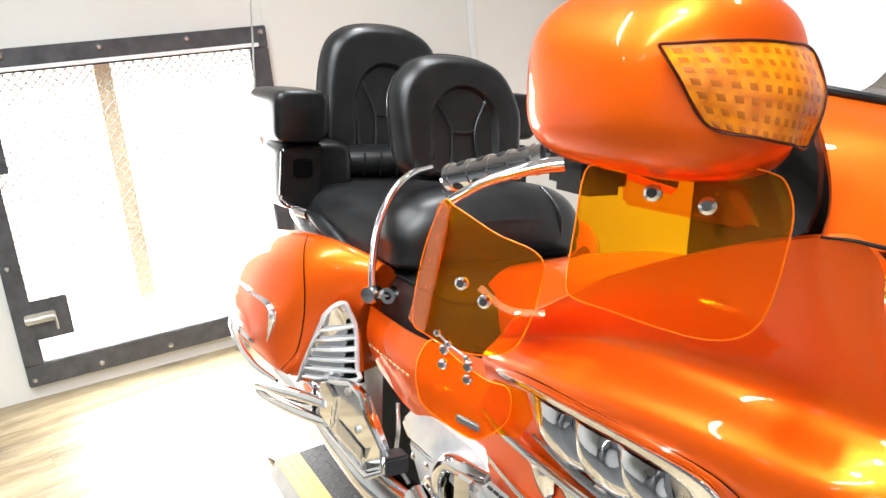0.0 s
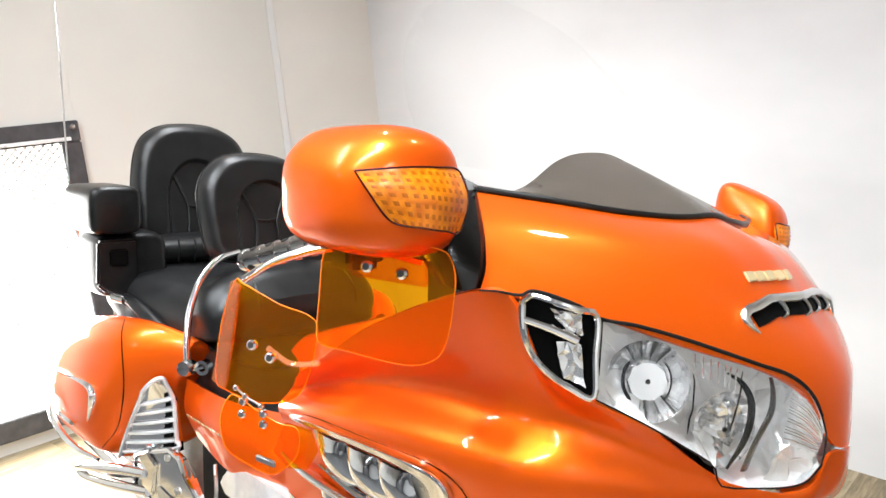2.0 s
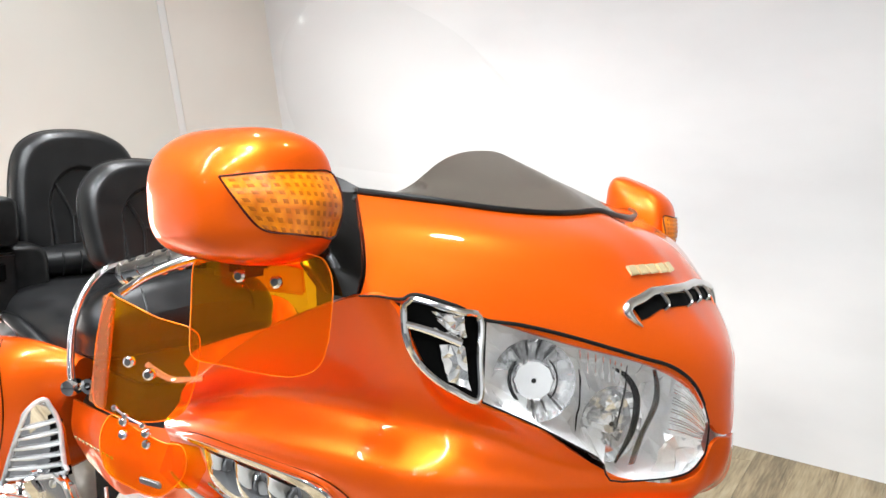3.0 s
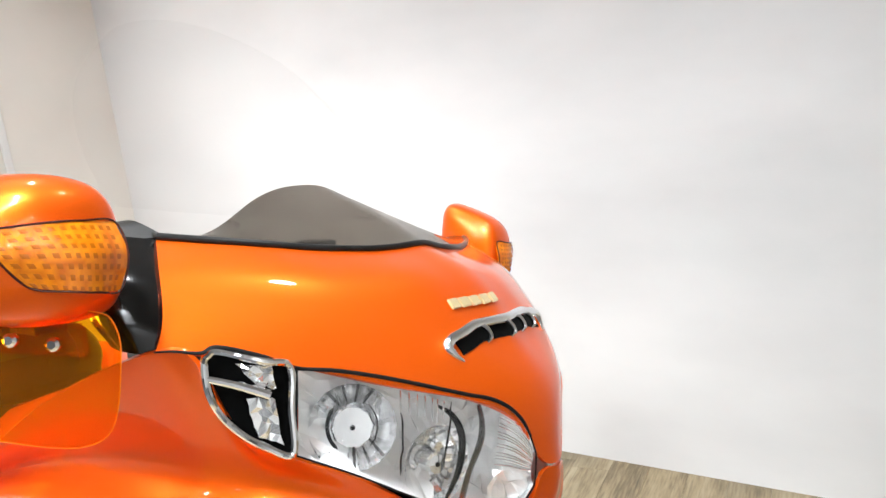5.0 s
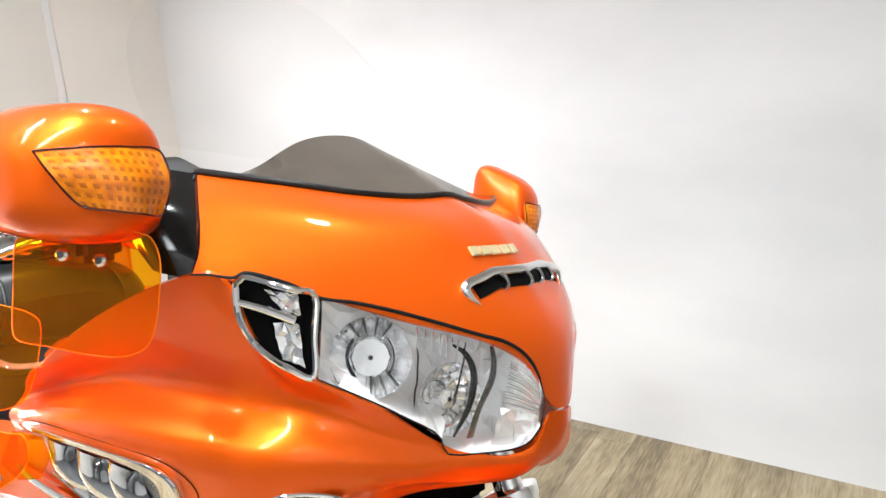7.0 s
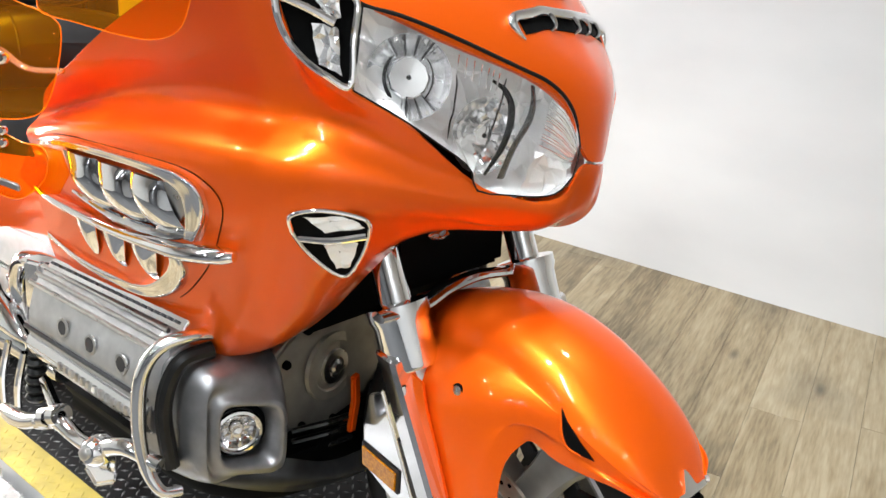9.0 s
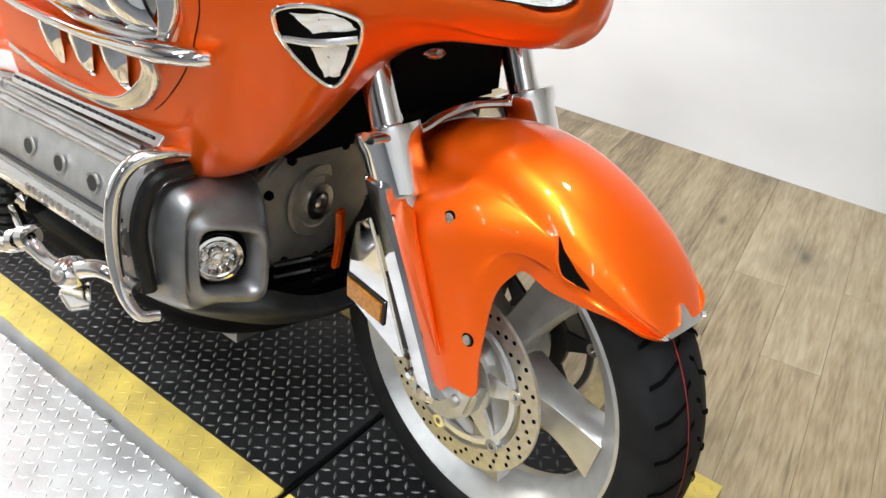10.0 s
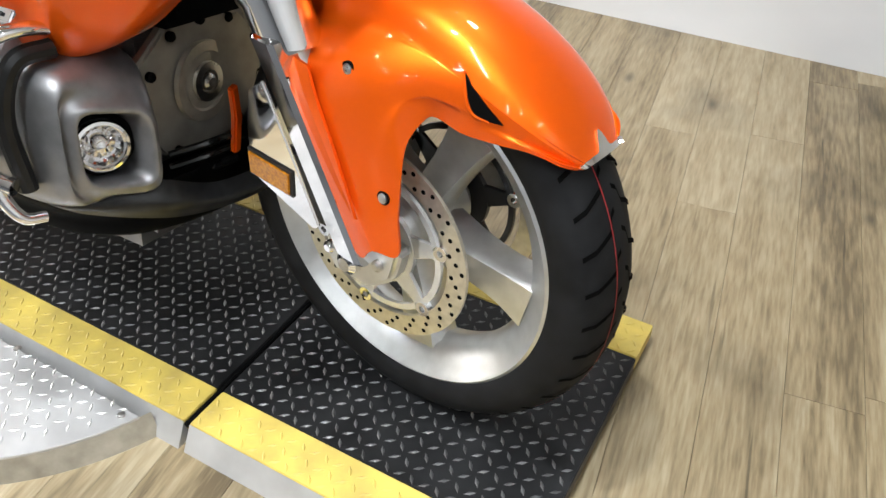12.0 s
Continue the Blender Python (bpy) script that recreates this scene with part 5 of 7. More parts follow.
    lf = part("lower_louver_frame", ribbon([(-0.690, 0.628), (-0.60, 0.613), (-0.50, 0.607), (-0.42, 0.612), (-0.362, 0.638), (-0.330, 0.675), (-0.328, 0.698)], [(-0.690, 0.636), (-0.60, 0.626), (-0.50, 0.622), (-0.43, 0.629), (-0.384, 0.654), (-0.354, 0.682), (-0.351, 0.700)], 0.010), CHROME, bike, "flat chrome lower louver surround")
    for k in range(3):
        x = -0.540 + 0.068 * k
        rows_ = [[F(x - 0.034, 0.704, 0.003), F(x - 0.004, 0.705, 0.012), F(x + 0.030, 0.706, 0.006)], [F(x - 0.034, 0.682, 0.003), F(x - 0.002, 0.682, 0.015), F(x + 0.024, 0.684, 0.006)], [F(x - 0.024, 0.662, 0.003), F(x + 0.0, 0.660, 0.012), F(x + 0.014, 0.660, 0.005)], [F(x - 0.008, 0.646, 0.002), F(x + 0.0, 0.645, 0.006), F(x + 0.006, 0.645, 0.003)]]
        part("louver_blade", sheet(rows_, 14, 12, 0.003, inward=(x, 0, 0.68)), CHROME, lf, "pointed chrome louver blade")

    # mirror housing: rings across its width
    Q = sided(s) if s < 0 else (lambda x, y, z: tuple(float(v) for v in flip_y((-0.284 + (x + 0.27) * 0.66, -0.352 - (y - 0.42) * 0.75, 1.150 + (z - 1.150) * 0.80 - 0.36 * (x + 0.30) * 0.66))))
    rings = []
    for y, x0, x1, z0, z1 in ((0.398, -0.300, -0.240, 1.115, 1.170), (0.404, -0.345, -0.214, 1.096, 1.200), (0.420, -0.378, -0.200, 1.086, 1.220), (0.455, -0.400, -0.196, 1.084, 1.228), (0.490, -0.404, -0.204, 1.088, 1.224), (0.518, -0.386, -0.224, 1.098, 1.208), (0.534, -0.360, -0.246, 1.114, 1.188), (0.540, -0.335, -0.270, 1.130, 1.170), (0.542, -0.310, -0.295, 1.145, 1.155)):
        cx, cz, hx, hz = (x0 + x1) / 2, (z0 + z1) / 2, (x1 - x0) / 2, (z1 - z0) / 2
        rings.append([Q(cx + hx * math.copysign(abs(math.cos(a)) ** 0.58, math.cos(a)), y, cz + hz * math.copysign(abs(math.sin(a)) ** 0.58, math.sin(a))) for a in np.linspace(0, 2 * math.pi, 36, endpoint=False)])
    mir = part("mirror", loft(rings, 44), ORANGE, bike, "orange mirror housing with amber turn signal", angle=70)
    lens = [[Q(-0.226, 0.530, 1.180), Q(-0.200, 0.490, 1.184), Q(-0.190, 0.455, 1.184), Q(-0.198, 0.418, 1.180)], [Q(-0.214, 0.522, 1.160), Q(-0.188, 0.480, 1.158), Q(-0.179, 0.450, 1.155), Q(-0.186, 0.415, 1.150)], [Q(-0.208, 0.498, 1.130), Q(-0.188, 0.474, 1.124), Q(-0.181, 0.450, 1.120), Q(-0.188, 0.424, 1.118)]]
    ln = part("turn_lens", sheet(lens, 16, 24, 0.005, inward=(-0.3, s * 0.45, 1.16)), AMBER_LENS, mir, "ribbed amber turn signal lens")
    edge = [lens[0][k] for k in range(4)] + [lens[1][3]] + [lens[2][k] for k in (3, 2, 1, 0)] + [lens[1][0], lens[0][0]]
    part("lens_gasket", tube(edge, 0.0011, 70, 8), LENS_RIM, mir, "dark red-brown gasket round the lens")
    # pressed cells of the lens: small raised pillows in rows
    cells = bmesh.new()
    fine_ = np.swapaxes(catmull(np.swapaxes(catmull(lens, 15), 0, 1), 25), 0, 1)
    for i in range(1, 14, 2):
        for j in range(1, 23, 2):
            c4 = [fine_[i, j], fine_[i, j + 1], fine_[i + 1, j + 1], fine_[i + 1, j]]
            m4 = sum(c4) / 4 + np.array((0.0009, s * 0.0006, 0))
            vs = [cells.verts.new(p + np.array((0.0003, s * 0.0002, 0))) for p in c4]
            top_ = cells.verts.new(m4)
            for q in range(4):
                cells.faces.new((vs[q], vs[(q + 1) % 4], top_))
    tagged(part("lens_pattern", cells, AMBER_DEEP, ln, "deep amber pressed cells", recalc=False), kind="stuff")
    if s < 0:
        g = [[Q(-0.330, 0.335, 1.160), Q(-0.290, 0.356, 1.160), Q(-0.276, 0.298, 1.150)], [Q(-0.305, 0.395, 1.130), Q(-0.250, 0.400, 1.122), Q(-0.222, 0.332, 1.106)], [Q(-0.285, 0.400, 1.085), Q(-0.232, 0.404, 1.080), Q(-0.200, 0.352, 1.072)], [Q(-0.262, 0.390, 1.050), Q(-0.226, 0.398, 1.050), Q(-0.194, 0.366, 1.040)]]
        part("mirror_root_cover", sheet(g, 24, 16, 0.012, inward=(-0.4, s * 0.2, 1.1)), GLOSS_BLACK, mir, "glossy black cover beside the mirror")

    Q = sided(s)
    if s > 0:
        continue
    # upper amber shield under the mirror
    sh = [Q(-0.315, 0.508, 1.087), Q(-0.319, 0.511, 1.041), Q(-0.322, 0.513, 1.000), Q(-0.319, 0.511, 0.988), Q(-0.309, 0.505, 0.984), Q(-0.290, 0.493, 0.981), Q(-0.256, 0.471, 0.974), Q(-0.226, 0.451, 0.972), Q(-0.205, 0.437, 0.982), Q(-0.195, 0.431, 1.006), Q(-0.190, 0.428, 1.045), Q(-0.189, 0.427, 1.071), Q(-0.194, 0.430, 1.090), Q(-0.203, 0.436, 1.098), Q(-0.232, 0.455, 1.102), Q(-0.273, 0.481, 1.098), Q(-0.302, 0.500, 1.093)]
    shield = part("hand_shield", slab([tuple(p) for p in catmull(sh, 66, True)], (0.55, s * 0.83, 0), 0.004, None, 0.001), AMBER_SHEET, bike, "transparent amber air deflector")
    part("shield_edge", tube(np.concatenate([catmull(sh, 66, True), catmull(sh, 66, True)[:1]]) + np.array((0.001, s * 0.002, 0)), 0.0007, 0, 6), BRIGHT_EDGE, shield, "bright cut edge")
    part("shield_clamp", slab([Q(-0.290, 0.492, 1.094), Q(-0.214, 0.444, 1.089), Q(-0.212, 0.443, 1.058), Q(-0.288, 0.491, 1.066)], (0.55, s * 0.83, 0), 0.009, None, 0.003), AMBER_SHEET, shield, "amber clamp strip")
    for p in (Q(-0.266, 0.482, 1.078), Q(-0.232, 0.462, 1.073)):
        bolt(tuple(Vector(p) + Vector((0.006, s * 0.008, 0))), (0.55, s * 0.83, 0.1), 0.0065, CHROME, shield, 0.8)

    # lower amber shields at the leg
    lg = [Q(-0.600, 0.474, 1.015), Q(-0.585, 0.466, 1.012), Q(-0.555, 0.430, 0.985), Q(-0.530, 0.396, 0.968), Q(-0.522, 0.388, 0.945), Q(-0.535, 0.395, 0.88), Q(-0.56, 0.405, 0.842), Q(-0.60, 0.436, 0.832), Q(-0.655, 0.462, 0.842), Q(-0.672, 0.472, 0.86), Q(-0.640, 0.476, 0.95)]
    legs = part("leg_shield", slab([tuple(p) for p in catmull(lg, 70, True)], (0.62, s * 0.78, 0), 0.004, None, 0.001), AMBER_SHEET, bike, "transparent amber leg air wing")
    part("shield_edge", tube(np.concatenate([catmull(lg, 70, True), catmull(lg, 70, True)[:1]]) + np.array((0.001, s * 0.002, 0)), 0.0008, 0, 6), BRIGHT_EDGE, legs, "bright cut edge")
    part("shield_flange", slab([Q(-0.604, 0.476, 1.018), Q(-0.592, 0.468, 1.010), Q(-0.648, 0.466, 0.85), Q(-0.676, 0.474, 0.86)], (0.75, s * 0.6, 0), 0.018, None, 0.002), AMBER_LIGHT, legs, "pale folded edge of the shield")
    for p in (Q(-0.561, 0.470, 0.931), Q(-0.528, 0.460, 0.918)):
        bolt(p, (0.62, s * 0.78, 0.1), 0.0075, CHROME, legs, 0.8)
    part("shield_arm", tube([Q(-0.555, 0.450, 0.925), Q(-0.53, 0.43, 0.905), Q(-0.50, 0.40, 0.905)], 0.007, 12, 8, None, 0.5), AMBER_LIGHT, legs, "amber mounting arm")
    l2 = [Q(-0.646, 0.476, 0.815), Q(-0.634, 0.467, 0.841), Q(-0.620, 0.456, 0.836), Q(-0.601, 0.441, 0.820), Q(-0.575, 0.420, 0.804), Q(-0.556, 0.405, 0.800), Q(-0.551, 0.401, 0.780), Q(-0.556, 0.405, 0.754), Q(-0.575, 0.420, 0.731), Q(-0.590, 0.432, 0.726), Q(-0.613, 0.450, 0.737), Q(-0.639, 0.471, 0.757), Q(-0.647, 0.477, 0.786)]
    leg2 = part("leg_shield", slab([tuple(p) for p in catmull(l2, 66, True)], (0.62, s * 0.78, -0.1), 0.004, None, 0.001), AMBER_SHEET, bike, "small transparent amber lower air wing")
    part("shield_edge", tube(np.concatenate([catmull(l2, 66, True), catmull(l2, 66, True)[:1]]) + np.array((0.001, s * 0.002, 0)), 0.0008, 0, 6), BRIGHT_EDGE, leg2, "bright cut edge")
    for p in (Q(-0.616, 0.458, 0.834), Q(-0.617, 0.459, 0.815), Q(-0.591, 0.439, 0.818), Q(-0.591, 0.439, 0.802)):
        bolt(p, (0.62, s * 0.78, 0.1), 0.0065, CHROME, leg2, 0.8)
    part("shield_backing", slab([Q(-0.585, 0.405, 0.80), Q(-0.545, 0.385, 0.795), Q(-0.535, 0.380, 0.765), Q(-0.55, 0.388, 0.735), Q(-0.585, 0.40, 0.728), Q(-0.61, 0.412, 0.75)], (0.62, s * 0.78, 0), 0.004, None, 0.001), AMBER_SHEET, leg2, "second amber plate behind the wing")
    rod = [Q(-0.613, 0.470, 0.857), Q(-0.600, 0.462, 0.846), Q(-0.580, 0.448, 0.834)]
    part("mount_rod", tube(rod, 0.0016, 16, 6), STEEL, leg2, "thin mounting rod")
    for p in rod:
        bolt(p, (0.62, s * 0.78, 0.1), 0.0042, CHROME, leg2, 0.8)
    part("shield_tag", slab([Q(-0.603, 0.444, 0.756), Q(-0.579, 0.425, 0.747), Q(-0.579, 0.425, 0.737), Q(-0.603, 0.444, 0.746)], (0.62, s * 0.78, 0), 0.006, None, 0.002), STEEL, leg2, "small metal tag")

# ---- handlebar ----
for s in (-1, 1):
    Q = sided(s)
    # handlebar grip and lever
    a, b_ = Vector(Q(-0.768, 0.379, 1.015)), Vector(Q(-0.622, 0.318, 1.060))
    d = (b_ - a)
    grip = part("grip", tube([a, a + d * 0.04, a + d * 0.1, a + d * 0.9, b_], [0.014, 0.019, 0.018, 0.018, 0.021], 0, 20), CHROME, bike, "chrome grip with black rubber pads")
    side_ = d.normalized().cross(Vector((0, 0, 1)))
    for k in range(4):
        for ang in range(20, 360, 120):
            u = Vector((0, 0, 1)) * math.cos(radians(ang)) + side_ * math.sin(radians(ang))
            c0 = a + d * (0.18 + 0.2 * k) + u * 0.0165
            bm = ball((0, 0, 0), (0.0108, 0.0078, 0.0034))
            m = Matrix((d.normalized(), u.cross(d.normalized()), u)).transposed().to_4x4()
            bmesh.ops.transform(bm, matrix=Matrix.Translation(c0) @ m, verts=bm.verts)
            part("grip_pad", bm, PLASTIC, grip)
    for k in range(5):
        c0 = a + d * (0.08 + 0.2 * k)
        part("grip_ring", turned([(0.0175, -0.0035), (0.0198, -0.002), (0.0198, 0.002), (0.0175, 0.0035)], tuple(c0), tuple(d), 20), CHROME, grip, "raised chrome ring between the pads")
    part("control_box", box((b_.x - 0.01, min(b_.y, b_.y - s * 0.07), 1.02), (b_.x + 0.075, max(b_.y, b_.y - s * 0.07), 1.09), None, 0.012), PLASTIC, bike, "black switch housing")
    part("lever", tube([Q(-0.575, 0.33, 1.058), Q(-0.60, 0.36, 1.050), Q(-0.635, 0.40, 1.03), Q(-0.668, 0.425, 1.005)], [0.013, 0.011, 0.008, 0.009], 24, 12, None, 0.75), CHROME, bike, "chrome brake lever")
    part("handlebar", tube([Q(-0.64, 0.318, 1.05), Q(-0.60, 0.27, 1.06), Q(-0.56, 0.17, 1.03)], 0.014, 16, 12), CHROME, bike)

# ---- engine, seat, luggage ----
MID = -0.045  # the rear parts' centre line


def cushion(name, rings, label, mat=LEATHER, count=30, ring=48, parent=None):
    return part(name, loft(rings, count, True, None, ring), mat, parent or bike, label)


def back_rest(name, x, depth, outline, inset, lean, label):
    """A padded backrest: an outline of (y, z) swelling forwards, with an arched inset panel (centre, half width, foot, top)."""
    o = np.array(outline)
    c = o.mean(0)
    yc, half_w, foot, top_ = inset
    rows = []
    for dx, f in ((0.0, 0.80), (0.010, 0.95), (depth * 0.45, 1.0), (depth * 0.80, 0.965), (depth * 0.97, 0.89), (depth, 0.76), (depth * 1.0, 0.55), (depth * 1.0, 0.3), (depth * 1.0, 0.03)):
        rows.append([(dx, *(c + (o - c) * f)) for o in o])
    skin_ = catmull(np.swapaxes(catmull(np.swapaxes(np.array(rows), 0, 1), 96, True), 0, 1), 90)
    d, y, z = skin_[..., 0], skin_[..., 1], skin_[..., 2]
    arch = top_ - (top_ - foot) * 0.45
    reach = np.where(z > arch, np.hypot((y - yc) / half_w, (z - arch) / (top_ - arch)), np.abs(y - yc) / half_w)
    sink = np.clip((1.06 - reach) / 0.14, 0, 1)
    d = np.where(d > depth * 0.6, d - 0.014 * sink * sink * (3 - 2 * sink), d)
    pts = np.stack([x + d - (z - c[1]) * lean, y, z], axis=2)
    back = part(name, loft(pts), LEATHER, bike, label)
    face = lambda yy, zz, out=0.0: (x + depth - 0.014 + out - (zz - c[1]) * lean, yy, zz)
    high = top_ - foot
    for k in (-1, 1):
        part("stitch_seam", tube([face(yc + k * half_w * 0.78, foot + high * 0.86, 0.001), face(yc + k * half_w * 0.40, foot + high * 0.52, 0.003), face(yc + k * half_w * 0.36, foot + high * 0.32, 0.003), face(yc + k * half_w * 0.44, foot, 0.002)], 0.0034, 24, 8), LEATHER, back, "raised stitched seam")
    part("stitch_seam", tube([face(yc - half_w * 0.39, foot + high * 0.47, 0.002), face(yc, foot + high * 0.45, 0.003), face(yc + half_w * 0.39, foot + high * 0.47, 0.002)], 0.0030, 10, 8), LEATHER, back, "raised stitched seam")
    rim_ = catmull([(dx_, *p_) for dx_, p_ in ((depth * 0.42, c + (q - c) * 1.002) for q in o)], 90, True)
    part("welt", tube([(x + dx_ - (zz - c[1]) * lean, yy, zz) for dx_, yy, zz in np.concatenate([rim_, rim_[:1]])], 0.0022, 0, 6), LEATHER, back, "stitched welt round the cushion")
    return back


rider_out = [(-0.19, 0.95), (-0.215, 1.03), (-0.21, 1.12), (-0.16, 1.175), (-0.07, 1.188), (0.03, 1.165), (0.078, 1.09), (0.08, 1.02), (0.06, 0.95), (-0.06, 0.93)]
back_rest("rider_backrest", -1.345, 0.085, rider_out, (-0.067, 0.076, 0.955, 1.125), 0.18, "black padded rider backrest")
pass_out = [(-0.20, 0.91), (-0.212, 1.04), (-0.19, 1.19), (-0.135, 1.25), (-0.04, 1.265), (0.06, 1.25), (0.12, 1.19), (0.14, 1.04), (0.12, 0.91), (-0.04, 0.89)]
pb = back_rest("passenger_backrest", -1.80, 0.09, pass_out, (-0.037, 0.088, 0.93, 1.165), 0.15, "tall black padded passenger backrest")
# lumbar roll, passenger seat, rider seat
cushion("lumbar_roll", [[(-1.70 + 0.075 * math.cos(a), MID + y, 0.925 + 0.042 * math.sin(a) * sc) for a in np.linspace(0, 2 * math.pi, 12, endpoint=False)] for y, sc in ((-0.205, 0.4), (-0.19, 0.9), (0.0, 1.0), (0.19, 0.9), (0.205, 0.4))], "black lumbar roll below the passenger backrest", ring=24)
for k in range(-4, 5):
    part("pleat", tube([(-1.625, MID + 0.045 * k, 0.955), (-1.617, MID + 0.045 * k, 0.925), (-1.63, MID + 0.045 * k, 0.895)], 0.0025, 8, 6), SEAM, pb)
rings = []
for x, w, z0, z1 in ((-1.78, 0.20, 0.80, 0.885), (-1.68, 0.235, 0.79, 0.892), (-1.52, 0.250, 0.765, 0.880), (-1.38, 0.245, 0.73, 0.865), (-1.28, 0.23, 0.70, 0.855), (-1.24, 0.20, 0.70, 0.84)):
    rings.append([(x, MID * (1 if x < -1.4 else 0.8) + w * u, z0 + (z1 - z0) * v) for u, v in ((-0.95, 0), (-1.0, 0.45), (-0.88, 0.88), (-0.5, 1.0), (0, 0.96), (0.5, 1.0), (0.88, 0.88), (1.0, 0.45), (0.95, 0))])
cushion("passenger_seat", rings, "black vinyl passenger seat")
rings = []
for x, w, z0, z1 in ((-1.32, 0.16, 0.80, 0.87), (-1.30, 0.20, 0.785, 0.915), (-1.26, 0.220, 0.772, 0.928), (-1.21, 0.228, 0.768, 0.938), (-1.165, 0.220, 0.770, 0.927), (-1.135, 0.195, 0.782, 0.900), (-1.115, 0.13, 0.81, 0.875)):
    rings.append([(x, -0.048 + w * u, z0 + (z1 - z0) * v) for u, v in ((-0.78, 0.04), (-0.97, 0.30), (-0.97, 0.58), (-0.80, 0.84), (-0.45, 0.97), (0, 1.0), (0.45, 0.97), (0.80, 0.84), (0.97, 0.58), (0.97, 0.30), (0.78, 0.04))])
bolster = cushion("seat_bolster", rings, "black raised bolster behind the rider")
for y, bow in ((-0.155, -0.012), (-0.048 + 0.055, 0.010), (0.075, 0.012)):
    part("stitch_seam", tube([(-1.182, y, 0.928), (-1.140, y + bow * 0.6, 0.900), (-1.117, y + bow, 0.862), (-1.124, y + bow * 0.8, 0.812)], 0.0030, 16, 6), LEATHER, bolster, "raised stitched seam")
rings = []
for x, w, z0, z1 in ((-1.32, 0.19, 0.66, 0.77), (-1.18, 0.225, 0.64, 0.785), (-1.02, 0.215, 0.63, 0.785), (-0.90, 0.165, 0.65, 0.80), (-0.82, 0.11, 0.68, 0.83), (-0.78, 0.08, 0.71, 0.845)):
    rings.append([(x, -0.03 + w * u, z0 + (z1 - z0) * v) for u, v in ((-0.9, 0), (-1.02, 0.4), (-0.92, 0.85), (-0.5, 1.0), (0, 0.95), (0.5, 1.0), (0.92, 0.85), (1.02, 0.4), (0.9, 0))])
seat = cushion("rider_seat", rings, "black vinyl rider seat")
part("stitch_seam", tube([(-1.30, -0.225, 0.755), (-1.15, -0.248, 0.765), (-1.0, -0.235, 0.762), (-0.9, -0.18, 0.78)], 0.0025, 24, 6), SEAM, seat)
# tank top between seat and fairing is orange; side covers below the seat
for s in (-1, 1):
    Q = lambda x, y, z: (x, s * y + (-0.02 if x < -1.0 else 0), z)
    g = [[Q(-0.74, 0.270, 0.735), Q(-0.90, 0.262, 0.704), Q(-1.05, 0.262, 0.692), Q(-1.24, 0.262, 0.690)], [Q(-0.74, 0.292, 0.665), Q(-0.90, 0.285, 0.640), Q(-1.05, 0.276, 0.630), Q(-1.235, 0.270, 0.625)], [Q(-0.74, 0.280, 0.590), Q(-0.90, 0.272, 0.560), Q(-1.05, 0.258, 0.540), Q(-1.215, 0.250, 0.560)]]
    cov = part("side_cover", sheet(g, 16, 24, 0.006, inward=(-1.0, 0, 0.65)), ORANGE, bike, "orange side cover below the seat")
    for k in range(10):
        x = -1.035 - 0.0185 * k
        part("badge_stroke", box((x - 0.006, min(Q(x, 0.276, 0)[1], Q(x, 0.278, 0)[1]), 0.618), (x + 0.005, max(Q(x, 0.276, 0)[1], Q(x, 0.278, 0)[1]), 0.624), None, 0.001), GOLD, cov, "small gold badge stroke")
    # saddlebag: rings from front to rear
    rings = []
    for x, y0, y1, z0, z1 in ((-1.215, 0.17, 0.285, 0.56, 0.790), (-1.265, 0.16, 0.350, 0.515, 0.815), (-1.33, 0.16, 0.398, 0.488, 0.828), (-1.44, 0.16, 0.424, 0.476, 0.822), (-1.58, 0.16, 0.432, 0.474, 0.80), (-1.70, 0.16, 0.428, 0.478, 0.77), (-1.81, 0.17, 0.395, 0.50, 0.735), (-1.87, 0.19, 0.33, 0.53, 0.70)):
        slope = 0.66 * min(1.0, max(0.0, (x + 1.41) / 0.185))
        ring = [(y0 + (y1 - y0) * u, z0 + (z1 - z0) * v) for u, v in ((0, 0.1), (0, 0.55), (0.2, 0.74), (0.62, 0.96), (0.88, 0.86), (0.98, 0.62), (1.0, 0.35), (0.9, 0.08), (0.5, 0.0), (0.15, 0.0))]
        rings.append([Q(x + 0.004 + slope * min(0.0, z - 0.735), y, z) for y, z in ring])
    bag = part("saddlebag", loft(rings, 40, True, None, 50), ORANGE, bike, "orange hard saddlebag")
    skin = catmull(np.swapaxes(catmull(np.swapaxes(np.array(rings), 0, 1), 90, True), 0, 1), 120).reshape(-1, 3)
    skin = skin[np.abs(skin[:, 1]) > 0.24]

    def on_bag(x, z, proud=0.0):
        p = skin[np.argmin((skin[:, 0] - x) ** 2 + (skin[:, 2] - z) ** 2 - 0.004 * np.abs(skin[:, 1]))]
        return (x, p[1] + s * proud, z)

    def seam_at(x, z):
        p = skin[np.argmin((skin[:, 0] - x) ** 2 + (skin[:, 2] - z) ** 2)]
        return (p[0] + 0.0012, p[1] + s * 0.0012, p[2])

    part("lid_seam", tube([seam_at(x, z) for x, z in ((-1.378, 0.812), (-1.342, 0.795), (-1.315, 0.755), (-1.308, 0.69), (-1.326, 0.63), (-1.361, 0.57), (-1.405, 0.512))], 0.0012, 60, 6), DARK, bag, "dark lid joint")
    part("bag_trim", tube([on_bag(x, z, 0.003) for x, z in ((-1.62, 0.662), (-1.50, 0.668), (-1.41, 0.668), (-1.385, 0.655), (-1.39, 0.625), (-1.42, 0.580))], [0.003, 0.006, 0.011, 0.013, 0.010, 0.002], 30, 10, None, 0.6), CHROME, bag, "chrome boomerang trim")
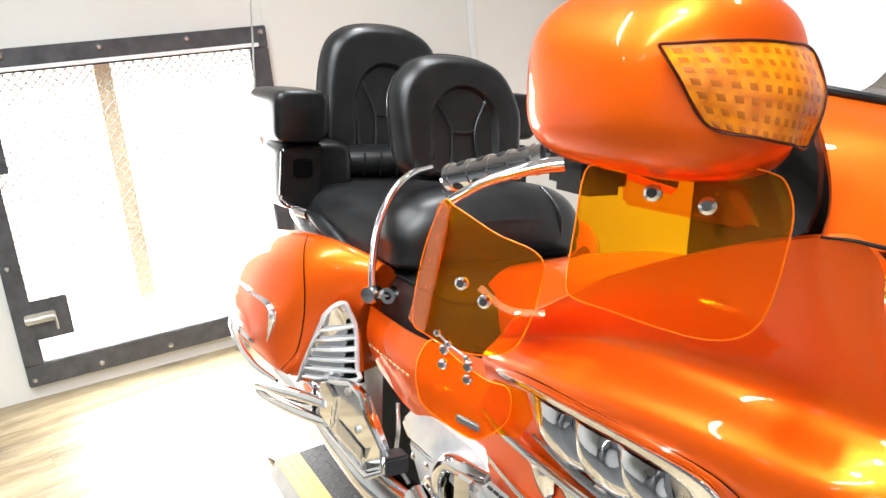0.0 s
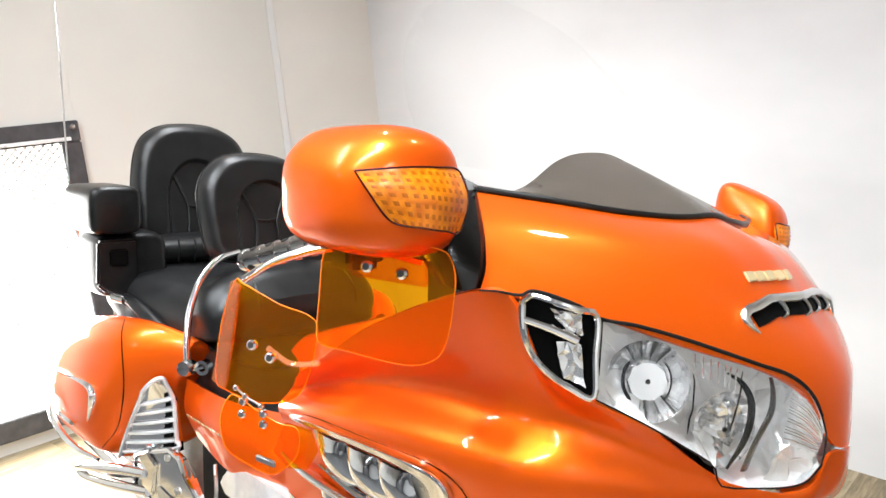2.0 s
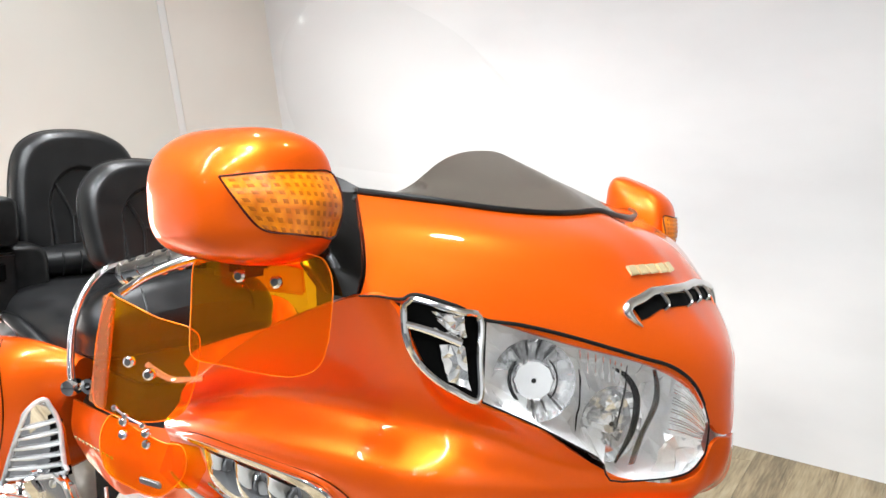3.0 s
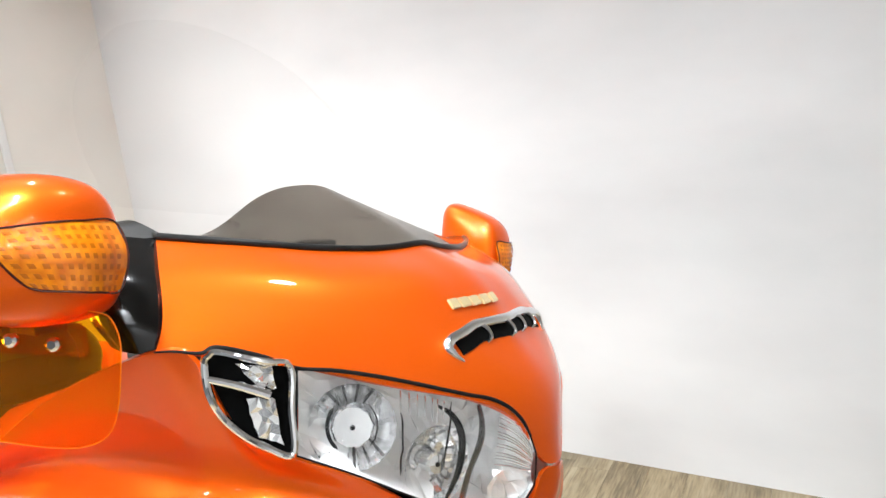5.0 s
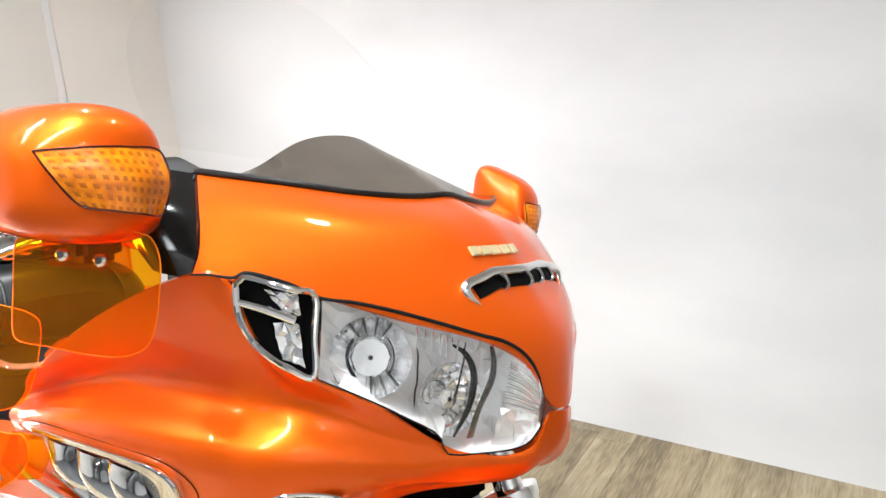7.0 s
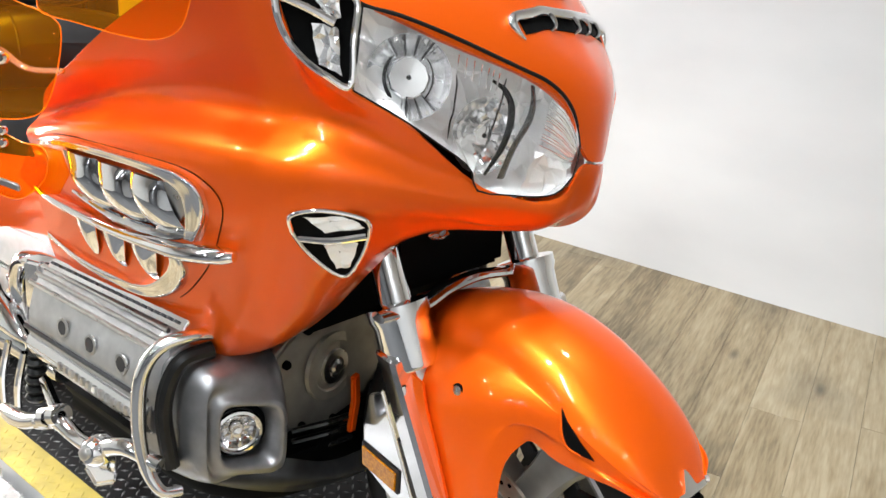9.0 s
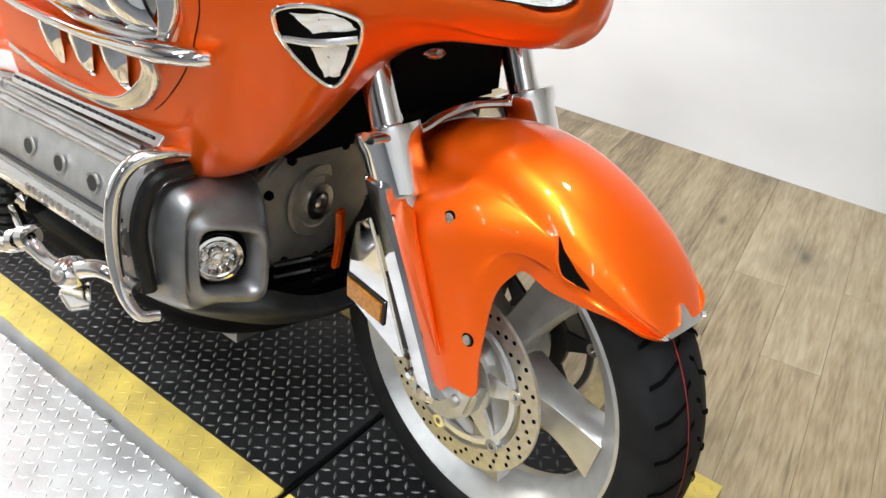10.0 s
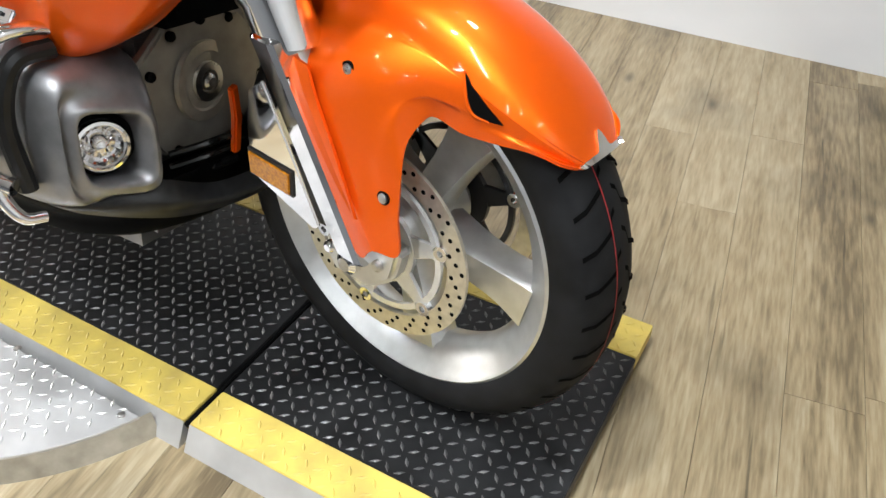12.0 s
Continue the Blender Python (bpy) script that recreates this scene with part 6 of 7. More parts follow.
    part("bag_trim", tube([on_bag(x, z, 0.003) for x, z in ((-1.74, 0.556), (-1.62, 0.556), (-1.53, 0.554), (-1.50, 0.550))], [0.003, 0.008, 0.009, 0.005], 24, 10, None, 0.6), CHROME, bag, "chrome lower trim")
    part("bag_guard", tube([Q(-1.86, 0.375, 0.532), Q(-1.78, 0.408, 0.508), Q(-1.66, 0.418, 0.488), Q(-1.54, 0.414, 0.478), Q(-1.44, 0.395, 0.476)], [0.006, 0.009, 0.009, 0.008, 0.004], 30, 12), CHROME, bike, "chrome saddlebag guard rail")
    # chrome louvered grille in front of the bag
    lo_ = [np.array(Q(*p)) for p in ((-1.236, 0.352, 0.696), (-1.276, 0.362, 0.633), (-1.328, 0.366, 0.565), (-1.378, 0.368, 0.496))]
    hi_ = [np.array(Q(*p)) for p in ((-1.223, 0.322, 0.712), (-1.214, 0.300, 0.662), (-1.208, 0.297, 0.600), (-1.200, 0.297, 0.545))]
    gl, gh = catmull(lo_, 40), catmull(hi_, 40)
    rows_ = [[gl[k], gl[k] * 0.7 + gh[k] * 0.3 + (0.004, s * 0.004, 0), gl[k] * 0.3 + gh[k] * 0.7 + (0.004, s * 0.004, 0), gh[k]] for k in range(0, 40, 3)]
    gr = part("side_grille", sheet(rows_, 30, 12, 0.012, inward=(-1.5, 0, 0.6)), CHROME, bike, "chrome louvered side grille")
    face_ = lambda k, f, d=0.0: tuple(gl[k] * (1 - f) + gh[k] * f + np.array((0.55, 0.8 * s, 0)) * (0.0042 + d))
    part("grille_rim", tube([face_(k, 0.02) for k in range(39, 0, -4)] + [face_(0, 0.5)] + [face_(k, 0.98) for k in range(1, 40, 4)] + [face_(39, 0.5)], 0.005, 80, 8), POLISHED, gr)
    for k in range(6):
        i = 9 + 5 * k
        part("grille_slot", slab([face_(i, 0.90), face_(i, 0.58), face_(min(39, i + 2), 0.56), face_(min(39, i + 2), 0.90)], (0.55, 0.8 * s, 0), 0.001), DARK, gr, "dark slot")
        part("grille_rib", tube([face_(min(39, i + 4), 0.96, 0.003), face_(min(39, i + 3), 0.5, 0.006), face_(min(39, i + 2), 0.08, 0.002)], [0.003, 0.0045, 0.003], 12, 8), POLISHED, gr)
    # folded passenger floorboard
    pl = [Q(-1.292, 0.342, 0.524), Q(-1.21, 0.342, 0.556), Q(-1.10, 0.342, 0.594), Q(-1.05, 0.342, 0.590), Q(-1.020, 0.342, 0.560), Q(-0.998, 0.342, 0.505), Q(-0.992, 0.342, 0.465), Q(-1.022, 0.342, 0.445), Q(-1.14, 0.342, 0.446), Q(-1.297, 0.342, 0.452)]
    fb = part("floorboard", slab(pl, (0, s, 0), 0.018, None, 0.005), CHROME, bike, "chrome folded passenger floorboard")
    part("board_rim", tube([tuple(np.array(p) + (0, s * 0.018, 0)) for p in pl + pl[:1]], 0.006, 0, 8), CHROME, fb)
    part("board_inset", slab([Q(-1.164, 0.3605, 0.468), Q(-1.039, 0.3605, 0.468), Q(-1.039, 0.3605, 0.491), Q(-1.164, 0.3605, 0.498)], (0, s, 0), 0.002, None, 0.0005), STEEL, fb)
    part("board_clamp", slab([Q(-1.244, 0.3600, 0.473), Q(-1.184, 0.3600, 0.468), Q(-1.164, 0.3600, 0.543), Q(-1.209, 0.3600, 0.558), Q(-1.249, 0.3600, 0.538)], (0, s, 0), 0.008, None, 0.003), CHROME, fb)
    for bx, bz in ((-1.065, 0.518), (-1.034, 0.460), (-1.265, 0.470), (-1.11, 0.574)):
        bolt(Q(bx, 0.362, bz), (0, s, 0), 0.0075, STEEL, fb)
    part("board_hinge", box((-1.025, min(Q(-1.014, 0.2920, 0.013)[1], Q(-1.014, 0.3420, 0.013)[1]), 0.455), (-0.985, max(Q(-1.014, 0.2920, 0.013)[1], Q(-1.014, 0.3420, 0.013)[1]), 0.49), None, 0.004), CALIPER, fb, "dark hinge block")
    # silencer
    part("silencer", tube([Q(-0.86, 0.235, 0.30), Q(-1.00, 0.26, 0.335), Q(-1.15, 0.275, 0.350), Q(-1.30, 0.28, 0.352), Q(-1.45, 0.28, 0.362), Q(-1.62, 0.28, 0.370), Q(-1.85, 0.28, 0.38)], [0.030, 0.042, 0.042, 0.037, 0.032, 0.030, 0.03], 40, 20), CHROME, bike, "long chrome silencer")
    part("rear_bar", tube([Q(-1.22, 0.365, 0.506), Q(-1.30, 0.380, 0.492), Q(-1.42, 0.398, 0.464), Q(-1.54, 0.402, 0.430), Q(-1.575, 0.398, 0.412), Q(-1.54, 0.392, 0.402), Q(-1.42, 0.386, 0.425), Q(-1.30, 0.375, 0.450), Q(-1.22, 0.360, 0.465)], [0.010, 0.012, 0.013, 0.013, 0.013, 0.013, 0.013, 0.012, 0.010], 50, 12), CHROME, bike, "chrome crash bar loop")
    part("bar_strut", tube([Q(-1.27, 0.362, 0.486), Q(-1.38, 0.375, 0.455), Q(-1.46, 0.380, 0.436)], [0.007, 0.008, 0.004], 12, 8), PLASTIC, bike)
    # trunk side with latch
    def pod(name, x0, x1, ya, yb, za, zb, label):
        rr = []
        for x, k in ((x0, 0.80), (x0 + 0.02, 0.97), ((x0 + x1) / 2, 1.0), (x1 - 0.025, 0.97), (x1 - 0.006, 0.90), (x1, 0.78)):
            rr.append([Q(x, (ya + yb) / 2 + (yb - ya) / 2 * k * math.copysign(abs(math.cos(t)) ** 0.4, math.cos(t)), (za + zb) / 2 + (zb - za) / 2 * k * math.copysign(abs(math.sin(t)) ** 0.4, math.sin(t))) for t in np.linspace(0, 2 * math.pi, 32, endpoint=False)])
        return part(name, loft(rr, 20), PLASTIC, bike, label)
    pod("speaker_pod", -1.80, -1.565, 0.225, 0.355, 0.982, 1.105, "black speaker pod on the trunk")
    pod("pod_base", -1.78, -1.60, 0.15, 0.335, 0.82, 0.985, "black pod base beside the seat")
    part("pocket_door", slab([Q(-1.60, 0.240, 0.97), Q(-1.60, 0.335, 0.97), Q(-1.60, 0.340, 0.86), Q(-1.60, 0.315, 0.835), Q(-1.60, 0.240, 0.825)], (1, 0, 0), 0.02, None, 0.006), PLASTIC, bike, "black pocket door with a latch")
    part("latch", box((-1.580, min(Q(-1.7, 0.265, 0)[1], Q(-1.7, 0.31, 0)[1]), 0.905), (-1.572, max(Q(-1.7, 0.265, 0)[1], Q(-1.7, 0.31, 0)[1]), 0.948), None, 0.004), DARK, bike, "recessed latch")
    part("trunk_rail", tube([Q(-1.55, 0.285, 0.832), Q(-1.49, 0.280, 0.822), Q(-1.41, 0.272, 0.795), Q(-1.33, 0.265, 0.762), Q(-1.27, 0.26, 0.728), Q(-1.245, 0.255, 0.705)], [0.012, 0.018, 0.021, 0.022, 0.020, 0.014], 30, 12, None, 0.75), PLASTIC, bike, "black passenger grab rail")
    part("rail_tip", tube([Q(-1.57, 0.305, 0.832), Q(-1.53, 0.290, 0.828)], [0.012, 0.013], 0, 12), CHROME, bike, "chrome end of the grab rail")
    # rider backrest arm: bent chrome tube with round knob
    if s < 0:
        part("backrest_arm", tube([Q(-1.168, 0.290, 0.745), Q(-1.180, 0.285, 0.79), Q(-1.195, 0.268, 0.86), Q(-1.20, 0.240, 0.92), Q(-1.21, 0.195, 0.958), Q(-1.23, 0.14, 0.968)], 0.0075, 40, 12), CHROME, bike, "bent chrome backrest arm")
        part("arm_knob", turned([(0.004, 0.016), (0.015, 0.015), (0.018, 0.009), (0.018, -0.010), (0.010, -0.024)], Q(-1.168, 0.290, 0.738), (0.5, -0.85, 0), 24), CHROME, bike, "round chrome knob of the backrest arm")
        part("knob_collar", ring_body([(0.016, -0.022), (0.016, -0.004), (0.008, -0.004), (0.008, -0.022)], Q(-1.142, 0.272, 0.738), (0.6, -0.8, 0), 24), CHROME, bike, "chrome collar")
# trunk body behind the backrest
rings = [[(x, MID + w * u, z0 + (z1 - z0) * v) for u, v in ((-1, 0), (-1, 0.8), (-0.8, 1), (0.8, 1), (1, 0.8), (1, 0))] for x, w, z0, z1 in ((-1.84, 0.22, 0.84, 1.04), (-2.0, 0.22, 0.84, 1.06), (-2.2, 0.2, 0.86, 1.02))]
part("trunk", loft(rings, 12), ORANGE, bike, "orange top trunk")
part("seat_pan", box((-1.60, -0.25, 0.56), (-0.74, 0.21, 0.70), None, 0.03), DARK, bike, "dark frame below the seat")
# aerial
part("aerial", tube([(-1.95, -0.262, 0.88), (-1.98, -0.295, 0.98), (-1.995, -0.30, 1.10), (-2.03, -0.30, 1.40), (-2.07, -0.30, 1.75)], [0.007, 0.005, 0.003, 0.0025, 0.0018], 30, 8), STEEL, bike, "thin upright aerial")

# engine
part("crankcase", box((-1.02, -0.17, 0.16), (-0.40, 0.17, 0.56), None, 0.04, 3), ENGINE, bike, "grey engine block")
bm = loft([[(x, y, z) for y, z in ((-0.16, 0.20), (-0.20, 0.24), (-0.18, 0.36), (0.18, 0.36), (0.20, 0.24), (0.16, 0.20))] for x in (-0.95, -0.55, -0.34, -0.24)], 8)
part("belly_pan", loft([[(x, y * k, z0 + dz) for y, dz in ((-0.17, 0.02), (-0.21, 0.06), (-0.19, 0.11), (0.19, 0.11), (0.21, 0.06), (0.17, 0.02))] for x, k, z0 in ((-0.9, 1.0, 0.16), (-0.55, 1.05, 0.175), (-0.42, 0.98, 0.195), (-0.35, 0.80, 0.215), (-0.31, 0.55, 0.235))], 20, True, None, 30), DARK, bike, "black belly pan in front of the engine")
bm.free()
cover = part("timing_cover", slab([(-0.40, -0.165, 0.40), (-0.395, -0.16, 0.475), (-0.385, -0.11, 0.525), (-0.38, -0.04, 0.54), (-0.375, 0.03, 0.525), (-0.37, 0.07, 0.48), (-0.37, 0.07, 0.41), (-0.375, 0.03, 0.35), (-0.385, -0.04, 0.325), (-0.395, -0.12, 0.335)], (1, 0.06, 0), 0.02, None, 0.005), grain(material("tan_cover_metal", (0.56, 0.53, 0.46), 0.4, 0.5), 30, (0.33, 0.305, 0.26), (0.43, 0.40, 0.345)), bike, "dull tan timing cover with bolts")
part("cover_dish", turned([(0.062, -0.003), (0.060, 0.004), (0.045, 0.0045), (0.042, 0.002), (0.002, 0.002)], (-0.361, -0.042, 0.436), (1, 0.06, 0), 40), grain(material("dish_metal", (0.58, 0.53, 0.44), 0.35, 0.5), 40, (0.36, 0.325, 0.26), (0.47, 0.43, 0.355)), cover)
part("cover_boss", ring_body([(0.030, 0.0), (0.030, 0.006), (0.018, 0.007), (0.018, 0.0)], (-0.358, -0.042, 0.436), (1, 0.06, 0), 32), STEEL, cover)
bolt((-0.354, -0.042, 0.436), (1, 0.06, 0), 0.013, STEEL, cover, 0.6)
for y, z in ((-0.145, 0.47), (-0.10, 0.515), (-0.05, 0.53), (0.01, 0.52), (0.055, 0.48), (0.055, 0.42), (0.02, 0.36), (-0.04, 0.337), (-0.105, 0.345)):
    bolt((-0.357 - 0.06 * y - (0.010 if y < -0.05 else 0), y, z), (1, 0.06, 0), 0.0075, DARK, cover, 0.9)
for s in (-1, 1):
    Q = lambda x, y, z: (x, s * y, z)
    # cylinder head cover: long ribbed lid
    sec = [(0.25, 0.59), (0.30, 0.582), (0.332, 0.566), (0.352, 0.545), (0.364, 0.50), (0.366, 0.472), (0.356, 0.43), (0.31, 0.395), (0.25, 0.38)]
    rings = [[Q(x, y + dy, z + dz) for y, z in sec] for x, dy, dz in ((-0.735, -0.03, -0.01), (-0.72, 0, 0), (-0.40, 0, 0.004), (-0.385, -0.02, 0.0))]
    hc = part("head_cover", loft(rings), HEAD_METAL, bike, "grey finned cylinder head cover", angle=25)
    for k, x in enumerate((-0.612, -0.534, -0.452)):
        part("cover_recess", turned([(0.0115, 0.0035), (0.0115, -0.002)], Q(x, 0.3625, 0.509), (0, s, 0.1), 20), CALIPER, hc, "dark round recess")
        part("recess_rim", ring_body([(0.0145, 0.0), (0.0145, 0.003), (0.0112, 0.003), (0.0112, 0.0)], Q(x, 0.3632, 0.509), (0, s, 0.1), 24), STEEL, hc)
    part("cover_rib", tube([Q(-0.73, 0.366, 0.474), Q(-0.39, 0.366, 0.478)], 0.004, 0, 8), CALIPER, hc, "dark parting line")
    strip = part("cover_strip", slab([Q(-0.725, 0.366, 0.464), Q(-0.725, 0.372, 0.444), Q(-0.725, 0.360, 0.420), Q(-0.725, 0.345, 0.420), Q(-0.725, 0.345, 0.464)], (1, 0, 0), 0.335, None, 0.004), CHROME, hc, "bright lower strip of the head cover")
    for k in range(12):
        x = -0.62 + 0.0165 * k
        part("strip_stroke", box((x, min(s * 0.368, s * 0.3735), 0.440), (x + 0.010, max(s * 0.368, s * 0.3735), 0.452), None, 0.001), STEEL, strip, "raised lettering stroke")
    for k, (y, z) in enumerate(((0.356, 0.548), (0.345, 0.560), (0.334, 0.570))):
        part("cover_fin", tube([Q(-0.725, y, z), Q(-0.385, y, z + 0.004)], 0.0035, 0, 8), STEEL, hc, "long thin fin")
    rail = part("cover_rail", slab([Q(-0.70, 0.336, 0.573), Q(-0.70, 0.326, 0.586), Q(-0.345, 0.326, 0.598), Q(-0.345, 0.336, 0.585)], (0, s * 0.7, 0.7), 0.006, None, 0.002), CHROME, bike, "perforated chrome trim over the head cover")
    for k in range(22):
        x = -0.688 + 0.0155 * k
        z = 0.5845 + 0.034 * (x + 0.7)
        part("rail_hole", slab([Q(x - 0.0045, 0.3375, z - 0.0016), Q(x + 0.0045, 0.3375, z - 0.0016), Q(x + 0.0045, 0.3345, z + 0.0016), Q(x - 0.0045, 0.3345, z + 0.0016)], (0, s * 0.7, 0.7), 0.0012), CALIPER, rail)
    # engine guard: flat chrome hoop
    part("engine_guard", tube([Q(-0.335, 0.28, 0.572), Q(-0.340, 0.33, 0.582), Q(-0.356, 0.366, 0.570), Q(-0.370, 0.384, 0.53), Q(-0.374, 0.388, 0.46), Q(-0.364, 0.386, 0.40), Q(-0.345, 0.375, 0.362), Q(-0.335, 0.35, 0.355)], [0.008, 0.010, 0.011, 0.012, 0.012, 0.011, 0.009, 0.008], 50, 14, None, 0.85), CHROME, bike, "chrome engine guard hoop")
    part("guard_liner", tube([Q(-0.335, 0.30, 0.555), Q(-0.345, 0.345, 0.545), Q(-0.356, 0.362, 0.48), Q(-0.350, 0.355, 0.39)], 0.012, 30, 10), PLASTIC, bike, "black rubber liner in the guard")
    # lower cowl with fog lamp
    rings = []
    for x, y0, y1, z0, z1 in ((-0.455, 0.21, 0.335, 0.365, 0.525), (-0.44, 0.20, 0.345, 0.352, 0.538), (-0.39, 0.195, 0.347, 0.347, 0.545), (-0.335, 0.195, 0.340, 0.352, 0.540), (-0.305, 0.202, 0.332, 0.362, 0.526)):
        cy, cz, hy, hz = (y0 + y1) / 2, (z0 + z1) / 2, (y1 - y0) / 2, (z1 - z0) / 2
        rings.append([Q(x, cy + hy * math.copysign(abs(math.cos(a)) ** 0.40, math.cos(a)), cz + hz * math.copysign(abs(math.sin(a)) ** 0.40, math.sin(a))) for a in np.linspace(0, 2 * math.pi, 32, endpoint=False)])
    # the cowl's front folds into a rounded-square mouth with the lamp set deep inside
    my, mz, hy, hz = 0.276, 0.434, 0.040, 0.050
    for k, x in ((1.30, -0.288), (1.10, -0.279), (1.0, -0.278), (0.93, -0.283), (0.86, -0.298), (0.82, -0.320), (0.60, -0.326)):
        ring = [(my + hy * k * math.copysign(abs(math.cos(a)) ** 0.45, math.cos(a)), mz + hz * k * math.copysign(abs(math.sin(a)) ** 0.45, math.sin(a))) for a in np.linspace(0, 2 * math.pi, 32, endpoint=False)]
        rings.append([Q(x - 0.45 * (y - my), y, z + 0.18 * (y - my)) for y, z in ring])
    fc = part("fog_lamp_cowl", loft(rings, 60), ENGINE, bike, "silver grey fog lamp cowl with a square mouth", angle=50)
    fp, fx = Q(-0.306, 0.279, 0.434), (0.90, s * 0.42, 0.03)
    part("lamp_socket", turned([(0.042, -0.004), (0.035, 0.002), (0.031, -0.012)], fp, fx, 32, None, False), DARK, fc, "dark lamp socket")
    lampb = part("fog_lamp", turned([(0.002, -0.014), (0.010, -0.012), (0.019, -0.006), (0.027, 0.004), (0.031, 0.006)], fp, fx, 12, None, False), CHROME, fc, "round fog lamp reflector", smooth=False)
    part("lamp_rim", ring_body([(0.033, 0.003), (0.033, 0.009), (0.029, 0.010), (0.029, 0.003)], fp, fx, 32), CHROME, lampb, "chrome lamp rim")
    part("lamp_glass", turned([(0.030, 0.009), (0.023, 0.014), (0.011, 0.017), (0.001, 0.0175)], fp, fx, 28, None, False), LENS, lampb, "clear domed glass")
    part("lamp_bulb", turned([(0.002, 0.012), (0.008, 0.009), (0.009, 0.0), (0.009, -0.010)], fp, fx, 14), CHROME, lampb, "bulb shield")
    # grey chin below the cowl and the cooler's black ribs beside it
    chin = [[Q(-0.420, 0.305, 0.354), Q(-0.386, 0.290, 0.352), Q(-0.311, 0.200, 0.352), Q(-0.279, 0.120, 0.326), Q(-0.270, 0.010, 0.318)], [Q(-0.416, 0.310, 0.336), Q(-0.370, 0.288, 0.328), Q(-0.290, 0.198, 0.320), Q(-0.262, 0.110, 0.302), Q(-0.252, 0.010, 0.296)], [Q(-0.413, 0.295, 0.322), Q(-0.368, 0.268, 0.308), Q(-0.301, 0.188, 0.290), Q(-0.275, 0.100, 0.280), Q(-0.268, 0.010, 0.276)]]
    part("cowl_chin", sheet(chin, 16, 30, 0.005, inward=(-0.6, 0, 0.35)), CHIN_GREY, bike, "dark grey chin below the fog lamp cowl")
    for k in range(3):
        part("cooler_rib", tube([Q(-0.350, 0.135, 0.352 - 0.020 * k), Q(-0.315, 0.090, 0.366 - 0.020 * k), Q(-0.300, 0.050, 0.372 - 0.020 * k)], 0.006, 10, 8), GLOSS_BLACK, bike, "glossy black cooler rib")
    # highway peg linkage below the head cover
    part("peg_arm", tube([Q(-0.345, 0.375, 0.402), Q(-0.40, 0.392, 0.412), Q(-0.456, 0.400, 0.388)], [0.011, 0.012, 0.014], 16, 12), CHROME, bike, "chrome highway peg arm")
    joint = part("peg_joint", turned([(0.004, 0.022), (0.014, 0.020), (0.021, 0.012), (0.023, 0.0), (0.021, -0.012), (0.012, -0.02)], Q(-0.456, 0.402, 0.386), (0.2, s, 0.2), 24), CHROME, bike, "round chrome joint")
    bolt(Q(-0.452, 0.424, 0.391), (0.2, s, 0.2), 0.009, STEEL, joint)
    part("peg_link", tube([Q(-0.462, 0.402, 0.384), Q(-0.51, 0.404, 0.382), Q(-0.545, 0.404, 0.388), Q(-0.575, 0.402, 0.388)], [0.012, 0.010, 0.012, 0.015], 20, 12), CHROME, bike, "chrome link")
    for x, z, r in ((-0.560, 0.398, 0.013), (-0.592, 0.380, 0.013), (-0.610, 0.366, 0.010)):
        part("link_clamp", ring_body([(r * 1.3, -0.009), (r * 1.3, 0.009), (r * 0.5, 0.009), (r * 0.5, -0.009)], Q(x, 0.404, z), (0.9, 0.1, 0.35), 20), CHROME, bike)
    part("foot_peg", tube([Q(-0.60, 0.404, 0.374), Q(-0.66, 0.405, 0.345), Q(-0.71, 0.403, 0.332), Q(-0.75, 0.40, 0.326)], [0.010, 0.013, 0.014, 0.011], 20, 14), CHROME, bike, "chrome foot peg")
    part("pedal_pad", slab([Q(-0.555, 0.345, 0.315), Q(-0.50, 0.35, 0.325), Q(-0.47, 0.37, 0.305), Q(-0.50, 0.385, 0.292), Q(-0.55, 0.375, 0.295)], (0, 0, 1), 0.008, None, 0.003), CHROME, bike, "chrome brake pedal pad")
    part("pedal_arm", tube([Q(-0.80, 0.31, 0.33), Q(-0.70, 0.335, 0.312), Q(-0.60, 0.345, 0.308), Q(-0.54, 0.355, 0.31)], [0.009, 0.010, 0.009, 0.008], 20, 10, None, 0.7), CHROME, bike, "chrome brake pedal arm")
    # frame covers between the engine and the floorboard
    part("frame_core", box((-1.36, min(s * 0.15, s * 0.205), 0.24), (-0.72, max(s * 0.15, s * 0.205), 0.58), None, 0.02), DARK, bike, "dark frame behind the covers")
    cvr = part("frame_cover", slab([Q(-1.105, 0.255, 0.500), Q(-1.06, 0.255, 0.545), Q(-0.97, 0.255, 0.572), Q(-0.80, 0.265, 0.585), Q(-0.745, 0.27, 0.560), Q(-0.76, 0.27, 0.505), Q(-0.86, 0.265, 0.472), Q(-0.97, 0.26, 0.480), Q(-1.07, 0.255, 0.475)], (0, s, 0), 0.022, None, 0.009, 3), POLISHED, bike, "polished frame cover")
    part("cover_window", slab([Q(-0.985, 0.2765, 0.528), Q(-0.93, 0.2785, 0.536), Q(-0.925, 0.2785, 0.520), Q(-0.975, 0.2765, 0.512)], (0, s, 0), 0.002, None, 0.0006), CALIPER, cvr)
    plate_ = part("pivot_plate", slab([Q(-1.085, 0.255, 0.465), Q(-0.975, 0.258, 0.470), Q(-0.945, 0.258, 0.40), Q(-0.90, 0.258, 0.30), Q(-0.95, 0.255, 0.265), Q(-1.005, 0.255, 0.33), Q(-1.03, 0.255, 0.40)], (0, s, 0), 0.012, None, 0.004), POLISHED, bike, "polished pivot plate")
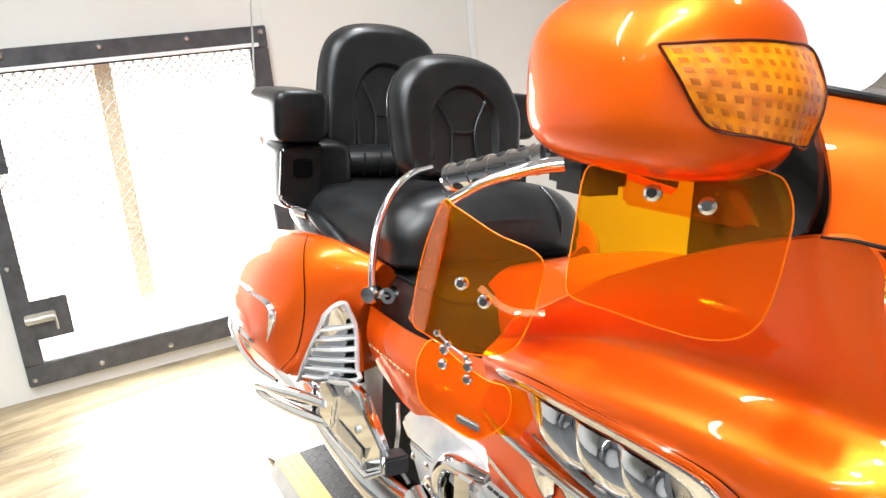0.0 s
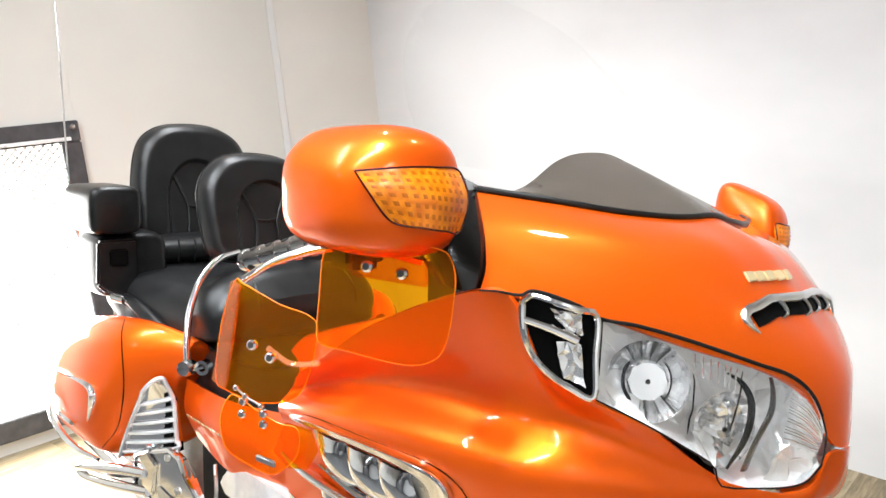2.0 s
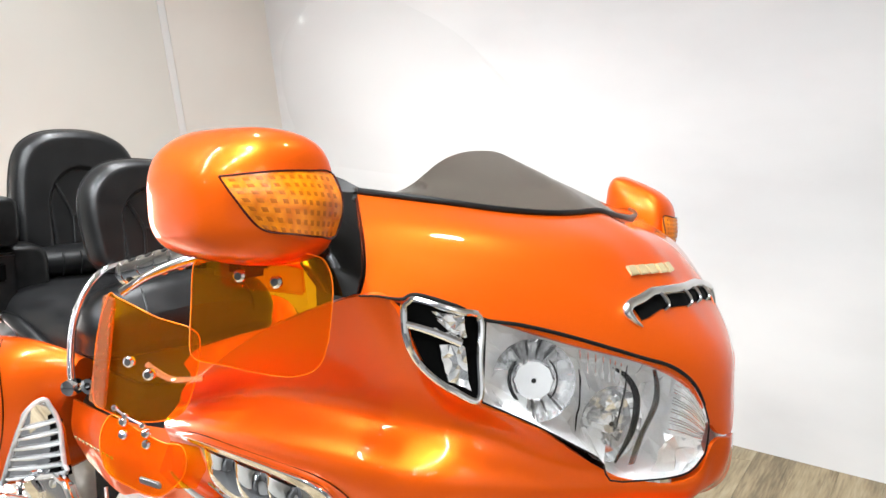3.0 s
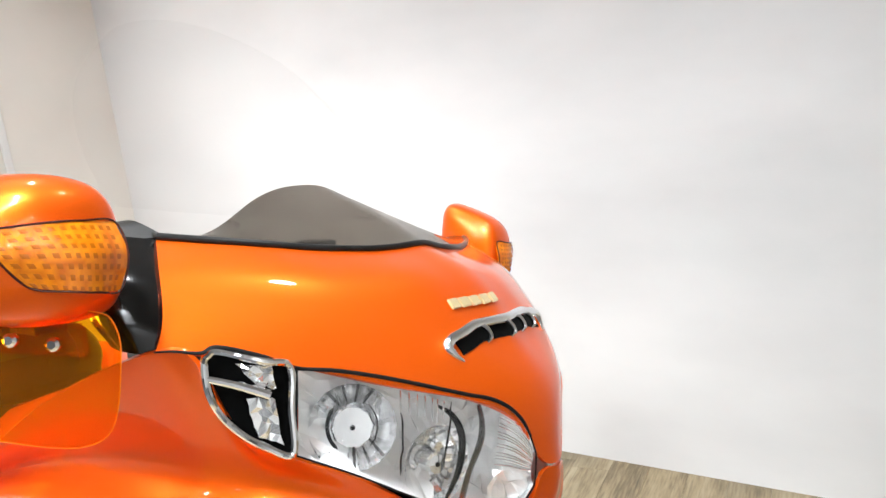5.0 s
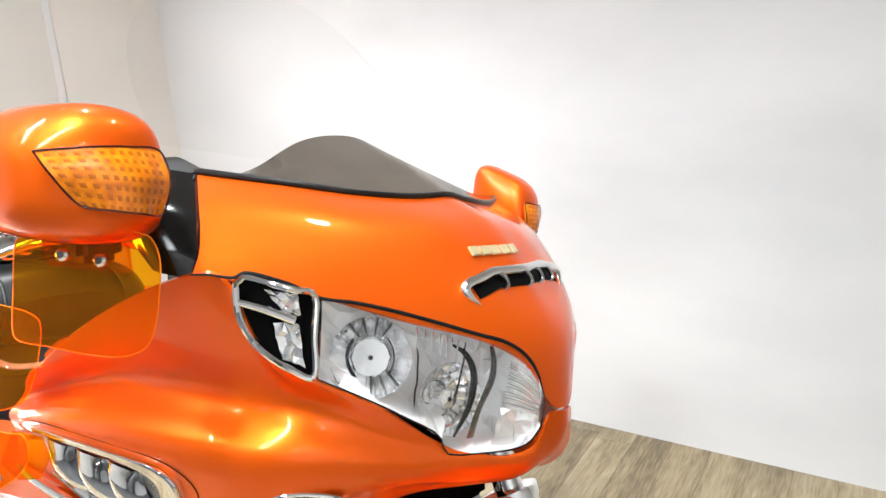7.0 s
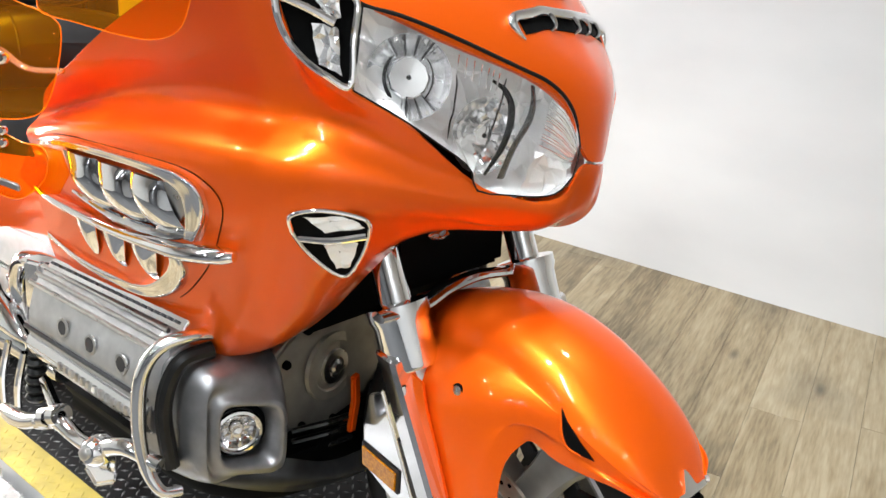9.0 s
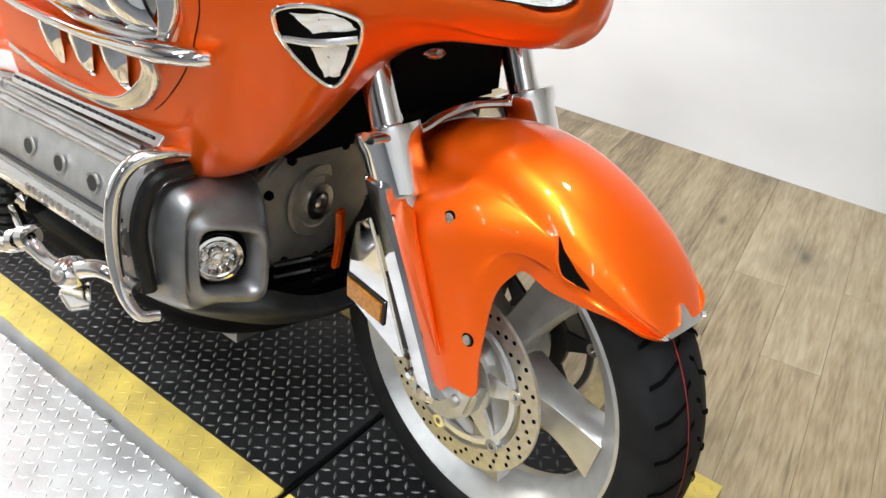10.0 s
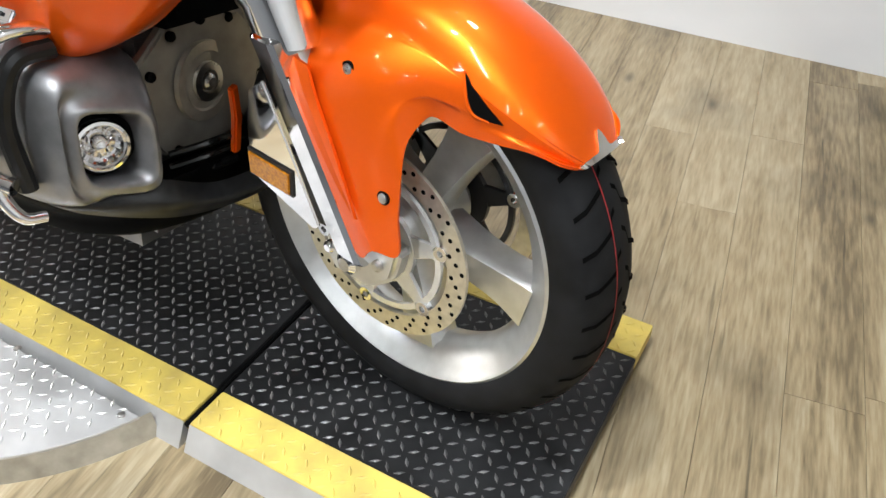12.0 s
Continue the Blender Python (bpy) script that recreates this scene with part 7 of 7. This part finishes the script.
    part("plate_emblem", turned([(0.002, 0.006), (0.014, 0.0055), (0.017, 0.003), (0.026, 0.003), (0.028, -0.003)], Q(-0.985, 0.272, 0.408), (0, s, 0), 24), CHROME, plate_, "round polished emblem")
    for bx, bz in ((-1.055, 0.445), (-1.00, 0.452), (-1.02, 0.37), (-0.935, 0.315), (-0.965, 0.285)):
        bolt(Q(bx, 0.267, bz), (0, s, 0), 0.0075, CHROME, plate_, 0.8)
    part("frame_tube", tube([Q(-0.745, 0.30, 0.560), Q(-0.80, 0.305, 0.550), Q(-0.865, 0.30, 0.530), Q(-0.900, 0.295, 0.480), Q(-0.895, 0.292, 0.420), Q(-0.870, 0.29, 0.365), Q(-0.83, 0.288, 0.345)], [0.010, 0.016, 0.018, 0.018, 0.017, 0.015, 0.010], 36, 14), CHROME, bike, "bent chrome frame tube")
    part("brake_hose", tube([Q(-1.085, 0.29, 0.545), Q(-1.06, 0.30, 0.50), Q(-1.065, 0.30, 0.44), Q(-1.04, 0.285, 0.40)], 0.004, 24, 8), STEEL, bike, "thin braided hose")
    part("frame_horn", tube([Q(-0.95, 0.315, 0.43), Q(-0.90, 0.322, 0.420), Q(-0.84, 0.33, 0.414), Q(-0.79, 0.33, 0.405)], [0.024, 0.024, 0.015, 0.003], 20, 14), CHROME, bike, "tapered chrome spear")
    part("end_plate", slab([Q(-0.790, 0.325, 0.562), Q(-0.738, 0.325, 0.570), Q(-0.732, 0.325, 0.500), Q(-0.752, 0.325, 0.468), Q(-0.790, 0.325, 0.480)], (0, s, 0), 0.012, None, 0.005), CHROME, bike, "chrome plate behind the head cover")
    for k in range(6):
        part("rubber_bellow", ring_body([(0.015, -0.007), (0.019, 0.0), (0.015, 0.007), (0.008, 0.007), (0.008, -0.007)], Q(-0.845 - 0.002 * k, 0.30, 0.365 - 0.019 * k), (0.12, 0, 1), 20), PLASTIC, bike, "black rubber bellow")
    for x0, x1 in ((-0.870, -0.895), (-0.812, -0.838)):
        part("peg_strut", tube([Q(x0, 0.335, 0.385), Q((x0 + x1) / 2 - 0.004, 0.342, 0.315), Q(x1, 0.340, 0.245)], [0.006, 0.007, 0.006], 12, 10), CHROME, bike, "slim chrome strut")
# rear wheel
RC = Vector((-1.69, 0, 0.305))
rw = part("rear_wheel", ring_body([(0.20, -0.06), (0.20, 0.06), (0.18, 0.05), (0.17, 0.0), (0.18, -0.05)], RC, Y, 48), ALLOY, bike, "silver rear wheel")
part("tyre", ring_body([(0.20, -0.07), (0.25, -0.09), (0.285, -0.075), (0.303, -0.03), (0.305, 0.0), (0.303, 0.03), (0.285, 0.075), (0.25, 0.09), (0.20, 0.07)], RC, Y, 60), RUBBER, rw, "wide black rear tyre")
part("rear_fender", box((-1.98, -0.15, 0.45), (-1.45, 0.13, 0.80), None, 0.05, 3), PLASTIC, bike, "black rear fender")
part("side_stand", tube([(-0.80, 0.16, 0.2), (-0.80, 0.26, 0.09), (-0.80, 0.33, 0.03)], 0.012, 0, 10), STEEL, bike, "steel side stand")

# ---- floor planks, one object each on shared meshes ----
floor = tagged(new("floor"), "weathered grey-brown oak plank floor", "floor", kind="structure")
PW, PL = 0.128, 1.22
mesh_of = {}


def plank_mesh(length):
    if length not in mesh_of:
        bm = box((-PW / 2 + 0.0003, -length / 2 + 0.0003, -0.006), (PW / 2 - 0.0003, length / 2 - 0.0003, 0.0), None, 0.0005, 1)
        me = bpy.data.meshes.new("plank")
        bm.to_mesh(me)
        bm.free()
        me.materials.append(WOOD)
        mesh_of[length] = me
    return mesh_of[length]


rng = random.Random(4)
ALONG = radians(8.0)  # the planks lie askew to the wall, in line with the platform's end
c_, s_ = math.cos(ALONG), math.sin(ALONG)
u = -3.45
while u < 3.6:
    # the strip's reach between the rear floor, the walls and the far wall
    low = (-1.16 - u * s_) / c_
    high = (RIGHT_Y + (0.07 if u < 0.8 else 0.17) - u * s_) / c_
    low, high = max(low, (u * c_ - 3.12) / s_), min(high, (u * c_ + 3.25) / s_)
    v = low - round(rng.random() * 1.0, 2)
    while v < high:
        v0, v1 = max(v, low), min(v + PL, high)
        L_ = round(v1 - v0, 2)
        if L_ > 0.05:
            p = new("plank", plank_mesh(L_))
            p.parent = floor
            m_ = v0 + L_ / 2
            p.matrix_world = Matrix.Translation((u * c_ - m_ * s_, u * s_ + m_ * c_, FLOOR)) @ Matrix.Rotation(ALONG, 4, "Z")
        v += PL
    u += PW
